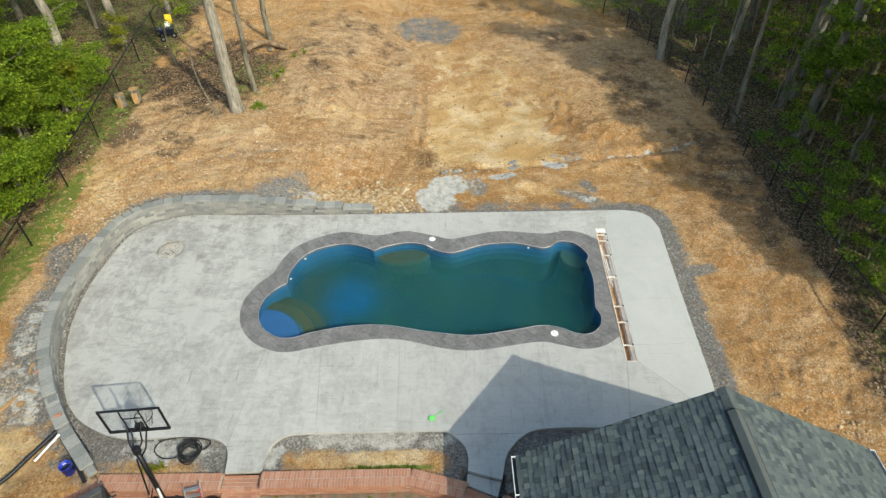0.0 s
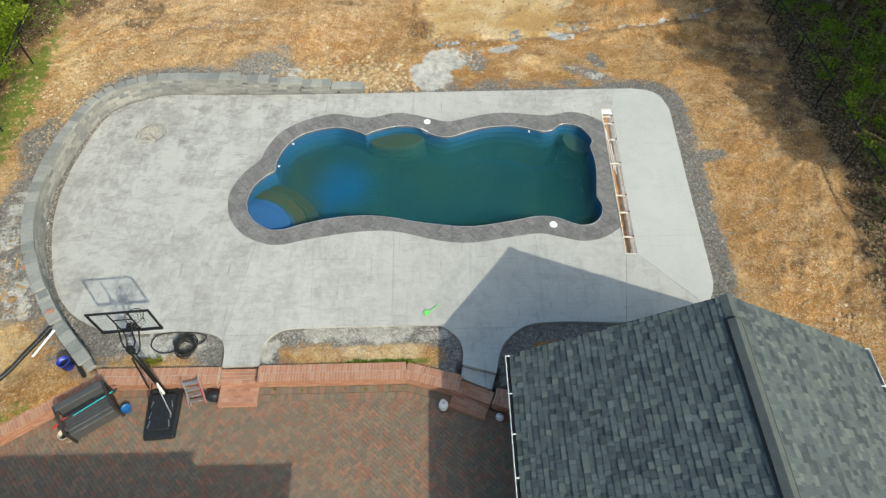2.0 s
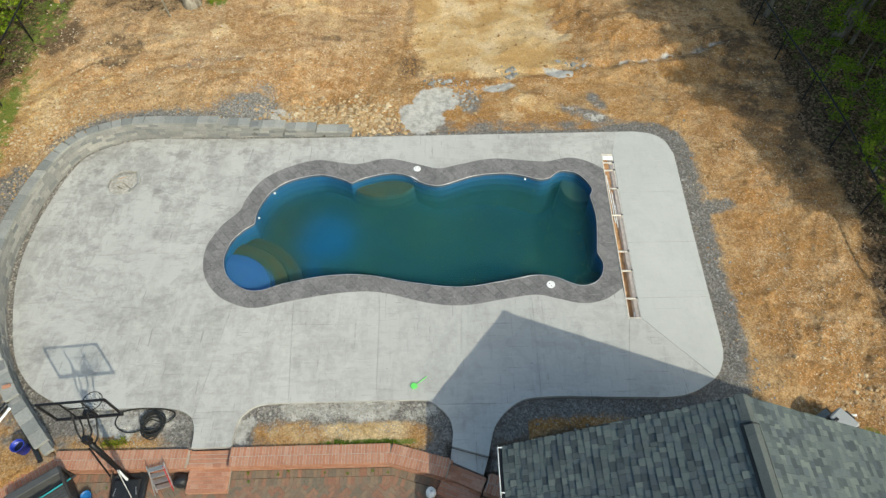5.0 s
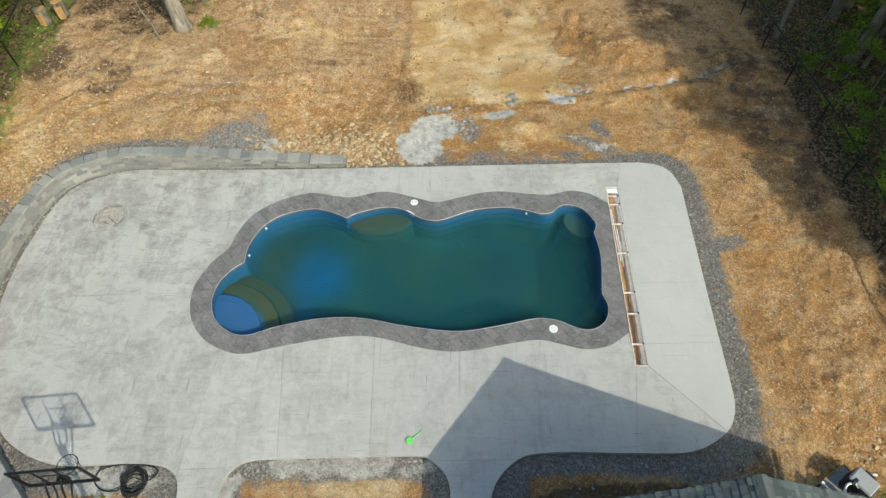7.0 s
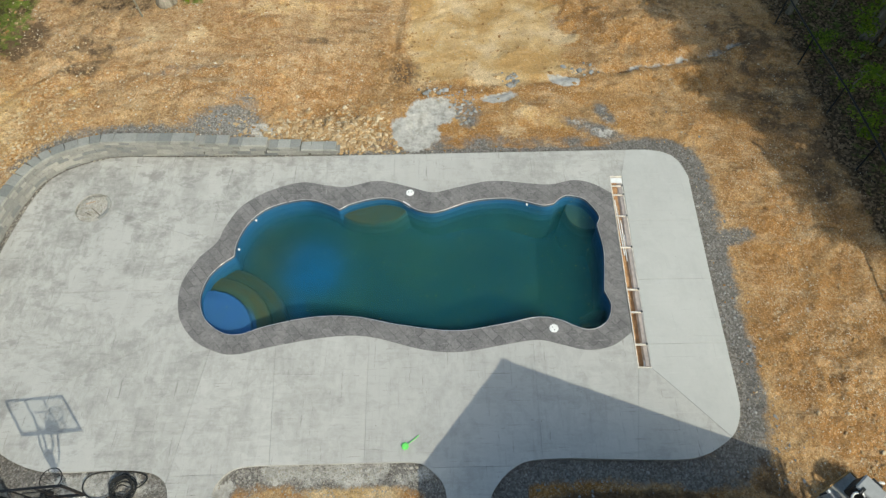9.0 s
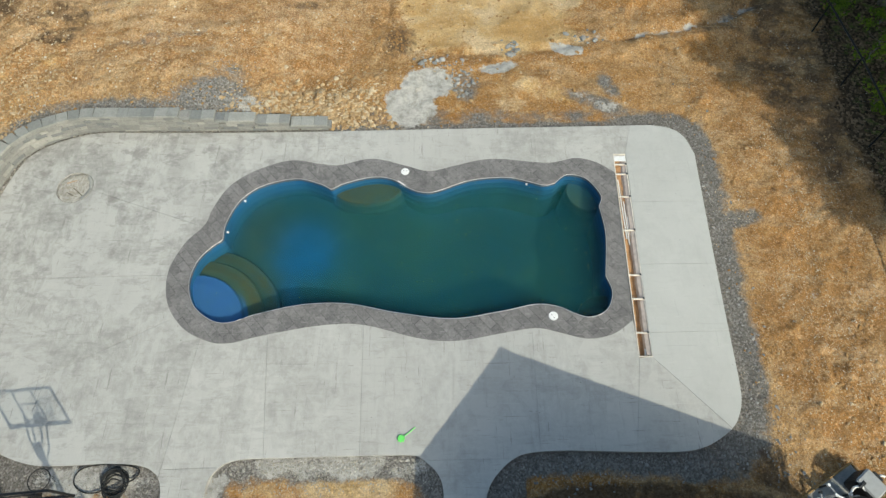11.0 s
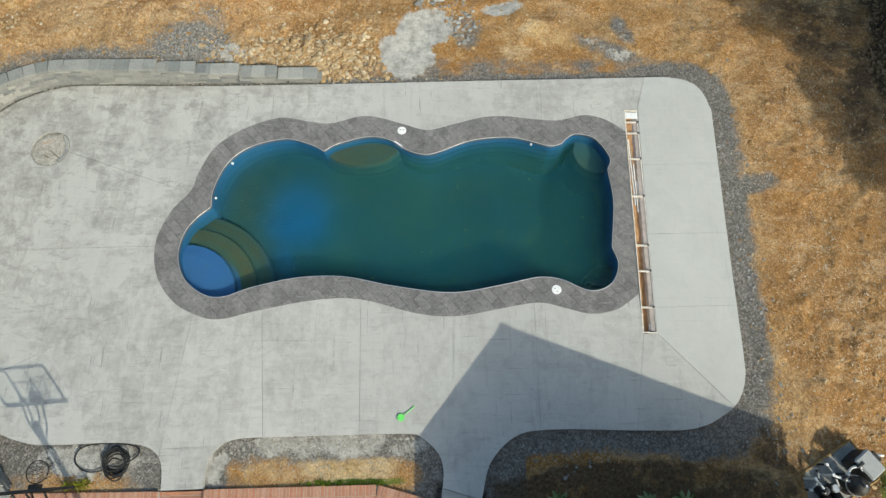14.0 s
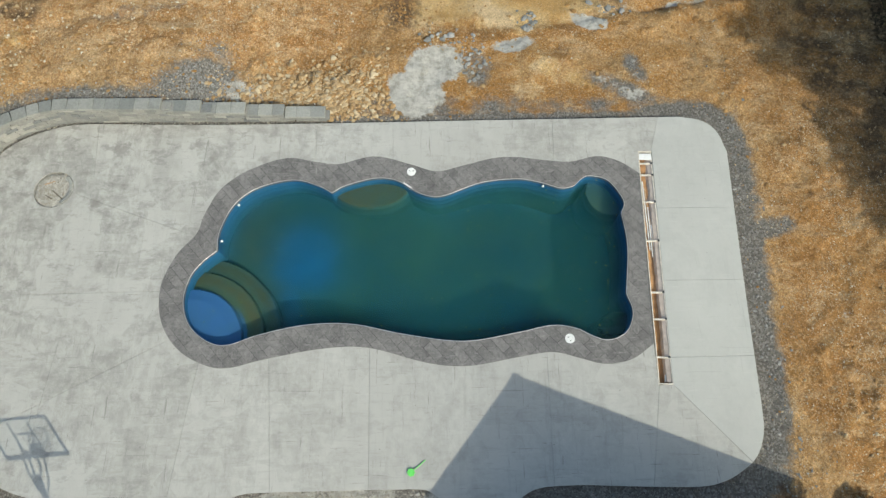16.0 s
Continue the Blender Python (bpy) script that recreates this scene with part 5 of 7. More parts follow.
c45 = math.cos(math.pi / 4)
BORDER_A = np.array([(-9.15, -10.15), (-0.55, -10.13), (0.75, -10.53), (2.6, -11.25)])
FIELD = np.array([(-9.1, -10.45), (-0.6, -10.43), (0.65, -10.8), (2.6, -11.45), (2.6, -15.6), (-12.9, -15.6), (-12.9, -12.4)])
for i in range(-190, 190):
    for j in range(-190, 190):
        k = (i - j) % 4
        if k not in (0, 3):
            continue
        u, w = ((i + 1, j + 0.5) if k == 0 else (i + 0.5, j + 1))
        x, y = -5 + (u - w) * PW * c45, -12 + (u + w) * PW * c45
        if not (-13 < x < 2.7 and -15.6 < y < -10.4):
            continue
        if not inside(FIELD, np.array([x]), np.array([y]))[0]:
            continue
        z = PATIO_Z - 0.025 + random.uniform(-0.003, 0.003)
        lay(pose(x, y, z, random.uniform(-0.8, 0.8), 0, (45 if k == 0 else 135) + random.uniform(-0.8, 0.8)), -3.6 < x < -0.4 and -12.6 < y)
for (x1, y1), (x2, y2) in zip(BORDER_A, BORDER_A[1:]):
    l, head = math.hypot(x2 - x1, y2 - y1), math.degrees(math.atan2(y2 - y1, x2 - x1))
    base = pose(x1, y1, 0, 0, 0, head)
    for i in range(int(l / PW)):
        for s in (-0.1, -0.305):
            m = base @ pose((i + 0.5) * PW, s, PATIO_Z - 0.019 + random.uniform(-0.002, 0.002), 0, 0, 90 + random.uniform(-1, 1))
            lay(m, False)
BORDER_B = pose(-9.15, -10.15, 0, 0, 0, math.degrees(math.atan2(-2.2, -3.6)))
for i in range(44):
    for s in (0.1, 0.305):
        lay(BORDER_B @ pose((i + 0.5) * PW, s, PATIO_Z - 0.019, 0, 0, 90), False)
rest = soup("paver_field", np.vstack(rest_v), rest_f, M_PAVER_REST, patio, "herringbone brick pavers")
rest["kind"] = "stuff"


# ---- pool house ----
RIDGE_X, RIDGE_Z, EAVE_Z, EAVE_L, EAVE_R, GABLE_Y, BACK_Y = 6.52, 4.65, 1.93, 2.12, 10.93, -10.4, -19.5
house = thing("house", Matrix(), "single-storey house wing with a grey-green shingled gable roof", "house")
bm = bmesh.new()
wl, wr, wf, wz = EAVE_L + 0.45, EAVE_R - 0.4, GABLE_Y - 0.35, EAVE_Z + 0.15
front = [(wl, PATIO_Z - 0.1), (wr, PATIO_Z - 0.1), (wr, wz), (RIDGE_X, RIDGE_Z - 0.25), (wl, wz)]
fa = [bm.verts.new((x, wf, z)) for x, z in front]
fb = [bm.verts.new((x, BACK_Y + 0.3, z)) for x, z in front]
bm.faces.new(fa)
bm.faces.new(fb[::-1])
for i in range(5):
    bm.faces.new((fa[i], fb[i], fb[(i + 1) % 5], fa[(i + 1) % 5]))
bmesh.ops.recalc_face_normals(bm, faces=bm.faces[:])
part("wall", bm, M_SIDING, house, "grey siding walls under the eaves")
roof_len = GABLE_Y - BACK_Y


def slope_frame(side):
    """Pose of a roof slope: x runs up the slope from the eave, y along the eave, z out of the roof."""
    ex = EAVE_L if side < 0 else EAVE_R
    up = Vector((RIDGE_X - ex, 0, RIDGE_Z - EAVE_Z))
    l = up.length
    up.normalize()
    ahead = Vector((0, -1, 0)) if side < 0 else Vector((0, 1, 0))
    out = up.cross(ahead)
    if out.z < 0:
        ahead, out = -ahead, -out
    m = Matrix((up, ahead, out)).transposed().to_4x4()
    y0 = GABLE_Y if ahead.y < 0 else BACK_Y
    m.translation = (ex, y0, EAVE_Z)
    return m, l, ahead.y


EXPO = 0.15
for side in (-1, 1):
    m, l, way = slope_frame(side)
    bm = bmesh.new()
    box(bm, (l / 2, roof_len / 2, -0.03), (l, roof_len, 0.06), m)
    part("roof_deck", bm, M_FELT, house, "dark roof deck with black edges")
    sv, sf, made = [], [], 0
    for row in range(int(l / EXPO) + 1):
        y = -random.uniform(0, 0.2)
        while y < roof_len:
            w = random.choice((0.1, 0.13, 0.15, 0.17, 0.2))
            y0, y1 = max(y, -0.02), min(y + w, roof_len + 0.02)
            near_y = y0 if way < 0 else roof_len - y1
            thick = random.choice((0.008, 0.016, 0.025))
            x0, x1 = row * EXPO - 0.02, min(row * EXPO + EXPO + 0.03, l)
            if y1 - y0 > 0.02 and x1 > x0 and near_y < 9.3:
                q = [Vector((x, yy, z)) for x, yy, z in ((x0, y0 + 0.002, thick + 0.006), (x1, y0 + 0.002, 0.004), (x1, y1 - 0.002, 0.004), (x0, y1 - 0.002, thick + 0.006),
                                                       (x0, y0 + 0.002, 0.0), (x0, y1 - 0.002, 0.0), (x1, y0 + 0.002, 0.0), (x1, y1 - 0.002, 0.0))]
                faces = [(0, 1, 2, 3), (4, 0, 3, 5), (4, 6, 1, 0), (5, 3, 2, 7)]
                if side < 0 and near_y < 3.0 and made < 300 and 3 < row < 26:
                    bm = bmesh.new()
                    vs = [bm.verts.new(p) for p in q]
                    for g in faces:
                        bm.faces.new([vs[i] for i in g])
                    bmesh.ops.recalc_face_normals(bm, faces=bm.faces[:])
                    ob = part("shingle", bm, M_SHINGLE, house)
                    ob.matrix_local = m
                    made += 1
                else:
                    o = len(sv)
                    sv.extend([tuple(m @ p) for p in q])
                    sf.extend([[o + i for i in g] for g in faces])
            y += w
    ob = soup("shingle_field", sv, sf, M_SHINGLE_REST, house, "grey-green laminated shingles in courses")
    ob["kind"] = "stuff"
    ex = EAVE_L if side < 0 else EAVE_R
    mid_y = (GABLE_Y + BACK_Y) / 2
    for nm, c_, s_, m_, lab in (("gutter", (ex + side * 0.115, mid_y, EAVE_Z - 0.05), (0.016, roof_len, 0.11), M_WHITE, "white metal gutter along the eave"),
                                ("gutter_inside", (ex + side * 0.05, mid_y, EAVE_Z - 0.085), (0.1, roof_len - 0.02, 0.03), M_BLACK, "dark inside of the gutter")):
        bm = bmesh.new()
        box(bm, c_, s_, None, 0.004)
        part(nm, bm, m_, house, lab)
    for i in range(9):
        bm = bmesh.new()
        box(bm, (ex + side * 0.05, GABLE_Y - 0.02 - i * 0.98, EAVE_Z + 0.0), (0.12, 0.025, 0.012), None, 0.002)
        part("gutter_strap", bm, M_WHITE, house)
    bm = bmesh.new()
    box(bm, (l / 2, -0.012 if way < 0 else roof_len + 0.012, -0.06), (l, 0.03, 0.14), m)
    part("rake_board", bm, M_STEEL_BLACK, house, "dark rake edge")
# ridge caps over a low vent
M_RIDGE = pieces_material("grey_ridge_shingle", [(0.088, 0.098, 0.094), (0.102, 0.112, 0.105), (0.094, 0.105, 0.10)], 0.92, grain=40, dirt=0.5)
bm = bmesh.new()
for s in (-1, 1):
    pitch = math.degrees(math.atan2(RIDGE_Z - EAVE_Z, RIDGE_X - EAVE_L))
    box(bm, (s * 0.105, 0, 0), (0.21, roof_len - 0.5, 0.035), pose(RIDGE_X, (GABLE_Y + BACK_Y) / 2 - 0.25, RIDGE_Z + 0.03, 0, s * pitch, 0))
part("ridge_vent", bm, M_FELT, house, "dark ridge vent")
for i in range(46):
    bm = bmesh.new()
    y = GABLE_Y - 0.1 - i * 0.2
    lift = 0.045 if i > 2 else 0.0
    for s in (-1, 1):
        box(bm, (s * 0.08, 0, 0), (0.17, 0.3, 0.012), pose(RIDGE_X, y, RIDGE_Z + 0.025 + lift, 1.6, s * pitch, 0), 0.003)
    part("ridge_cap", bm, M_RIDGE, house)

# ---- house behind, whose shade lies on the patio ----
main = thing("house", Matrix(), "tall house block beside the patio with plain walls and eaves", "house")
bm = bmesh.new()
box(bm, (-9.0, -22.5, 2.2), (14.2, 9.6, 5.6))
box(bm, (-0.5, -22.7, 2.2), (2.4, 9.2, 5.6))
part("wall", bm, M_SIDING, main, "grey siding walls")
for cx_, w_, yf in ((-9.33, 15.34, -17.26), (-0.33, 2.66, -17.62)):
    bm = bmesh.new()
    # ridge raised so that the unseen roof blocks more sky above the patio
    pts = [(yf, 5.0), (yf - 5.2, 9.6), (yf - 10.4, 5.0)]
    a = [bm.verts.new((cx_ - w_ / 2, y, z)) for y, z in pts]
    b = [bm.verts.new((cx_ + w_ / 2, y, z)) for y, z in pts]
    bm.faces.new(a)
    bm.faces.new(b[::-1])
    for i in range(3):
        bm.faces.new((a[i], b[i], b[(i + 1) % 3], a[(i + 1) % 3]))
    bmesh.ops.recalc_face_normals(bm, faces=bm.faces[:])
    part("roof", bm, M_SHINGLE, main, "dark gable roof")


# ---- fences ----
def gz(x, y):
    return float(ground_height(np.array([x]), np.array([y]))[0])


def fence(points, label, height=1.25):
    f_ = thing("fence", Matrix(), label, "fence", "fences")
    tops = []
    for x, y in points:
        z = gz(x, y)
        bm = bmesh.new()
        rod(bm, (x, y, z - 0.1), (x, y, z + height), 0.032, None, 10)
        p_ = part("post", bm, M_STEEL_BLACK, f_)
        bm = bmesh.new()
        bmesh.ops.create_uvsphere(bm, u_segments=8, v_segments=5, radius=0.04, matrix=pose(x, y, z + height + 0.01))
        part("post_cap", bm, M_STEEL_BLACK, p_)
        tops.append(Vector((x, y, z)))
    for a, b in zip(tops, tops[1:]):
        bm = bmesh.new()
        rod(bm, a + Vector((0, 0, height - 0.02)), b + Vector((0, 0, height - 0.02)), 0.032, None, 8)
        part("rail", bm, M_STEEL_BLACK, f_)
        bm = bmesh.new()
        d = b - a
        n = int(d.length / 0.14)
        for i in range(n):
            for s in (1, -1):
                u0, u1 = i / n, i / n + s * (height - 0.1) / d.length
                z0, z1 = 0.06, height - 0.04
                if not 0 <= u1 <= 1:
                    cl = min(max(u1, 0), 1)
                    z1 = z0 + (z1 - z0) * (cl - u0) / (u1 - u0)
                    u1 = cl
                if abs(u1 - u0) > 0.01:
                    rod(bm, a + d * u0 + Vector((0, 0, z0)), a + d * u1 + Vector((0, 0, z1)), 0.0025, None, 3)
        part("chain_link", bm, M_STEEL_BLACK, f_, "black chain-link mesh")
    return f_


fence([(-14.6, -7.6), (-14.9, -4.2), (-15.16, -0.7), (-15.36, 2.95), (-15.55, 6.7), (-16.1, 10.9), (-16.4, 14.6), (-16.6, 18.2), (-16.8, 22)],
      "black chain-link fence between cleared ground and green woods")
fence([(15.1, -8.0), (14.92, -4.92), (14.8, -2.2), (14.84, 0.74), (14.8, 3.37), (14.76, 6.14), (14.65, 8.6), (14.45, 11.0), (14.2, 13.4), (13.9, 15.8), (13.4, 18.4), (12.7, 21.0), (11.7, 23.6), (10.4, 26.2)],
      "black chain-link fence along shaded leaf-littered woods")


# ---- trees ----
def leaves(centres, spread, per, size, flat=0.5, seed=1):
    """Many small folded leaves scattered in clumps, as vertices and quads."""
    r = np.random.RandomState(seed)
    c = np.repeat(np.asarray(centres, float), per, 0)
    n = len(c)
    d = r.normal(size=(n, 3))
    d /= np.linalg.norm(d, axis=1)[:, None]
    p = c + d * (r.rand(n, 1) ** 0.6) * np.asarray(spread) 
    yaw, tip = r.rand(n) * 2 * np.pi, r.normal(0, flat, n)
    u = np.stack([np.cos(yaw) * np.cos(tip), np.sin(yaw) * np.cos(tip), np.sin(tip)], 1)
    w = np.cross(u, np.stack([r.normal(0, flat, n), r.normal(0, flat, n), np.ones(n)], 1))
    w /= np.linalg.norm(w, axis=1)[:, None] + 1e-9
    s = size * (0.6 + 0.8 * r.rand(n, 1))
    drop = np.array([0, 0, -0.12])
    v = np.stack([p - u * s * 0.5, p + w * s * 0.3 + drop * s, p + u * s * 0.55 + drop * s * 2, p - w * s * 0.3 + drop * s], 1)
    return v.reshape(-1, 3), np.arange(4 * n).reshape(-1, 4)


def tree(x, y, height, radius, crown_low, crown_r, clumps, per, leaf, seed, leafmat, bark, label, lean=(0, 0), clump_r=0.9, group="woodland trees", base=None, flat=0.3):
    r = random.Random(seed)
    z = gz(x, y) if base is None else base
    t = thing("tree", pose(x, y, z), label, "tree", group)
    pts, rad = [], []
    for i in range(10):
        q = i / 9
        pts.append((lean[0] * q * height + r.uniform(-0.1, 0.1) * (i > 0), lean[1] * q * height + r.uniform(-0.1, 0.1) * (i > 0), q * height - 0.15 * (i == 0)))
        rad.append(radius * ((1 - 0.78 * q) + 0.55 * max(0, 1 - q * 12)))
    bm = bmesh.new()
    sweep(bm, [Vector(pts[0]), Vector(pts[0]).lerp(Vector(pts[1]), 0.18)] + [Vector(p) for p in pts[1:]], [rad[0], radius * 1.05] + rad[1:], 12)
    part("trunk", bm, bark, t, "", True)
    centres = []
    n_limb = 5 + int(height / 3)
    for i in range(n_limb):
        q = max(crown_low / height, 0.12) + (1 - crown_low / height) * (i + r.random()) / n_limb * 0.85
        a = Vector(pts[min(9, int(q * 9))])
        ang = r.random() * 6.283
        reach = crown_r * (0.6 + 0.5 * r.random()) * (1.15 - 0.6 * q)
        b = a + Vector((math.cos(ang) * reach, math.sin(ang) * reach, reach * r.uniform(0.15, 0.6)))
        mid = a.lerp(b, 0.5) + Vector((0, 0, -0.1 * reach))
        bm = bmesh.new()
        sweep(bm, [a, mid, b], [radius * 0.32 * (1.2 - q), radius * 0.2 * (1.2 - q), 0.012], 6)
        part("limb", bm, bark, t, "", True)
        for _ in range(max(1, clumps // n_limb)):
            k = r.uniform(0.35, 1.1)
            centres.append(a.lerp(b, k) + Vector((r.gauss(0, 0.3), r.gauss(0, 0.3), r.gauss(0.1, 0.3))) * crown_r * 0.35)
    v_, f_ = leaves(centres, (clump_r, clump_r, clump_r * flat), per, leaf, 0.45, seed)
    soup("crown", v_, f_, leafmat, t, "")
    return t


LB, LY, LD = M_LEAF_BRIGHT, M_LEAF_YELLOW, M_LEAF_DEEP
# standing in the clearing
tree(-9.6, 9.0, 17, 0.31, 9.5, 3.6, 26, 70, 0.13, 41, LY, M_BARK_PALE, "tall grey-barked tree standing on the cleared bank", (-0.012, 0.0), group="clearing trees")
tree(-9.13, 10.9, 14, 0.14, 9, 2.2, 14, 50, 0.13, 42, LY, M_BARK, "slender straight tree beside a larger trunk", (-0.02, 0.0), group="clearing trees")
tree(-9.6, 17.4, 15, 0.17, 9, 2.4, 14, 50, 0.13, 43, LY, M_BARK, "slender tree behind the fallen log", (-0.01, 0.0), group="clearing trees")
tree(-10.3, 8.1, 5.2, 0.035, 1.8, 1.3, 12, 26, 0.09, 44, LY, M_BARK, "thin leaning sapling with sparse yellow leaves", (-0.35, 0.42), 0.45, group="clearing trees")
tree(-14.2, 14.2, 7.5, 0.07, 2.4, 2.2, 30, 30, 0.10, 45, LY, M_BARK, "young tree with sparse yellow-green spring leaves", (0.02, 0.0), 0.7, group="clearing trees")
tree(-12.6, 16.8, 7.0, 0.06, 3.0, 2.0, 24, 26, 0.10, 46, LY, M_BARK, "young tree with sparse yellow-green spring leaves", (0.05, 0.0), 0.7, group="clearing trees")
# left woods: dense, sunlit
for x, y, h, lo, cr, n, seed, mat_ in (
        (-18.6, 1.8, 6.5, 0.8, 2.9, 70, 51, LB), (-19.0, 6.0, 8.5, 1.2, 3.1, 80, 52, LB), (-18.7, 9.0, 3.4, 0.6, 1.6, 50, 53, LB), (-22.6, 12.4, 9.5, 1.5, 3.0, 80, 54, LB),
        (-22.4, 4.2, 11.0, 2.0, 3.6, 80, 55, LB), (-24.0, 9.0, 12.0, 2.0, 3.8, 80, 56, LD), (-18.0, -2.4, 5.5, 0.6, 2.6, 60, 57, LB), (-20.5, -0.8, 8.0, 1.0, 3.2, 70, 58, LB),
        (-19.6, 3.8, 7.0, 0.6, 3.2, 80, 63, LB), (-18.9, 0.2, 6.0, 0.5, 3.0, 76, 64, LB), (-18.6, -4.6, 5.0, 0.5, 2.6, 50, 65, LB), (-19.9, 7.4, 6.0, 0.8, 2.2, 70, 66, LB),
        (-18.4, 4.8, 5.2, 0.6, 2.6, 80, 67, LB), (-18.8, 8.0, 3.6, 0.6, 1.7, 60, 68, LB), (-18.6, 10.2, 3.2, 0.5, 1.7, 50, 69, LB), (-18.0, 2.9, 4.6, 0.5, 2.3, 70, 70, LB), (-21.4, 9.2, 8.5, 1.0, 3.0, 80, 76, LB), (-20.6, 6.8, 9.0, 1.0, 3.2, 80, 77, LB),
        (-22.0, 16.6, 9.0, 1.6, 3.0, 60, 59, LB), (-24.5, 15.0, 13.0, 3.0, 3.8, 70, 60, LD), (-21.0, 19.5, 11.0, 3.0, 3.2, 56, 61, LY), (-26.5, 21.0, 14.0, 3.0, 4.0, 60, 62, LD)):
    tree(x + (0.7 if x > -21 else 0.3), y, h, 0.1 + h * 0.008, lo, cr, int(n * 1.05), 250, 0.1, seed, mat_, M_BARK, "leafy bright green woodland tree beyond the fence", (0, 0), 0.8, flat=0.16)
for x, y, rr, seed, ln in ((-18.3, 11.3, 0.26, 71, (-0.03, 0)), (-18.26, 17.0, 0.24, 72, (-0.05, 0.02)), (-16.9, 21.5, 0.16, 73, (0, 0)), (-13.2, 23.6, 0.2, 74, (0, 0)), (-22, 24, 0.25, 75, (0, 0))):
    tree(x, y, 18, rr, 10, 3.4, 22, 60, 0.14, seed, LY, M_BARK_PALE, "tall pale-barked tree with bare lower trunk", ln)
# right woods: tall trunks, crowns that shade the floor, shrubs below
tall = [(13.65, 16.5, 0.22), (15.45, 9.3, 0.12), (17.9, 7.4, 0.24), (18.4, 10.6, 0.22), (19.3, 11.4, 0.2), (19.6, 5.4, 0.14), (21.8, 9.8, 0.22), (16.6, 14.6, 0.09), (18.0, 17.0, 0.18),
        (22.5, 15.5, 0.25), (20.5, 20.5, 0.24), (25.0, 12.0, 0.25), (26.5, 19.0, 0.26), (16.5, 21.5, 0.17), (15.0, 26.0, 0.2), (24.0, 25.5, 0.26), (23.0, 3.5, 0.24), (17.0, 12.4, 0.1),
        (27.0, 1.0, 0.24), (28.0, 6.0, 0.25), (29.0, 12.0, 0.25), (30.0, 20.0, 0.26)]
for i, (x, y, rr) in enumerate(tall):
    r = random.Random(900 + i)
    h = 13 + rr * 14 + r.uniform(-1, 1.5)
    tree(x, y, h, rr, h * 0.5, 2.6 + 2 * rr, 15, 150, 0.2, 300 + i, LB if i % 3 else LY, M_BARK if i % 4 else M_BARK_PALE, "tall straight woodland tree with bare lower trunk and light crown", (r.uniform(-0.03, 0.05), r.uniform(-0.02, 0.03)), 0.85)
# fuller trees whose shade lies on the fence line and the clay
for i, (x, y, h, lo, cr) in enumerate(((20.5, -5.4, 9.0, 4.0, 2.2), (23.0, -3.2, 12.5, 5.5, 2.6), (20.2, -1.0, 11.0, 4.5, 2.8), (22.6, 0.8, 14.5, 6.0, 3.1), (20.8, 3.4, 12.0, 5.0, 2.6), (24.6, -1.6, 16.5, 8.0, 3.2),
                                       (25.4, 5.2, 16.0, 7.0, 3.0), (19.8, -2.6, 8.5, 3.6, 2.0), (19.6, -7.0, 9.5, 5.2, 1.7), (21.6, -6.6, 12.5, 7.5, 2.2), (24.2, -6.4, 17.0, 11.0, 2.8), (22.0, -3.6, 15.0, 10.0, 2.2), (21.8, 1.5, 16.0, 11.5, 2.3), (24.8, -0.8, 20.0, 14.5, 2.6), (22.8, 4.0, 17.5, 12.5, 2.3))):
    tree(x, y, h, 0.1 + 0.009 * h, lo, cr, 34, 190, 0.2, 340 + i, LB if i % 2 else LD, M_BARK, "full-crowned woodland tree behind the fence", (0, 0), 0.72)
for i, (x, y, h, lo, cr) in enumerate(((18.6, 1.4, 8.0, 3.2, 2.2), (18.3, -1.3, 6.6, 2.8, 1.8), (18.4, 4.2, 7.2, 3.2, 2.0), (18.2, 7.0, 7.0, 3.4, 2.0), (17.5, -3.3, 4.8, 1.8, 1.3))):
    tree(x, y, h, 0.1, lo, cr, 30, 180, 0.14, 360 + i, LB if i % 2 else LD, M_BARK, "small leafy tree just behind the fence", (0, 0), 0.6)
full = [o for o in scene.objects if o.get("label", "").startswith("full-crowned")]
# copies further out, added to block sky light over the fence line
for i, (x, y, k) in enumerate(((26.5, -5.5, 1.0), (29.0, -2.0, 1.05), (27.5, 3.5, 1.0), (30.0, 6.0, 1.1), (31.0, -6.5, 1.1))):
    copy_thing(full[(3, 5, 6)[i % 3]], pose(x, y, gz(x, y), 0, 0, 67 * i) @ Matrix.Scale(k, 4))
# thin young trees with flat sprays of leaves
r = random.Random(77)
for i, (x, y) in enumerate(((17.2, 9.4), (18.9, 13.0), (20.4, 8.8), (16.2, 16.2), (20.8, 15.2), (22.6, 11.6), (23.6, 7.2), (17.6, 5.2), (19.6, 18.4), (24.6, 14.6), (15.2, 19.4), (21.9, 5.6), (17.9, 22.4), (13.6, 21.4), (23.2, 19.8), (19.2, 3.2), (26.4, 10.2))):
    h = r.uniform(4.0, 6.5)
    tree(x, y, h, 0.045, 1.3, 2.3, 26, 46, 0.115, 380 + i, (LB, LY, LB, LD)[i % 4], M_BARK, "thin young tree with flat sprays of green leaves", (r.uniform(-0.06, 0.06), r.uniform(-0.06, 0.06)), 0.55)
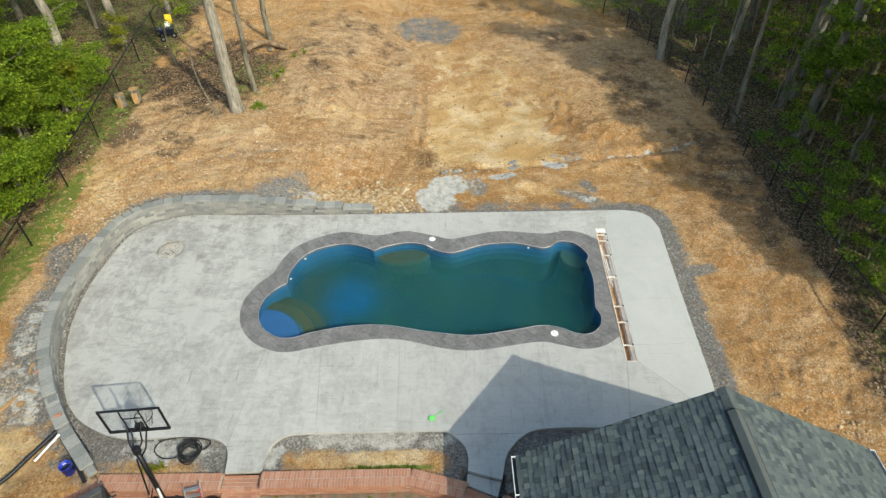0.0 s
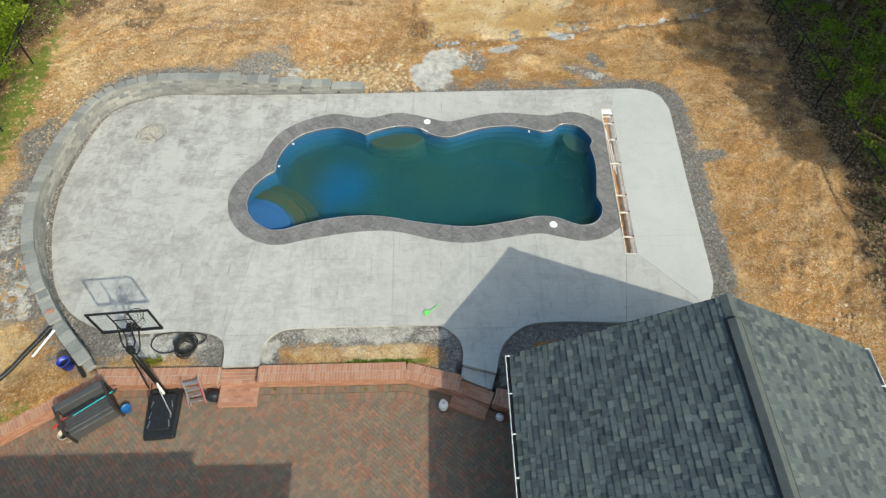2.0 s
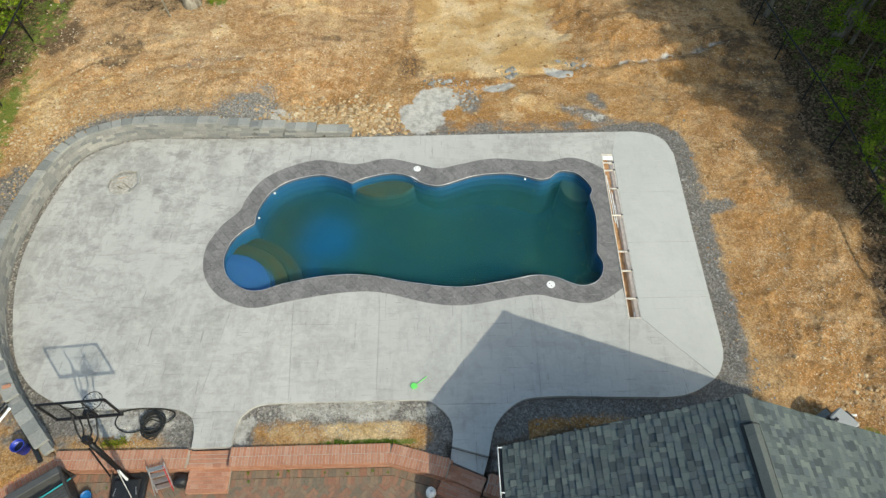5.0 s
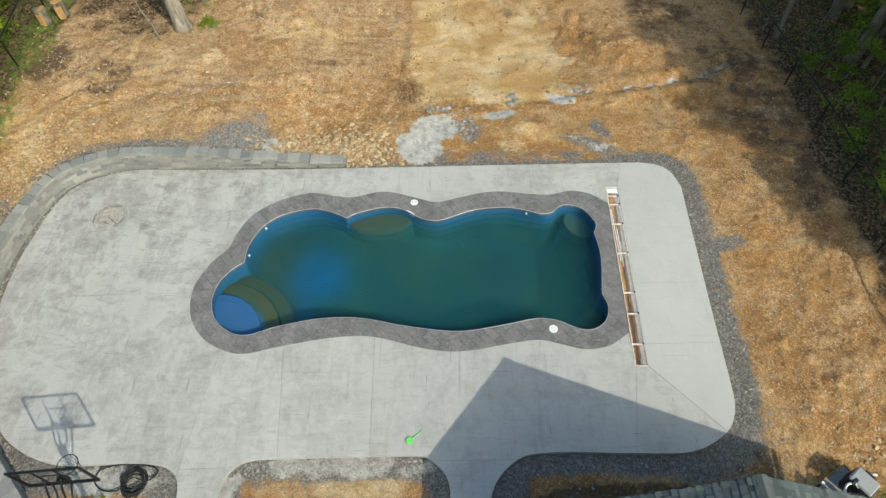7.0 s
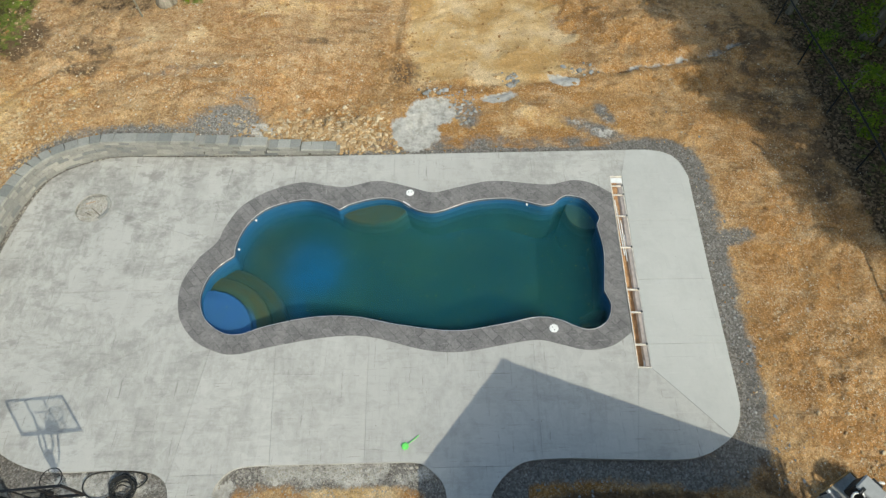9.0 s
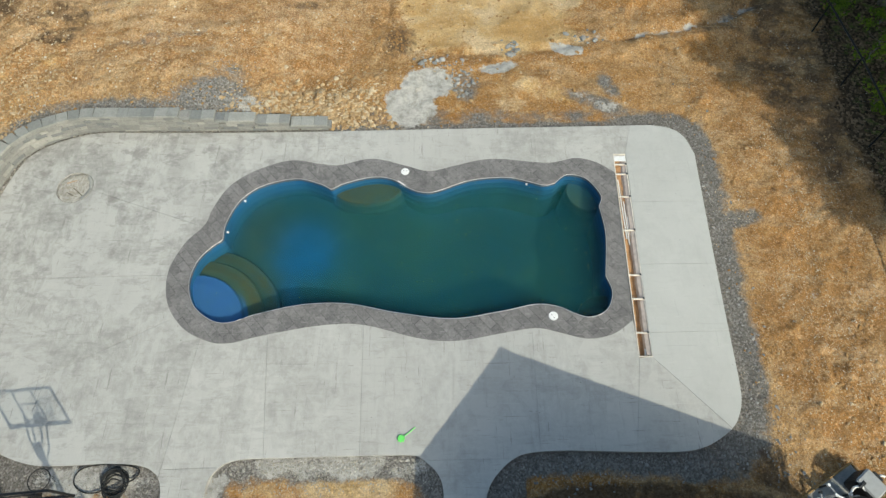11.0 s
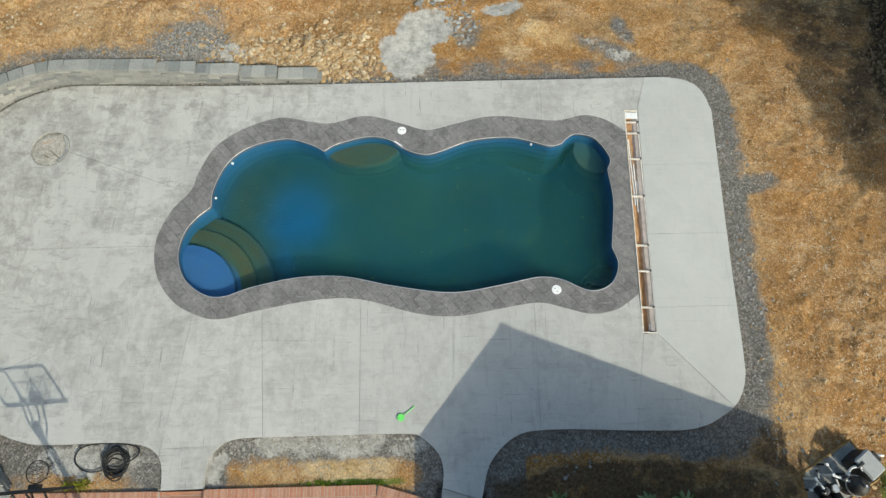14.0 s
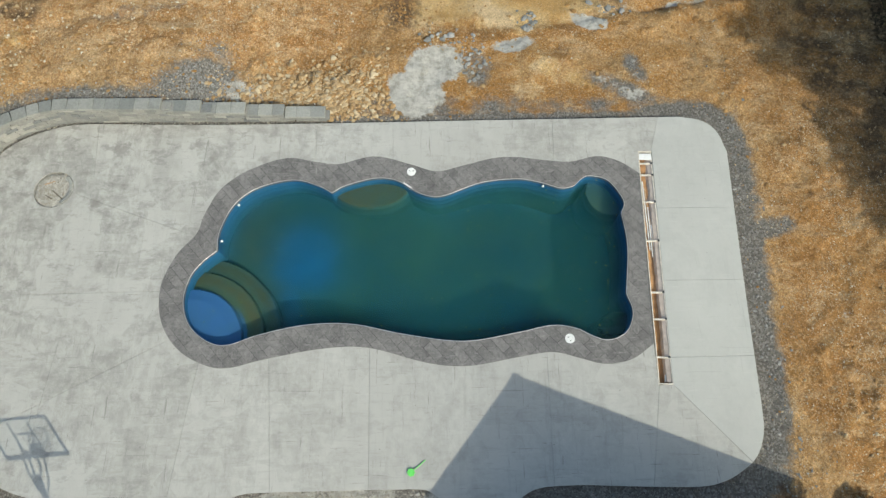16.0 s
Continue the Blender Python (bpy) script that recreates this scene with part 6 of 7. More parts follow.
for i, (x, y, h, n) in enumerate(((16.7, 1.0, 3.0, 34), (16.6, -1.4, 3.6, 44), (16.4, -4.0, 3.0, 40), (16.9, 3.6, 2.6, 26), (15.9, -2.6, 2.2, 30), (16.0, -0.4, 2.0, 26), (15.9, -5.4, 1.6, 18), (17.2, 6.4, 2.4, 22), (18.6, 8.8, 3.4, 30), (16.2, 4.6, 1.4, 9), (17.6, 12.4, 2.6, 20), (19.0, 14.6, 3.6, 30), (20.6, 7.4, 3.8, 34), (18.8, 2.8, 3.0, 22), (21.6, 12.4, 4.2, 34),
                                  (16.0, 17.8, 2.4, 16), (22.2, 5.4, 4.5, 34), (17.6, 19.6, 3.2, 24), (24.4, 8.6, 5.0, 36), (23.8, 17.5, 5.0, 34), (15.4, 6.9, 0.9, 7), (15.6, 2.4, 0.9, 6), (13.6, 22.4, 2.0, 14), (20.4, 24.5, 4.0, 26), (27.5, 14.5, 6.0, 36), (16.8, -7.0, 2.6, 22))):
    s_ = tree(x, y, h, 0.03 + h * 0.008, 0.25 * h, 0.5 + 0.42 * h, max(5, int(n * 0.6)), 80, 0.11, 500 + i, LB if i % 4 else LD, M_BARK, "leafy green understorey shrub on shaded leaf litter", (0, 0), 0.42, group="understorey shrubs")
    s_.name, s_["category"] = "shrub", "shrub"
for i, (x, y, h, n) in enumerate(((-17.0, 6.4, 2.6, 30), (-17.4, 9.2, 2.8, 30), (-17.2, 3.4, 2.6, 30), (-18.6, 11.6, 3.0, 30), (-18.2, 7.4, 3.4, 34), (-17.8, 1.0, 3.0, 32), (-16.6, 0.4, 1.6, 14), (-16.3, 4.6, 1.5, 14), (-16.8, 8.2, 1.8, 14), (-16.2, -2.6, 1.4, 12), (-17.4, 12.4, 2.2, 16), (-17.6, 16.0, 2.4, 16), (-15.6, 20.2, 2.2, 14))):
    s_ = tree(x, y, h, 0.03, 0.2 * h, 0.9, n, 80, 0.12, 600 + i, LY if i % 2 else LB, M_BARK, "bright green shrub at the foot of the fence", (0, 0), 0.45, group="fence shrubs")
    s_.name, s_["category"] = "shrub", "shrub"
grove = [o for o in scene.objects if o.name.startswith("tree") and o.get("group") == "woodland trees" and o.location.x > 20]
r = random.Random(31)
# copies beyond the right woods, added for the shade of their crowns
for i in range(26):
    x, y = r.uniform(28, 46), r.uniform(-18, 34)
    copy_thing(grove[i % len(grove)], pose(x, y, gz(x, y), 0, 0, r.uniform(0, 360)))
for i in range(14):
    x, y = r.uniform(19.5, 30), r.uniform(9, 34)
    src = [o for o in scene.objects if o.name.startswith("shrub") and o.location.x > 17][i % 8]
    copy_thing(src, pose(x, y, gz(x, y), 0, 0, r.uniform(0, 360)))
for i in range(20):
    x, y = -r.uniform(24, 40), r.uniform(-10, 34)
    src = [o for o in scene.objects if o.name.startswith("tree") and o.location.x < -19][i % 8]
    copy_thing(src, pose(x, y, gz(x, y), 0, 0, r.uniform(0, 360)))
# far woods on all sides
far_v, far_f, o = [], [], 0
r = np.random.RandomState(5)
spots = [(sx_ * r.uniform(30, 75), r.uniform(-20, 80)) for sx_ in (-1, 1) for _ in range(80)] + [(r.uniform(-30, 30), r.uniform(34, 85)) for _ in range(70)]
# extra tall clusters to the east, added to cut sky light on shaded clay
spots += [(r.uniform(25, 55), r.uniform(8, 48)) for _ in range(90)]
for x, y in spots:
    tall_side = x > 24 and y > 8
    many = 44 if tall_side else 26
    c_ = np.c_[x + r.normal(0, 1.8, many), y + r.normal(0, 1.8, many), r.uniform(5 if tall_side else 1.5, 23 if tall_side else 13, many)]
    a, b = leaves(c_, (1.2, 1.2, 0.8), 22, 0.42, 0.5, r.randint(1 << 30))
    far_v.append(a)
    far_f.append(b + o)
    o += len(a)
tagged(soup("far_woods", np.vstack(far_v), np.vstack(far_f), LD), "distant green woods around the clearing", "woods", kind="stuff")


# ---- loose stone ----
def rubble(name, spots, mat_, label, flat=0.6):
    """Angular stones, each given as place, size, joined into one mesh."""
    phi = (1 + 5**0.5) / 2
    ico = np.array([(-1, phi, 0), (1, phi, 0), (-1, -phi, 0), (1, -phi, 0), (0, -1, phi), (0, 1, phi), (0, -1, -phi), (0, 1, -phi), (phi, 0, -1), (phi, 0, 1), (-phi, 0, -1), (-phi, 0, 1)]) / 1.9
    tri = np.array([(0, 11, 5), (0, 5, 1), (0, 1, 7), (0, 7, 10), (0, 10, 11), (1, 5, 9), (5, 11, 4), (11, 10, 2), (10, 7, 6), (7, 1, 8), (3, 9, 4), (3, 4, 2), (3, 2, 6), (3, 6, 8), (3, 8, 9), (4, 9, 5), (2, 4, 11), (6, 2, 10), (8, 6, 7), (9, 8, 1)])
    r_ = np.random.RandomState(len(spots))
    sp = np.asarray(spots, float)
    n = len(sp)
    jit = ico[None] * (0.65 + 0.7 * r_.rand(n, 12, 1)) * np.stack([0.8 + 0.7 * r_.rand(n), 0.7 + 0.4 * r_.rand(n), np.full(n, flat)], 1)[:, None]
    a = r_.rand(n) * 6.283
    ca, sa = np.cos(a)[:, None], np.sin(a)[:, None]
    q = np.stack([jit[..., 0] * ca - jit[..., 1] * sa, jit[..., 0] * sa + jit[..., 1] * ca, jit[..., 2]], -1) * sp[:, 2, None, None] * 0.5
    z = ground_height(sp[:, 0], sp[:, 1]) + sp[:, 2] * 0.12
    q += np.stack([sp[:, 0], sp[:, 1], z], -1)[:, None]
    f_ = (tri[None] + 12 * np.arange(n)[:, None, None]).reshape(-1, 3)
    return tagged(soup(name, q.reshape(-1, 3), f_, mat_), label, "stones", kind="stuff")


r = np.random.RandomState(77)


def scatter(n, cx_, cy_, sx_, sy_, lo, hi, power=3.0):
    x, y = r.normal(cx_, sx_, n), r.normal(cy_, sy_, n)
    s = lo + (hi - lo) * r.rand(n) ** power
    keep = ~inside(DECK_EDGE, x, y) & (away(DECK_EDGE, x, y) > 0.08) & ~inside(TERRACE, x, y) & ~inside(PATIO, x, y) & ~((x > 2) & (x < 10.6) & (y < -10.4)) & (((x - 0.4) / 1.2) ** 2 + ((y - 3.1) / 1.3) ** 2 > 1)
    return np.stack([x, y, s], 1)[keep]


tan = np.vstack([scatter(4200, -2.7, 2.6, 1.25, 0.55, 0.02, 0.19, 3.4), scatter(1500, -5, 4.5, 3.5, 1.6, 0.02, 0.09), scatter(2600, -13.0, 1.8, 0.9, 2.2, 0.03, 0.12), scatter(3000, -4, 8, 5, 4, 0.02, 0.08, 4),
                 scatter(1200, 11.8, -4, 1.5, 4.5, 0.02, 0.06, 4), scatter(500, 11, 4, 2.5, 5, 0.02, 0.1), scatter(200, 4, 10, 4, 6, 0.02, 0.06), scatter(400, 12.3, -8.5, 1.2, 1.2, 0.02, 0.12), scatter(900, -12.0, -9.0, 0.9, 0.9, 0.015, 0.08, 3.5), scatter(500, -13.6, -7.2, 0.7, 1.2, 0.02, 0.1, 2.5), scatter(30, -12.2, -9.1, 0.8, 0.8, 0.08, 0.24, 2)])
pebbles = np.vstack([scatter(7000, -6, 7, 5, 4, 0.015, 0.085, 4.5), scatter(1500, -13.6, 4.5, 1.2, 3, 0.02, 0.07, 3), scatter(1400, 11.6, -4.5, 1.5, 4.5, 0.018, 0.05, 3), scatter(700, 9, 6, 3, 5, 0.02, 0.06, 3),
                     scatter(500, 4, 11, 3.5, 5, 0.018, 0.045, 3), scatter(9000, 12.0, -3.0, 1.5, 5.0, 0.012, 0.045, 3), scatter(2500, 10.5, 8, 2.4, 4.5, 0.015, 0.06, 3), scatter(3000, -4, 15, 3.5, 5, 0.02, 0.075, 3)])
pebbles = pebbles[fbm(pebbles[:, 0], pebbles[:, 1], 1.4, 31, 3) > 0.5]
rubble("pebbles", pebbles, M_PEBBLE, "pale limestone pebbles strewn over the clay")
clods = np.vstack([scatter(3600, -6, 8, 5, 4.5, 0.03, 0.13, 4), scatter(1500, 11.8, -3, 1.4, 5, 0.015, 0.09, 5), scatter(160, 12.6, -6.2, 0.7, 1.6, 0.03, 0.13, 4), scatter(120, 11.0, 1.0, 0.8, 1.2, 0.03, 0.13, 4), scatter(900, 10, 9, 2.5, 5, 0.04, 0.2, 4), scatter(500, -0.7, 5.8, 0.5, 0.8, 0.03, 0.1, 2)])
rubble("clods", clods, M_CLOD, "brown clods of clay lying on the graded ground", 0.5)
rubble("stone_rubble", tan, M_ROCK, "tan limestone stones strewn over the clay")
grey = np.vstack([scatter(70, 1.9, 3.9, 0.28, 0.4, 0.04, 0.17, 1.6), scatter(26, 0.9, 4.7, 0.5, 0.25, 0.05, 0.24, 1.6), scatter(30, 6.3, 5.7, 0.4, 0.25, 0.04, 0.2), scatter(20, 3.7, 5.4, 0.15, 0.2, 0.08, 0.25, 1.0),
                  scatter(1500, -6.4, 2.85, 0.75, 0.4, 0.015, 0.06), scatter(500, -9.6, 2.4, 1.4, 0.22, 0.015, 0.06), scatter(260, -5.95, 4.05, 0.4, 0.25, 0.015, 0.05), scatter(700, 9.3, -3.5, 0.35, 3.5, 0.015, 0.09, 6), scatter(200, 9.0, -8.2, 0.4, 0.5, 0.015, 0.05), scatter(500, 5.5, -8.95, 2.4, 0.3, 0.015, 0.09, 5), scatter(500, -12.6, -7, 0.6, 1.8, 0.02, 0.08)])
rubble("gravel", grey, M_GREYROCK, "grey crushed stone beside the deck and rock dust")
bed = []
for cx_, cy_, sx_, sy_, n in ((-2, -8.85, 1.7, 0.28, 1500), (-7.5, -9.1, 1.0, 0.35, 700), (-10.2, -0.32, 0.3, 0.3, 1100), (0.6, -9.2, 0.25, 0.4, 150)):
    x, y = r.normal(cx_, sx_, n), r.normal(cy_, sy_, n)
    keep = (inside(TERRACE, x, y) & ~inside(DECK_EDGE, x, y) | inside(fire_hole, x, y)) & (y > -9.62)
    bed.append(np.stack([x, y, 0.014 + 0.032 * r.rand(n) ** 3], 1)[keep])
x, y = r.uniform(-4.3, 0.6, 420), -8.58 - 0.3 * r.rand(420) ** 1.5
keep = ~inside(DECK_EDGE, x, y)
bed.append(np.stack([x, y, 0.02 + 0.06 * r.rand(420) ** 3], 1)[keep])
for q in np.linspace(0.5, wall_len - 0.8, 420):
    x, y, head = at_wall(q)
    nx_, ny_ = math.sin(radians(head)), -math.cos(radians(head))
    o = -r.uniform(0.02, 0.16)
    if not inside(DECK_EDGE, np.array([x + nx_ * o]), np.array([y + ny_ * o]))[0]:
        bed.append(np.array([[x + nx_ * o, y + ny_ * o, 0.02 + 0.06 * r.rand() ** 2]]))
rubble("bed_gravel", np.vstack(bed), M_PALEROCK, "pale grey gravel along the deck edge")


# ---- basketball hoop ----
hoop = thing("basketball_hoop", pose(-7.33, -10.75, PATIO_Z, 0, 0, 4), "portable black basketball hoop with a clear backboard on a patio", "basketball hoop")
bm = bmesh.new()
box(bm, (0, -0.12, 0.07), (0.94, 1.44, 0.14), None, 0.05)
box(bm, (0, -0.1, 0.17), (0.66, 1.05, 0.12), None, 0.045)
for w in bm.verts:
    if w.co.y < -0.2 and w.co.z > 0.05:
        w.co.x *= 0.88
base_p = part("base", bm, M_BLACK, hoop, "black moulded plastic water base")
for x, y, rr in ((0.0, -0.22, 0.13), (-0.05, -0.5, 0.07)):
    bm = bmesh.new()
    bmesh.ops.create_cone(bm, cap_ends=True, segments=20, radius1=rr, radius2=rr * 0.85, depth=0.05, matrix=pose(x, y, 0.24))
    part("filler_cap", bm, M_BLACK, base_p)
for s in (-1, 1):
    for y in (-0.45, -0.2, 0.1):
        bm = bmesh.new()
        box(bm, (0, 0, 0), (0.02, 0.2, 0.02), pose(s * 0.27, y, 0.225, 0, 0, s * 12), 0.004)
        part("base_rib", bm, M_GREYSTEEL, base_p, "pale rib on the base")
for s in (-0.3, 0.3):
    bm = bmesh.new()
    rod(bm, (s - 0.04, 0.56, 0.08), (s + 0.04, 0.56, 0.08), 0.08, None, 16)
    part("wheel", bm, M_RUBBER, hoop)
bm = bmesh.new()
sweep(bm, [(0.02, 0.42, 0.1), (-0.03, 0.57, 1.25), (-0.08, 0.72, 2.42)], [0.07, 0.066, 0.064], 12)
part("pole", bm, M_STEEL_BLACK, hoop, "black square pole", True)
bm = bmesh.new()
rod(bm, (0.05, 0.36, 0.35), (0.04, 0.43, 0.85), 0.034, None, 10)
part("grip_sleeve", bm, M_WHITE, hoop, "white sticker sleeve")
for s in (-1, 1):
    bm = bmesh.new()
    rod(bm, (s * 0.28, -0.2, 0.2), (s * 0.05, 0.42, 0.95), 0.014, None, 8)
    part("brace", bm, M_GREYSTEEL if s > 0 else M_STEEL_BLACK, hoop)
bm = bmesh.new()
rod(bm, (-0.2, 0.36, 0.75), (-0.13, 0.62, 2.1), 0.022, None, 8)
part("lift_strut", bm, M_STEEL_BLACK, hoop, "thin parallel lifting strut")
bm = bmesh.new()
box(bm, (-0.08, 0.72, 2.36), (0.16, 0.16, 0.26), None, 0.02)
part("head_bracket", bm, M_STEEL_BLACK, hoop)
for s in (-0.16, 0.16):
    for z1, z2 in ((2.12, 2.55), (2.42, 2.98)):
        bm = bmesh.new()
        sweep(bm, spline([(s * 0.4 - 0.08, 0.7, z1), (s - 0.08, 0.84, z1 + 0.12), (s - 0.08, 1.0, z2 - 0.2), (s * 1.2 - 0.08, 1.17, z2)], 0.06), 0.022, 8)
        part("lift_arm", bm, M_STEEL_BLACK, hoop, "", True)
BB = pose(-0.08, 1.22, 2.94)
bm = bmesh.new()
box(bm, (0, 0, 0), (1.44, 0.012, 0.9), BB)
part("backboard", bm, M_ACRYLIC, hoop, "clear acrylic backboard")
for c_, s_ in (((0, 0, 0.46), (1.54, 0.05, 0.05)), ((0, 0, -0.45), (1.54, 0.06, 0.07)), ((-0.745, 0, 0), (0.05, 0.05, 0.93)), ((0.745, 0, 0), (0.05, 0.05, 0.93)),
               ((-0.24, -0.02, 0), (0.035, 0.03, 0.92)), ((0.24, -0.02, 0), (0.035, 0.03, 0.92)), ((0, 0.01, 0.08), (0.48, 0.02, 0.04)), ((0, -0.02, -0.32), (0.48, 0.03, 0.04))):
    bm = bmesh.new()
    box(bm, c_, s_, BB, 0.006)
    part("frame_bar", bm, M_STEEL_BLACK, hoop)
bm = bmesh.new()
box(bm, (0, 0.06, -0.36), (0.2, 0.14, 0.2), BB, 0.02)
part("rim_mount", bm, M_STEEL_BLACK, hoop)
bm = bmesh.new()
rim = [(0.229 * math.cos(a), 0.37 + 0.229 * math.sin(a), -0.38) for a in np.linspace(0, 2 * math.pi, 33)]
sweep(bm, [BB @ Vector(p) for p in rim], 0.011, 8)
part("rim", bm, M_STEEL_BLACK, hoop, "black steel rim", True)
bm = bmesh.new()
for i in range(12):
    for s in (1, -1):
        a0, a1, a2 = 2 * math.pi * i / 12, 2 * math.pi * (i + s * 0.5) / 12, 2 * math.pi * (i + s * 1.0) / 12
        p = [(0.225 * math.cos(a0), 0.37 + 0.225 * math.sin(a0), -0.39), (0.17 * math.cos(a1), 0.37 + 0.17 * math.sin(a1), -0.56), (0.13 * math.cos(a2), 0.37 + 0.13 * math.sin(a2), -0.76)]
        sweep(bm, [BB @ Vector(q) for q in p], 0.004, 3)
part("net", bm, M_STEEL_BLACK, hoop, "dark cord net")

# ---- things on the patio ----
bench = thing("storage_bench", pose(-9.22, -10.86, PATIO_Z, 0, 0, 34), "grey resin garden storage bench with dark arms beside the brick wall", "bench")
for nm, c_, s_, m_, b_ in (("body", (0, 0, 0.24), (1.22, 0.62, 0.44), M_RESIN, 0.02), ("seat", (0, -0.08, 0.49), (1.2, 0.5, 0.05), M_RESIN, 0.015),
                           ("backrest", (0, 0.33, 0.5), (1.2, 0.1, 0.5), M_RESIN, 0.02), ("top_rail", (0, 0.34, 0.77), (1.26, 0.2, 0.05), M_RESIN, 0.015), ("front_panel", (0, -0.36, 0.26), (1.2, 0.16, 0.4), M_RESIN, 0.02)):
    bm = bmesh.new()
    box(bm, c_, s_, None, b_)
    ob = part(nm, bm, m_, bench)
for s in (-1, 1):
    bm = bmesh.new()
    sweep(bm, [(s * 0.64, 0.4, 0.0), (s * 0.64, 0.4, 0.76), (s * 0.64, 0.1, 0.74), (s * 0.64, -0.4, 0.64), (s * 0.64, -0.44, 0.0)], 0.045, 8)
    part("armrest", bm, M_RESIN_DARK, bench, "dark brown end frame")
for y in np.linspace(-0.26, 0.1, 5):
    bm = bmesh.new()
    box(bm, (0, y, 0.519), (1.16, 0.012, 0.01))
    part("seat_groove", bm, M_RESIN_DARK, bench)


def pole_thing(name, a, b, rr, mat_, label, cat):
    t = thing(name, pose(*a), label, cat)
    bm = bmesh.new()
    d = Vector(b) - Vector(a)
    rod(bm, (0, 0, 0), d, rr, None, 10)
    part("shaft", bm, mat_, t)
    bm = bmesh.new()
    rod(bm, d * 0.9, d, rr * 1.5, rr * 1.3, 10)
    part("grip", bm, M_BLACK, t, "black grip")
    return t


pole_thing("cleaning_pole", (-9.5, -11.05, PATIO_Z + 0.56), (-8.5, -10.33, PATIO_Z + 0.62), 0.02, M_TEAL, "teal pool cleaning pole lying on the grey bench", "pole")
pole_thing("cleaning_pole", (-9.72, -11.1, PATIO_Z + 0.56), (-9.05, -10.62, PATIO_Z + 0.57), 0.016, M_BLACK, "black cleaning pole lying on the grey bench", "pole")
pole_thing("shovel_handle", (-10.05, -11.3, PATIO_Z + 0.35), (-9.62, -11.02, PATIO_Z + 0.57), 0.03, M_RED, "red plastic tool handle leaning by the bench", "tool")


def pail(name, x, y, z, rr, h, mat_, label, inner):
    t = thing(name, pose(x, y, z), label, "bucket")
    bm = bmesh.new()
    prof = [(rr * 0.82, 0.0), (rr * 0.86, 0.01), (rr, h - 0.03), (rr * 1.06, h - 0.03), (rr * 1.06, h), (rr * 0.96, h), (rr * 0.8, 0.03)]
    seg = 24
    rings = [[bm.verts.new((q * math.cos(2 * math.pi * i / seg), q * math.sin(2 * math.pi * i / seg), zz)) for i in range(seg)] for q, zz in prof]
    for a, b in zip(rings, rings[1:]):
        for i in range(seg):
            bm.faces.new((a[i], a[(i + 1) % seg], b[(i + 1) % seg], b[i]))
    bm.faces.new(rings[0][::-1])
    bm.faces.new(rings[-1])
    part("body", bm, mat_, t, "", True)
    bm = bmesh.new()
    sweep(bm, [(rr * 1.08 * math.cos(a), rr * 1.08 * math.sin(a) * 0.9 - 0.03, h - 0.05 - 0.06 * math.sin(a)) for a in np.linspace(0, math.pi, 14)], 0.005, 6)
    part("handle", bm, M_GREYSTEEL, t, "wire handle")
    if inner:
        bm = bmesh.new()
        bmesh.ops.create_cone(bm, cap_ends=True, segments=20, radius1=rr * 0.85, radius2=rr * 0.85, depth=0.02, matrix=pose(0, 0, h * 0.55))
        part("contents", bm, inner, t)
    return t


pail("bucket", -10.0, -9.68, gz(-10.0, -9.68), 0.16, 0.38, M_BLUE, "blue plastic bucket on dark gravel behind the wall", M_BLACK)
pail("bucket", -9.72, -11.47, PATIO_Z, 0.15, 0.36, M_CREAM, "cream plastic bucket standing by the bench", M_BLACK)
pail("bucket", -8.36, -10.72, PATIO_Z, 0.13, 0.16, M_SKYBLUE, "small light blue pail on the pavers", M_SKYBLUE)
# step ladder
lad = thing("step_ladder", pose(-6.42, -10.56, PATIO_Z, -32, 0, 14) @ Matrix.Scale(0.88, 4), "small aluminium step ladder with red rails leaning on bricks", "ladder")
for s in (-1, 1):
    bm = bmesh.new()
    box(bm, (s * (0.24), 0, 0.46), (0.03, 0.06, 0.96), None, 0.005)
    part("rail", bm, M_ALU, lad)
    bm = bmesh.new()
    rod(bm, (s * 0.26, -0.16, 0.0), (s * 0.2, -0.05, 0.85), 0.014, None, 8)
    part("rear_leg", bm, M_RED if s > 0 else M_ALU, lad)
for z in (0.14, 0.36, 0.58, 0.8):
    bm = bmesh.new()
    for i in range(4):
        box(bm, (0, -0.08 + 0.05 * i, z), (0.46, 0.04, 0.022), None, 0.004)
    part("tread", bm, M_ALU, lad)
bm = bmesh.new()
bmesh.ops.create_icosphere(bm, subdivisions=3, radius=0.2)
for w in bm.verts:
    k = 1 + 0.22 * (noise.noise(w.co * 7))
    w.co = Vector((w.co.x * 1.0 * k, w.co.y * 0.85 * k, max(-0.13, w.co.z * 0.8 * k) + 0.13))
bag = part("sack", bm, M_BLACK, None, "", True)
bag.matrix_world = pose(-6.0, -10.4, PATIO_Z)
tagged(bag, "crumpled black plastic sack against the brick step", "sack")
# gas bottle and ball
gas = thing("gas_cylinder", pose(0.42, -10.82, PATIO_Z) @ Matrix.Scale(0.85, 4), "white steel gas cylinder standing by brick steps", "gas cylinder")
bm = bmesh.new()
prof = [(0.11, 0.0), (0.11, 0.04), (0.15, 0.07), (0.155, 0.12), (0.155, 0.25), (0.14, 0.31), (0.08, 0.345), (0.03, 0.355)]
rings = [[bm.verts.new((q * math.cos(2 * math.pi * i / 24), q * math.sin(2 * math.pi * i / 24), zz)) for i in range(24)] for q, zz in prof]
for a, b in zip(rings, rings[1:]):
    for i in range(24):
        bm.faces.new((a[i], a[(i + 1) % 24], b[(i + 1) % 24], b[i]))
bm.faces.new(rings[-1])
bm.faces.new(rings[0][::-1])
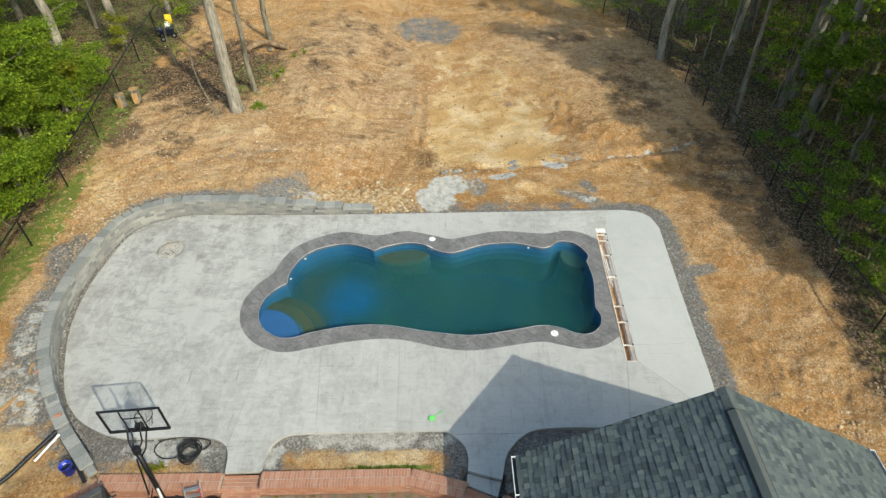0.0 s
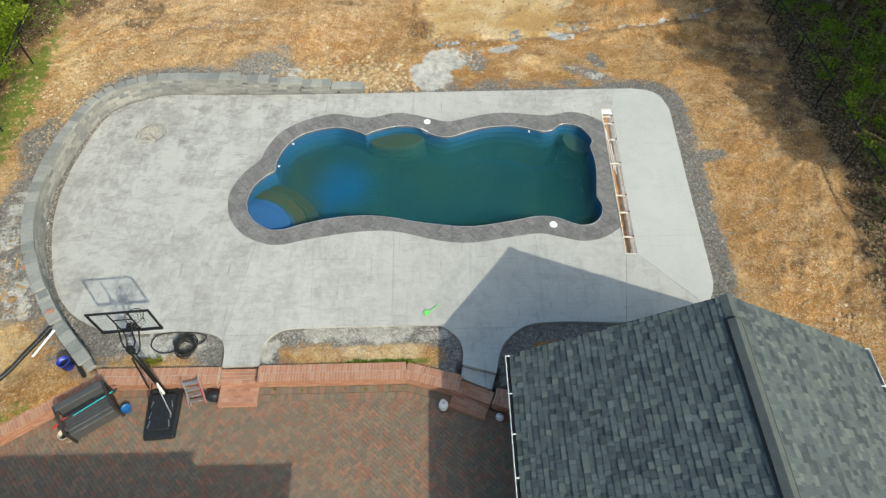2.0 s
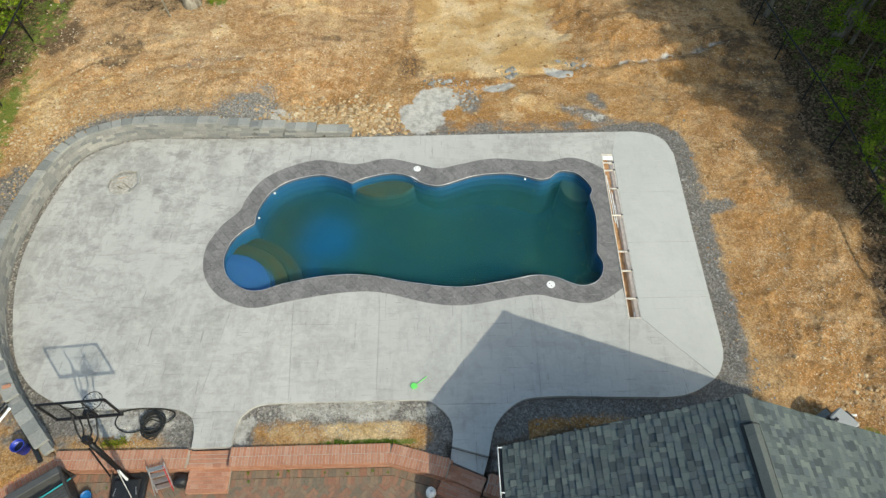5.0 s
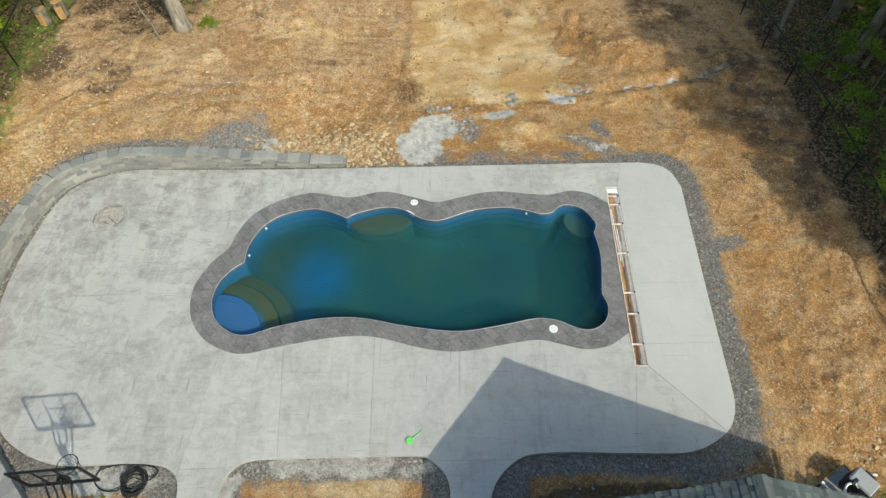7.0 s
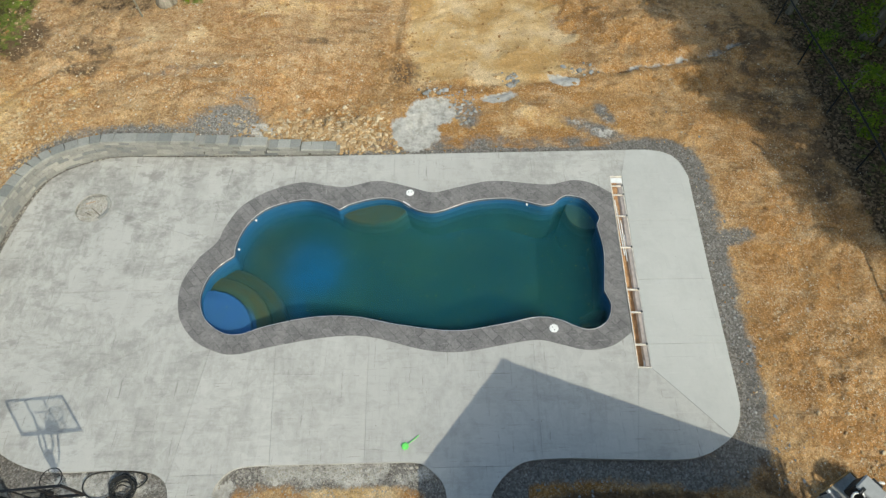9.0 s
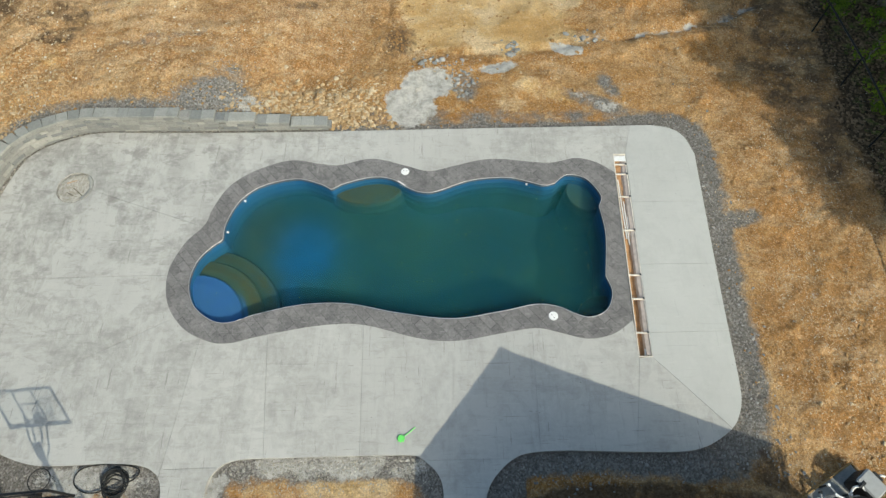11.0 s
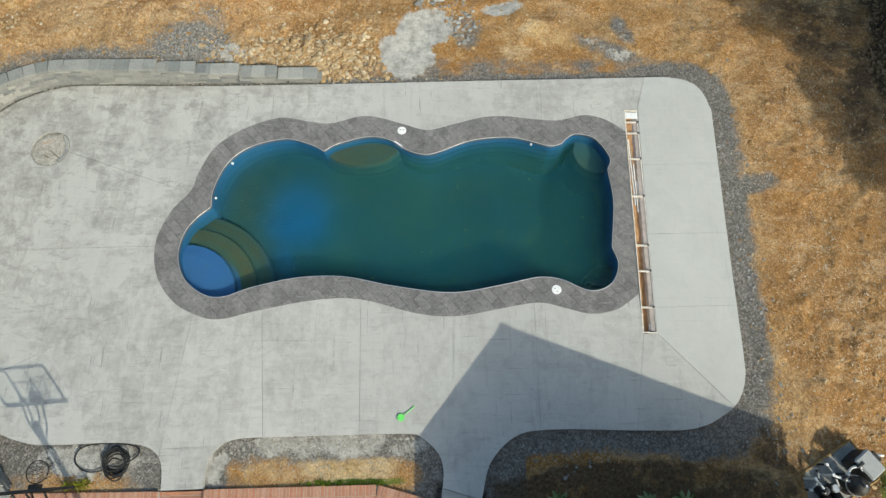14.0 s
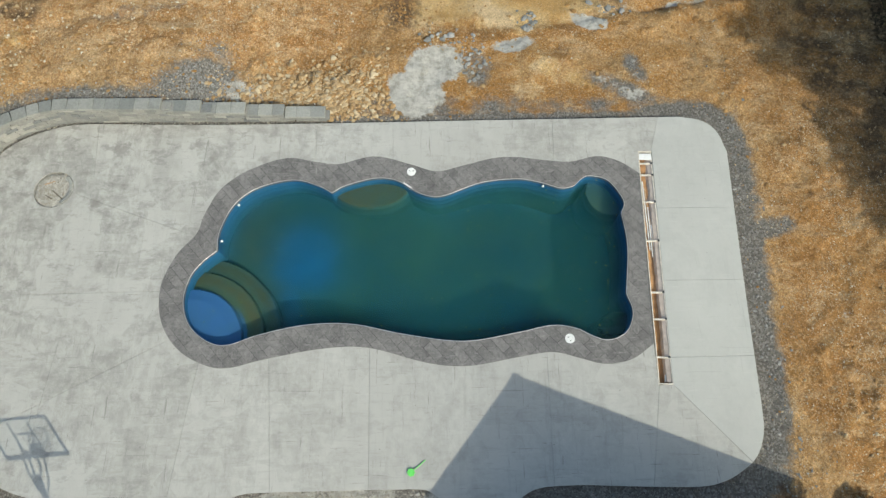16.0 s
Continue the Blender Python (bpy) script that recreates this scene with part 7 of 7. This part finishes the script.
part("body", bm, M_WHITE, gas, "", True)
bm = bmesh.new()
sweep(bm, [(0.1 * math.cos(a), 0.1 * math.sin(a), 0.45) for a in np.linspace(0.3, 5.6, 16)], 0.014, 6)
for a in (0.5, 2.6, 4.6):
    rod(bm, (0.1 * math.cos(a), 0.1 * math.sin(a), 0.33), (0.1 * math.cos(a), 0.1 * math.sin(a), 0.45), 0.012, None, 6)
part("collar", bm, M_WHITE, gas)
bm = bmesh.new()
rod(bm, (0, 0, 0.34), (0, 0, 0.42), 0.025, 0.02, 10)
rod(bm, (0, 0, 0.4), (0.06, 0, 0.4), 0.02, None, 10)
part("valve", bm, M_GREYSTEEL, gas)
ball = thing("ball", pose(1.95, -11.17, PATIO_Z + 0.115), "white ball with orange panels on the shaded pavers", "ball")
bm = bmesh.new()
bmesh.ops.create_uvsphere(bm, u_segments=24, v_segments=16, radius=0.115)
part("skin", bm, M_PVC, ball, "", True)
for a in (0, 70, 130):
    bm = bmesh.new()
    sweep(bm, [(0.116 * math.cos(q), 0.116 * math.sin(q), 0) for q in np.linspace(0, 2 * math.pi, 25)], 0.006, 5)
    ob = part("band", bm, M_RED, ball)
    ob.matrix_local = pose(0, 0, 0, a, 20, 0)

# ---- hose, scoop and small things on the deck ----
hose = thing("garden_hose", pose(-6.95, -9.0, -0.05), "coiled black garden hose lying on gravel", "hose")
r = random.Random(8)
pts = []
for loop in range(8):
    ox, oy, ra, rb, turn = r.uniform(-0.08, 0.08), r.uniform(-0.08, 0.08), r.uniform(0.2, 0.34), r.uniform(0.24, 0.36), r.uniform(0, 3.1)
    for i in range(14):
        a = 2 * math.pi * i / 14
        u, w = ra * math.cos(a - turn), rb * math.sin(a - turn)
        pts.append((ox + u * math.cos(turn) - w * math.sin(turn), oy + u * math.sin(turn) + w * math.cos(turn), 0.03 + 0.011 * loop))
pts += [(0.42, 0.1, 0.05), (0.5, 0.3, 0.03), (0.2, 0.42, 0.03), (-0.4, 0.46, 0.03), (-0.95, 0.36, 0.02), (-1.05, 0.05, 0.02), (-0.75, -0.18, 0.02), (-0.35, -0.16, 0.04), (-0.1, 0.1, 0.11), (0.15, 0.05, 0.11)]
bm = bmesh.new()
sweep(bm, spline(pts, 0.05), 0.017, 6)
part("coil", bm, M_RUBBER, hose, "", True)
bm = bmesh.new()
rod(bm, pts[-1], (pts[-1][0] + 0.1, pts[-1][1] + 0.02, 0.05), 0.02, 0.016, 8)
part("coupling", bm, M_BLACK, hose)
net = thing("toy_scoop", pose(-0.02, -8.09, 0.0, 0, 0, 38.5) @ Matrix.Scale(0.85, 4), "bright green plastic long-handled scoop lying on the concrete", "toy")
bm = bmesh.new()
bmesh.ops.create_cone(bm, cap_ends=True, segments=20, radius1=0.07, radius2=0.1, depth=0.05, matrix=pose(0, 0, 0.028))
part("bowl", bm, M_GREEN, net)
for a in np.linspace(0, 2 * math.pi, 9)[:-1]:
    bm = bmesh.new()
    box(bm, (0.1, 0, 0), (0.05, 0.03, 0.02), pose(0, 0, 0.045, 0, 0, math.degrees(a)), 0.006)
    part("scallop", bm, M_GREEN, net)
bm = bmesh.new()
sweep(bm, [(0.08, 0, 0.04), (0.25, 0, 0.022), (0.52, 0, 0.02)], [0.014, 0.013, 0.016], 8)
part("handle", bm, M_GREEN, net)
# pieces left in the fire ring
for x, y, a, l in ((-10.05, -0.5, 140, 0.5), (-10.35, -0.1, 20, 0.3), (-10.3, -0.55, 150, 0.25)):
    bm = bmesh.new()
    box(bm, (0, 0, 0.02), (l, 0.025, 0.02), None, 0.003)
    st = part("stick", bm, M_BOARD if a == 20 else M_BARK)
    st.matrix_world = pose(x, y, -0.035, 0, 0, a)
    tagged(st, "weathered stick lying in the gravel ring", "stick", "ring sticks")
ring = thing("fire_ring", pose(FIRE_RING[0], FIRE_RING[1], 0), "round gravel-filled opening in the deck edged with small blocks", "fire ring", kind="structure")
edge_mesh = block_mesh("edge_block", 0.24, 0.1, 0.09, M_CAP, 0.01)
for a in (-44, -18, 8, 34):
    q = radians(a)
    piece("edge_block", edge_mesh, pose(0.5 * math.cos(q), 0.5 * math.sin(q), -0.012, 0, 0, a + 90), ring)
bm = bmesh.new()
sweep(bm, [((FIRE_R + 0.0) * math.cos(q), (FIRE_R + 0.0) * math.sin(q), -0.008) for q in np.linspace(0, 2 * math.pi, 49)], 0.012, 6)
part("kerb", bm, M_CONCRETE, ring, "pale concrete edge")
# leaf specks floating on the water
r_ = np.random.RandomState(4)
sx_, sy_ = r_.uniform(-6, 5.9, 420), r_.uniform(-4.9, -0.3, 420)
ok = inside(POOL, sx_, sy_) & (r_.rand(420) < 0.35 + 0.65 * (sx_ > 1.5))
c_ = np.c_[sx_[ok], sy_[ok], np.full(ok.sum(), WATER_Z + 0.006)]
v_, f_ = leaves(c_, (0.02, 0.02, 0.001), 1, 0.03, 0.05, 9)
v_[:, 2] = WATER_Z + 0.005
tagged(soup("floating_leaves", v_, f_, M_LEAF_YELLOW), "tiny leaf specks floating on the pool water", "leaves", kind="stuff")

# ---- outside the retaining wall ----


def tube_thing(name, pts, rr, mat_, label, ribs):
    t = thing(name, pose(*pts[0]), label, "pipe")
    q = [Vector(p) - Vector(pts[0]) for p in spline(pts, 0.05)]
    bm = bmesh.new()
    sweep(bm, q, [rr * (1 + (0.1 if ribs and i % 2 else 0)) for i in range(len(q))], 12)
    part("pipe_wall", bm, mat_, t, "", not ribs)
    bm = bmesh.new()
    sweep(bm, [q[0] - (q[1] - q[0]) * 0.3, q[0], q[1]], [rr * 1.25] * 3, 12)
    part("collar", bm, mat_, t)
    return t


zp = 0.06
tube_thing("drain_pipe", [(-10.8, -8.5, gz(-10.8, -8.5) + zp), (-10.1, -9.25, gz(-10.1, -9.25) + zp), (-9.45, -10.0, gz(-9.6, -9.9) + zp)], 0.055, M_BLACK, "black corrugated drain pipe along the retaining wall", True)
tube_thing("drain_pipe", [(-10.9, -8.45, gz(-10.9, -8.45) + zp), (-11.3, -9.2, gz(-11.3, -9.2) + zp), (-11.8, -10.0, gz(-11.8, -10.0) + zp), (-12.8, -10.9, gz(-12.8, -10.9) + zp)], 0.06, M_BLACK, "black corrugated drain pipe running away over gravel", True)
tube_thing("drain_pipe", [(-10.72, -8.62, gz(-10.7, -8.6) + 0.16), (-11.08, -9.4, gz(-11.1, -9.4) + 0.12)], 0.035, M_PVC, "short white plastic pipe resting on a black one", False)
for x, y, a, l, w in ((-12.75, -7.6, 62, 1.1, 0.1), (-12.5, -6.4, 100, 0.45, 0.06), (-12.2, -7.15, -20, 0.3, 0.06)):
    bm = bmesh.new()
    box(bm, (0, 0, 0.02), (l, w, 0.04), None, 0.004)
    st = part("board", bm, M_FRESHWOOD)
    st.matrix_world = pose(x, y, gz(x, y) + 0.02, 0, 0, a)
    tagged(st, "short raw pine board lying on pale gravel", "board", "offcut boards")
for x, y, z, a in ((-12.25, -6.5, gz(-12.25, -6.5), 40), (-10.95, -8.05, cap_height(-10.9, -8.05), 20)):
    bm = bmesh.new()
    box(bm, (0, 0, 0.03), (0.2, 0.095, 0.06), None, 0.006)
    st = part("brick", bm, M_BRICK)
    st.matrix_world = pose(x, y, z + 0.005, 0, 0, a)
    tagged(st, "loose orange-red brick lying on stone", "brick", "loose bricks")


# ---- logs and cart in the clearing ----
def log(x, y, z, l, rr, turn, upright, label):
    t = thing("log", pose(x, y, z, 0 if upright else 90, 0, turn), label, "log", "cut logs")
    bm = bmesh.new()
    r = random.Random(int(x * 100))
    sweep(bm, [(r.uniform(-0.02, 0.02), 0, l * i / 5) for i in range(6)], [rr * (1 + r.uniform(-0.06, 0.06)) for i in range(6)], 14)
    part("bark", bm, M_BARK, t, "", True)
    for zz in (-0.003, l + 0.003):
        bm = bmesh.new()
        bmesh.ops.create_cone(bm, cap_ends=True, segments=14, radius1=rr * 0.9, radius2=rr * 0.9, depth=0.012, matrix=pose(0, 0, zz))
        part("cut_end", bm, M_FRESHWOOD, t, "pale cut end")
    if upright:
        bm = bmesh.new()
        box(bm, (0, -rr * 0.8, l * 0.42), (rr * 1.1, rr * 0.5, l * 0.8), None, 0.03)
        part("split_face", bm, M_FRESHWOOD, t, "yellow split face")
    return t


log(-14.85, 9.95, gz(-14.85, 9.95), 0.72, 0.25, 15, True, "upright split log section with a yellow face")
log(-15.4, 9.5, gz(-15.4, 9.5), 0.7, 0.24, -10, True, "upright split log section with a yellow face")
trunk = thing("fallen_log", pose(-10.5, 15.7, gz(-10, 15.8) + 0.14), "curved grey fallen log lying on the bank", "log")
bm = bmesh.new()
sweep(bm, spline([(0, -0.25, 0.02), (0.25, 0.15, 0.12), (0.9, 0.42, 0.2), (1.7, 0.3, 0.06), (2.3, 0.05, 0.0)], 0.12), 0.15, 14)
part("stem", bm, make_bark("brown_log_bark", (0.10, 0.066, 0.04), (0.30, 0.205, 0.125)), trunk, "", True)
bm = bmesh.new()
bmesh.ops.create_cone(bm, cap_ends=True, segments=14, radius1=0.14, radius2=0.14, depth=0.02, matrix=pose(2.31, 0.045, 0, 0, 90, -7))
part("cut_end", bm, M_FRESHWOOD, trunk, "pale cut end")
log(-9.35, 15.75, gz(-9.35, 15.75) + 0.13, 0.25, 0.13, 80, False, "short round offcut beside the fallen log")
cart = thing("garden_cart", pose(-15.75, 17.7, gz(-15.7, 17.7), 0, 0, 25), "dark blue garden cart with a white bag under trees", "cart")
bm = bmesh.new()
box(bm, (0, 0, 0.55), (1.0, 0.62, 0.4), None, 0.06)
for w in bm.verts:
    if w.co.z < 0.5:
        w.co.x, w.co.y = w.co.x * 0.75, w.co.y * 0.75
part("tub", bm, plain("navy_plastic", (0.006, 0.010, 0.024), 0.4), cart, "navy blue tub")
for x, y in ((-0.3, 0.3), (-0.3, -0.3), (0.35, 0.0)):
    bm = bmesh.new()
    rod(bm, (x, y - 0.04, 0.17), (x, y + 0.04, 0.17), 0.17, None, 18)
    wh = part("wheel", bm, M_RUBBER, cart)
    bm = bmesh.new()
    rod(bm, (x, y - 0.045, 0.17), (x, y + 0.045, 0.17), 0.07, None, 12)
    part("hub", bm, M_GREYSTEEL, wh)
for s in (-0.25, 0.25):
    bm = bmesh.new()
    sweep(bm, [(0.2, s * 0.7, 0.3), (-0.4, s, 0.42), (-0.95, s, 0.72)], 0.02, 8)
    part("handle", bm, M_STEEL_BLACK, cart, "", True)
bm = bmesh.new()
bmesh.ops.create_icosphere(bm, subdivisions=2, radius=0.2, matrix=pose(0.1, 0.05, 0.82))
part("bag", bm, M_PVC, cart, "white bag", True)
bin_ = thing("chair", pose(-16.0, 19.0, gz(-16, 19), 0, 0, 20) @ Matrix.Scale(0.75, 4), "yellow plastic folding chair at the edge of the woods", "chair")
for nm, c_, s_, rx in (("seat", (0, 0, 0.42), (0.5, 0.45, 0.04), 0), ("backrest", (0, 0.24, 0.8), (0.5, 0.04, 0.6), -12)):
    bm = bmesh.new()
    box(bm, (0, 0, 0), s_, pose(*c_, rx, 0, 0), 0.015)
    part(nm, bm, M_YELLOW, bin_)
for x in (-0.22, 0.22):
    for y in (-0.2, 0.2):
        bm = bmesh.new()
        rod(bm, (x, y, 0), (x, -y * 0.6, 0.42), 0.014, None, 8)
        part("leg", bm, M_YELLOW, bin_)

# ---- pool equipment on its pad ----
PAD = pose(10.5, -9.75, gz(10.7, -9.7) - 0.02, 0, 0, 28.6) @ Matrix.Scale(0.88, 4)
pad = thing("equipment_pad", PAD, "concrete equipment pad in a timber form on clay", "pad")
bm = bmesh.new()
box(bm, (0, 0, 0.06), (2.0, 1.12, 0.12), None, 0.01)
part("slab", bm, plain("pad_concrete", (0.27, 0.265, 0.25), 0.9), pad)
for c_, s_ in (((0, 0.58, 0.08), (2.1, 0.04, 0.14)), ((0, -0.58, 0.08), (2.1, 0.04, 0.14)), ((1.03, 0, 0.08), (0.04, 1.2, 0.14)), ((-1.03, 0, 0.08), (0.04, 1.2, 0.14))):
    bm = bmesh.new()
    box(bm, c_, s_, None, 0.004)
    part("form_board", bm, M_FRESHWOOD, pad)
Z0 = 0.12


def on_pad(name, x, y, label, cat, turn=0):
    return thing(name, PAD @ pose(x, y, Z0, 0, 0, turn), label, cat)


heat = on_pad("pool_heater", 0.70, 0.0, "boxy pool heater with a light grey top on the pad", "heater", 7)
for nm, c_, s_, m_ in (("cabinet", (0, 0, 0.3), (0.54, 0.7, 0.58), M_BLACK), ("top", (0.02, 0.02, 0.62), (0.52, 0.66, 0.09), plain("light_grey_plastic", (0.3, 0.305, 0.305), 0.45, 0, 0.08)), ("vent", (-0.16, 0.18, 0.665), (0.13, 0.1, 0.03), M_BLACK)):
    bm = bmesh.new()
    box(bm, c_, s_, None, 0.04 if nm != "vent" else 0.01)
    part(nm, bm, m_, heat)
bm = bmesh.new()
box(bm, (0.37, 0.0, 0.32), (0.17, 0.3, 0.34), None, 0.02)
part("vent_hood", bm, M_BLACK, heat, "black vent hood on the side")
bm = bmesh.new()
sweep(bm, spline([(0.45, -0.02, 0.3), (0.52, -0.05, 0.42), (0.58, -0.12, 0.42)], 0.03), 0.035, 10)
part("gas_elbow", bm, M_PVC, heat, "short white elbow", True)
for z in (0.14, 0.2, 0.26):
    bm = bmesh.new()
    box(bm, (0, -0.352, z), (0.4, 0.012, 0.02), None, 0.002)
    part("louvre", bm, M_RESIN, heat)
filt = on_pad("pool_filter", 0.12, -0.25, "dark cylindrical pool filter with a domed lid", "filter")
bm = bmesh.new()
prof = [(0.22, 0.0), (0.25, 0.05), (0.25, 0.62), (0.2, 0.74), (0.1, 0.8), (0.0, 0.81)]
rings = [[bm.verts.new((max(q, 0.001) * math.cos(2 * math.pi * i / 24), max(q, 0.001) * math.sin(2 * math.pi * i / 24), zz)) for i in range(24)] for q, zz in prof]
for a, b in zip(rings, rings[1:]):
    for i in range(24):
        bm.faces.new((a[i], a[(i + 1) % 24], b[(i + 1) % 24], b[i]))
part("tank", bm, M_RESIN_DARK, filt, "", True)
bm = bmesh.new()
sweep(bm, [(0.26 * math.cos(a), 0.26 * math.sin(a), 0.45) for a in np.linspace(0, 2 * math.pi, 25)], 0.025, 6)
part("clamp_band", bm, M_GREYSTEEL, filt)
bm = bmesh.new()
rod(bm, (0, 0, 0.8), (0, 0, 0.9), 0.04, 0.03, 10)
part("gauge", bm, M_GREYSTEEL, filt)
for x, y, turn, lab in ((-0.62, -0.22, 90, "black pool pump with a clear strainer lid"), (-0.35, -0.3, 90, "black pool pump with a pale strainer lid")):
    pump = on_pad("pool_pump", x, y, lab, "pump", turn)
    bm = bmesh.new()
    rod(bm, (-0.3, 0, 0.2), (0.1, 0, 0.2), 0.1, None, 18)
    part("motor", bm, M_BLACK, pump, "", True)
    bm = bmesh.new()
    rod(bm, (0.24, 0, 0.02), (0.24, 0, 0.34), 0.12, None, 18)
    part("strainer", bm, M_BLACK, pump, "", True)
    bm = bmesh.new()
    rod(bm, (0.24, 0, 0.34), (0.24, 0, 0.39), 0.115, 0.1, 18)
    part("lid", bm, M_RESIN if "clear" in lab else M_GREYSTEEL, pump)
    bm = bmesh.new()
    box(bm, (0, 0, 0.04), (0.55, 0.2, 0.06), None, 0.01)
    part("foot", bm, M_BLACK, pump)
M_GREYPIPE = plain("grey_plastic_pipe", (0.3, 0.3, 0.3), 0.3, 0, 0.2)
for pts, lab in (([(-0.75, 0.45, 0.55), (-0.72, 0.1, 0.55), (-0.7, 0.0, 0.3)], "white plastic pipe rising from a pump"), ([(-0.3, 0.3, 0.6), (-0.1, 0.05, 0.6), (0.05, -0.1, 0.55)], "white plastic pipe between pump and filter"),
                 ([(0.1, 0.1, 0.5), (0.25, 0.2, 0.62), (0.45, 0.1, 0.62), (0.48, -0.1, 0.5)], "white plastic pipe bent over to the heater"), ([(-0.9, 0.2, 0.25), (-0.6, 0.3, 0.28), (-0.45, 0.5, 0.32)], "grey plastic pipe low on the pad"),
                 ([(-0.2, 0.55, 0.45), (-0.2, 0.25, 0.45), (-0.25, -0.1, 0.35)], "grey plastic pipe crossing the pad")):
    t = thing("pool_pipe", PAD @ pose(0, 0, Z0), lab, "pipe", "equipment pipes")
    bm = bmesh.new()
    sweep(bm, spline(pts, 0.06), 0.032, 10)
    dull = "low" in lab or "crossing" in lab
    part("pipe_wall", bm, M_GREYPIPE if dull else M_PVC, t, "dull grey plastic" if dull else "", True)
    mid_p = spline(pts, 0.06)[len(spline(pts, 0.06)) // 2]
    bm = bmesh.new()
    bmesh.ops.create_cone(bm, cap_ends=True, segments=14, radius1=0.055, radius2=0.055, depth=0.09, matrix=pose(*mid_p))
    valve = part("valve", bm, M_BLACK, t, "black diverter valve")
    bm = bmesh.new()
    box(bm, (mid_p[0], mid_p[1], mid_p[2] + 0.06), (0.15, 0.03, 0.025), None, 0.006)
    part("valve_handle", bm, M_RESIN, valve)
    for p in (pts[0], pts[-1]):
        bm = bmesh.new()
        rod(bm, (p[0], p[1], p[2] - 0.04), (p[0], p[1], p[2] + 0.04), 0.042, None, 12)
        part("fitting", bm, M_PVC if p is pts[0] else M_BLACK, t)
    bm = bmesh.new()
    rod(bm, (pts[0][0], pts[0][1], -0.02), (pts[0][0], pts[0][1], pts[0][2]), 0.03, None, 10)
    part("riser", bm, M_PVC if pts[0][2] > 0.5 else M_BLACK, t)


# ---- low plants ----
def plant(name, x, y, n, length, width, mat_, label, seed, upright=0.5, z=None):
    r = random.Random(seed)
    t = thing(name, pose(x, y, (gz(x, y) if z is None else z) - 0.01), label, "plant", "bed plants")
    bm = bmesh.new()
    for i in range(n):
        a = 6.283 * i / n + r.uniform(-0.3, 0.3)
        l, lift = length * r.uniform(0.6, 1.1), r.uniform(upright * 0.5, upright * 1.4)
        d, s = Vector((math.cos(a), math.sin(a), 0)), Vector((-math.sin(a), math.cos(a), 0))
        p = [d * 0.01, d * l * 0.35 + Vector((0, 0, l * lift)), d * l * 0.75 + Vector((0, 0, l * lift * 1.1)), d * l + Vector((0, 0, l * lift * 0.8))]
        w = [width * 0.25, width, width * 0.8, 0.004]
        q = [(bm.verts.new(c - s * k * 0.5 + Vector((0, 0, k * 0.2))), bm.verts.new(c), bm.verts.new(c + s * k * 0.5 + Vector((0, 0, k * 0.2)))) for c, k in zip(p, w)]
        for u, v in zip(q, q[1:]):
            bm.faces.new((u[0], u[1], v[1], v[0]))
            bm.faces.new((u[1], u[2], v[2], v[1]))
    part("leaf_rosette", bm, mat_, t)
    bm = bmesh.new()
    rod(bm, (0, 0, -0.02), (0, 0, 0.05), 0.025, 0.015, 8)
    part("stem", bm, M_LEAF_DEEP, t)
    return t


M_HOSTA = make_leaf("variegated_leaf", [(0.12, 0.20, 0.06), (0.30, 0.40, 0.18), (0.50, 0.55, 0.34), (0.16, 0.26, 0.08)])
for i, (x, y) in enumerate(((3.74, -10.11), (5.89, -10.16), (6.74, -10.2))):
    plant("hosta", x, y, 22, 0.3, 0.08, M_HOSTA, "variegated green and cream leafy plant in dark earth", 20 + i)
for i, (x, y) in enumerate(((-7.75, -9.5), (-7.6, -9.45), (-7.9, -9.48), (-8.1, -9.5))):
    plant("weed", x, y, 14, random.uniform(0.14, 0.2), 0.025, M_LEAF_YELLOW, "thin green weeds behind the brick wall", 50 + i, 0.9)
for i in range(14):
    x = -2.3 + 1.9 * (i + random.random()) / 14
    plant("weed", x, -9.58 + random.uniform(-0.03, 0.03), 12, random.uniform(0.05, 0.1), 0.022, M_LEAF_DEEP, "small green weed along the brick wall", 60 + i, 0.8)
for i, (x, y) in enumerate(((-8.75, 9.0), (-8.5, 9.25), (-8.7, 9.3), (-8.2, 12.2), (-8.0, 12.8), (-7.7, 14.6), (-7.2, 15.1), (11.9, -10.0), (12.2, -9.8), (12.05, -10.2))):
    plant("weed", x, y, 16, random.uniform(0.2, 0.34), 0.05, M_LEAF_BRIGHT, "tuft of bright green weeds on bare ground", 90 + i, 0.8)
for i, (x, y) in enumerate(((-4.35, -10.2), (-4.3, -10.42), (-3.55, -10.25), (-3.3, -10.18), (-2.35, -10.22), (-1.75, -10.26), (-1.1, -10.2), (-0.7, -10.25), (-7.95, -10.5), (-8.1, -10.85), (1.6, -11.75), (1.9, -11.6), (1.25, -11.9), (2.05, -12.2))):
    plant("weed", x, y, 9, random.uniform(0.03, 0.07), 0.016, M_LEAF_DEEP, "tiny green weed growing between pavers", 130 + i, 0.7, PATIO_Z)
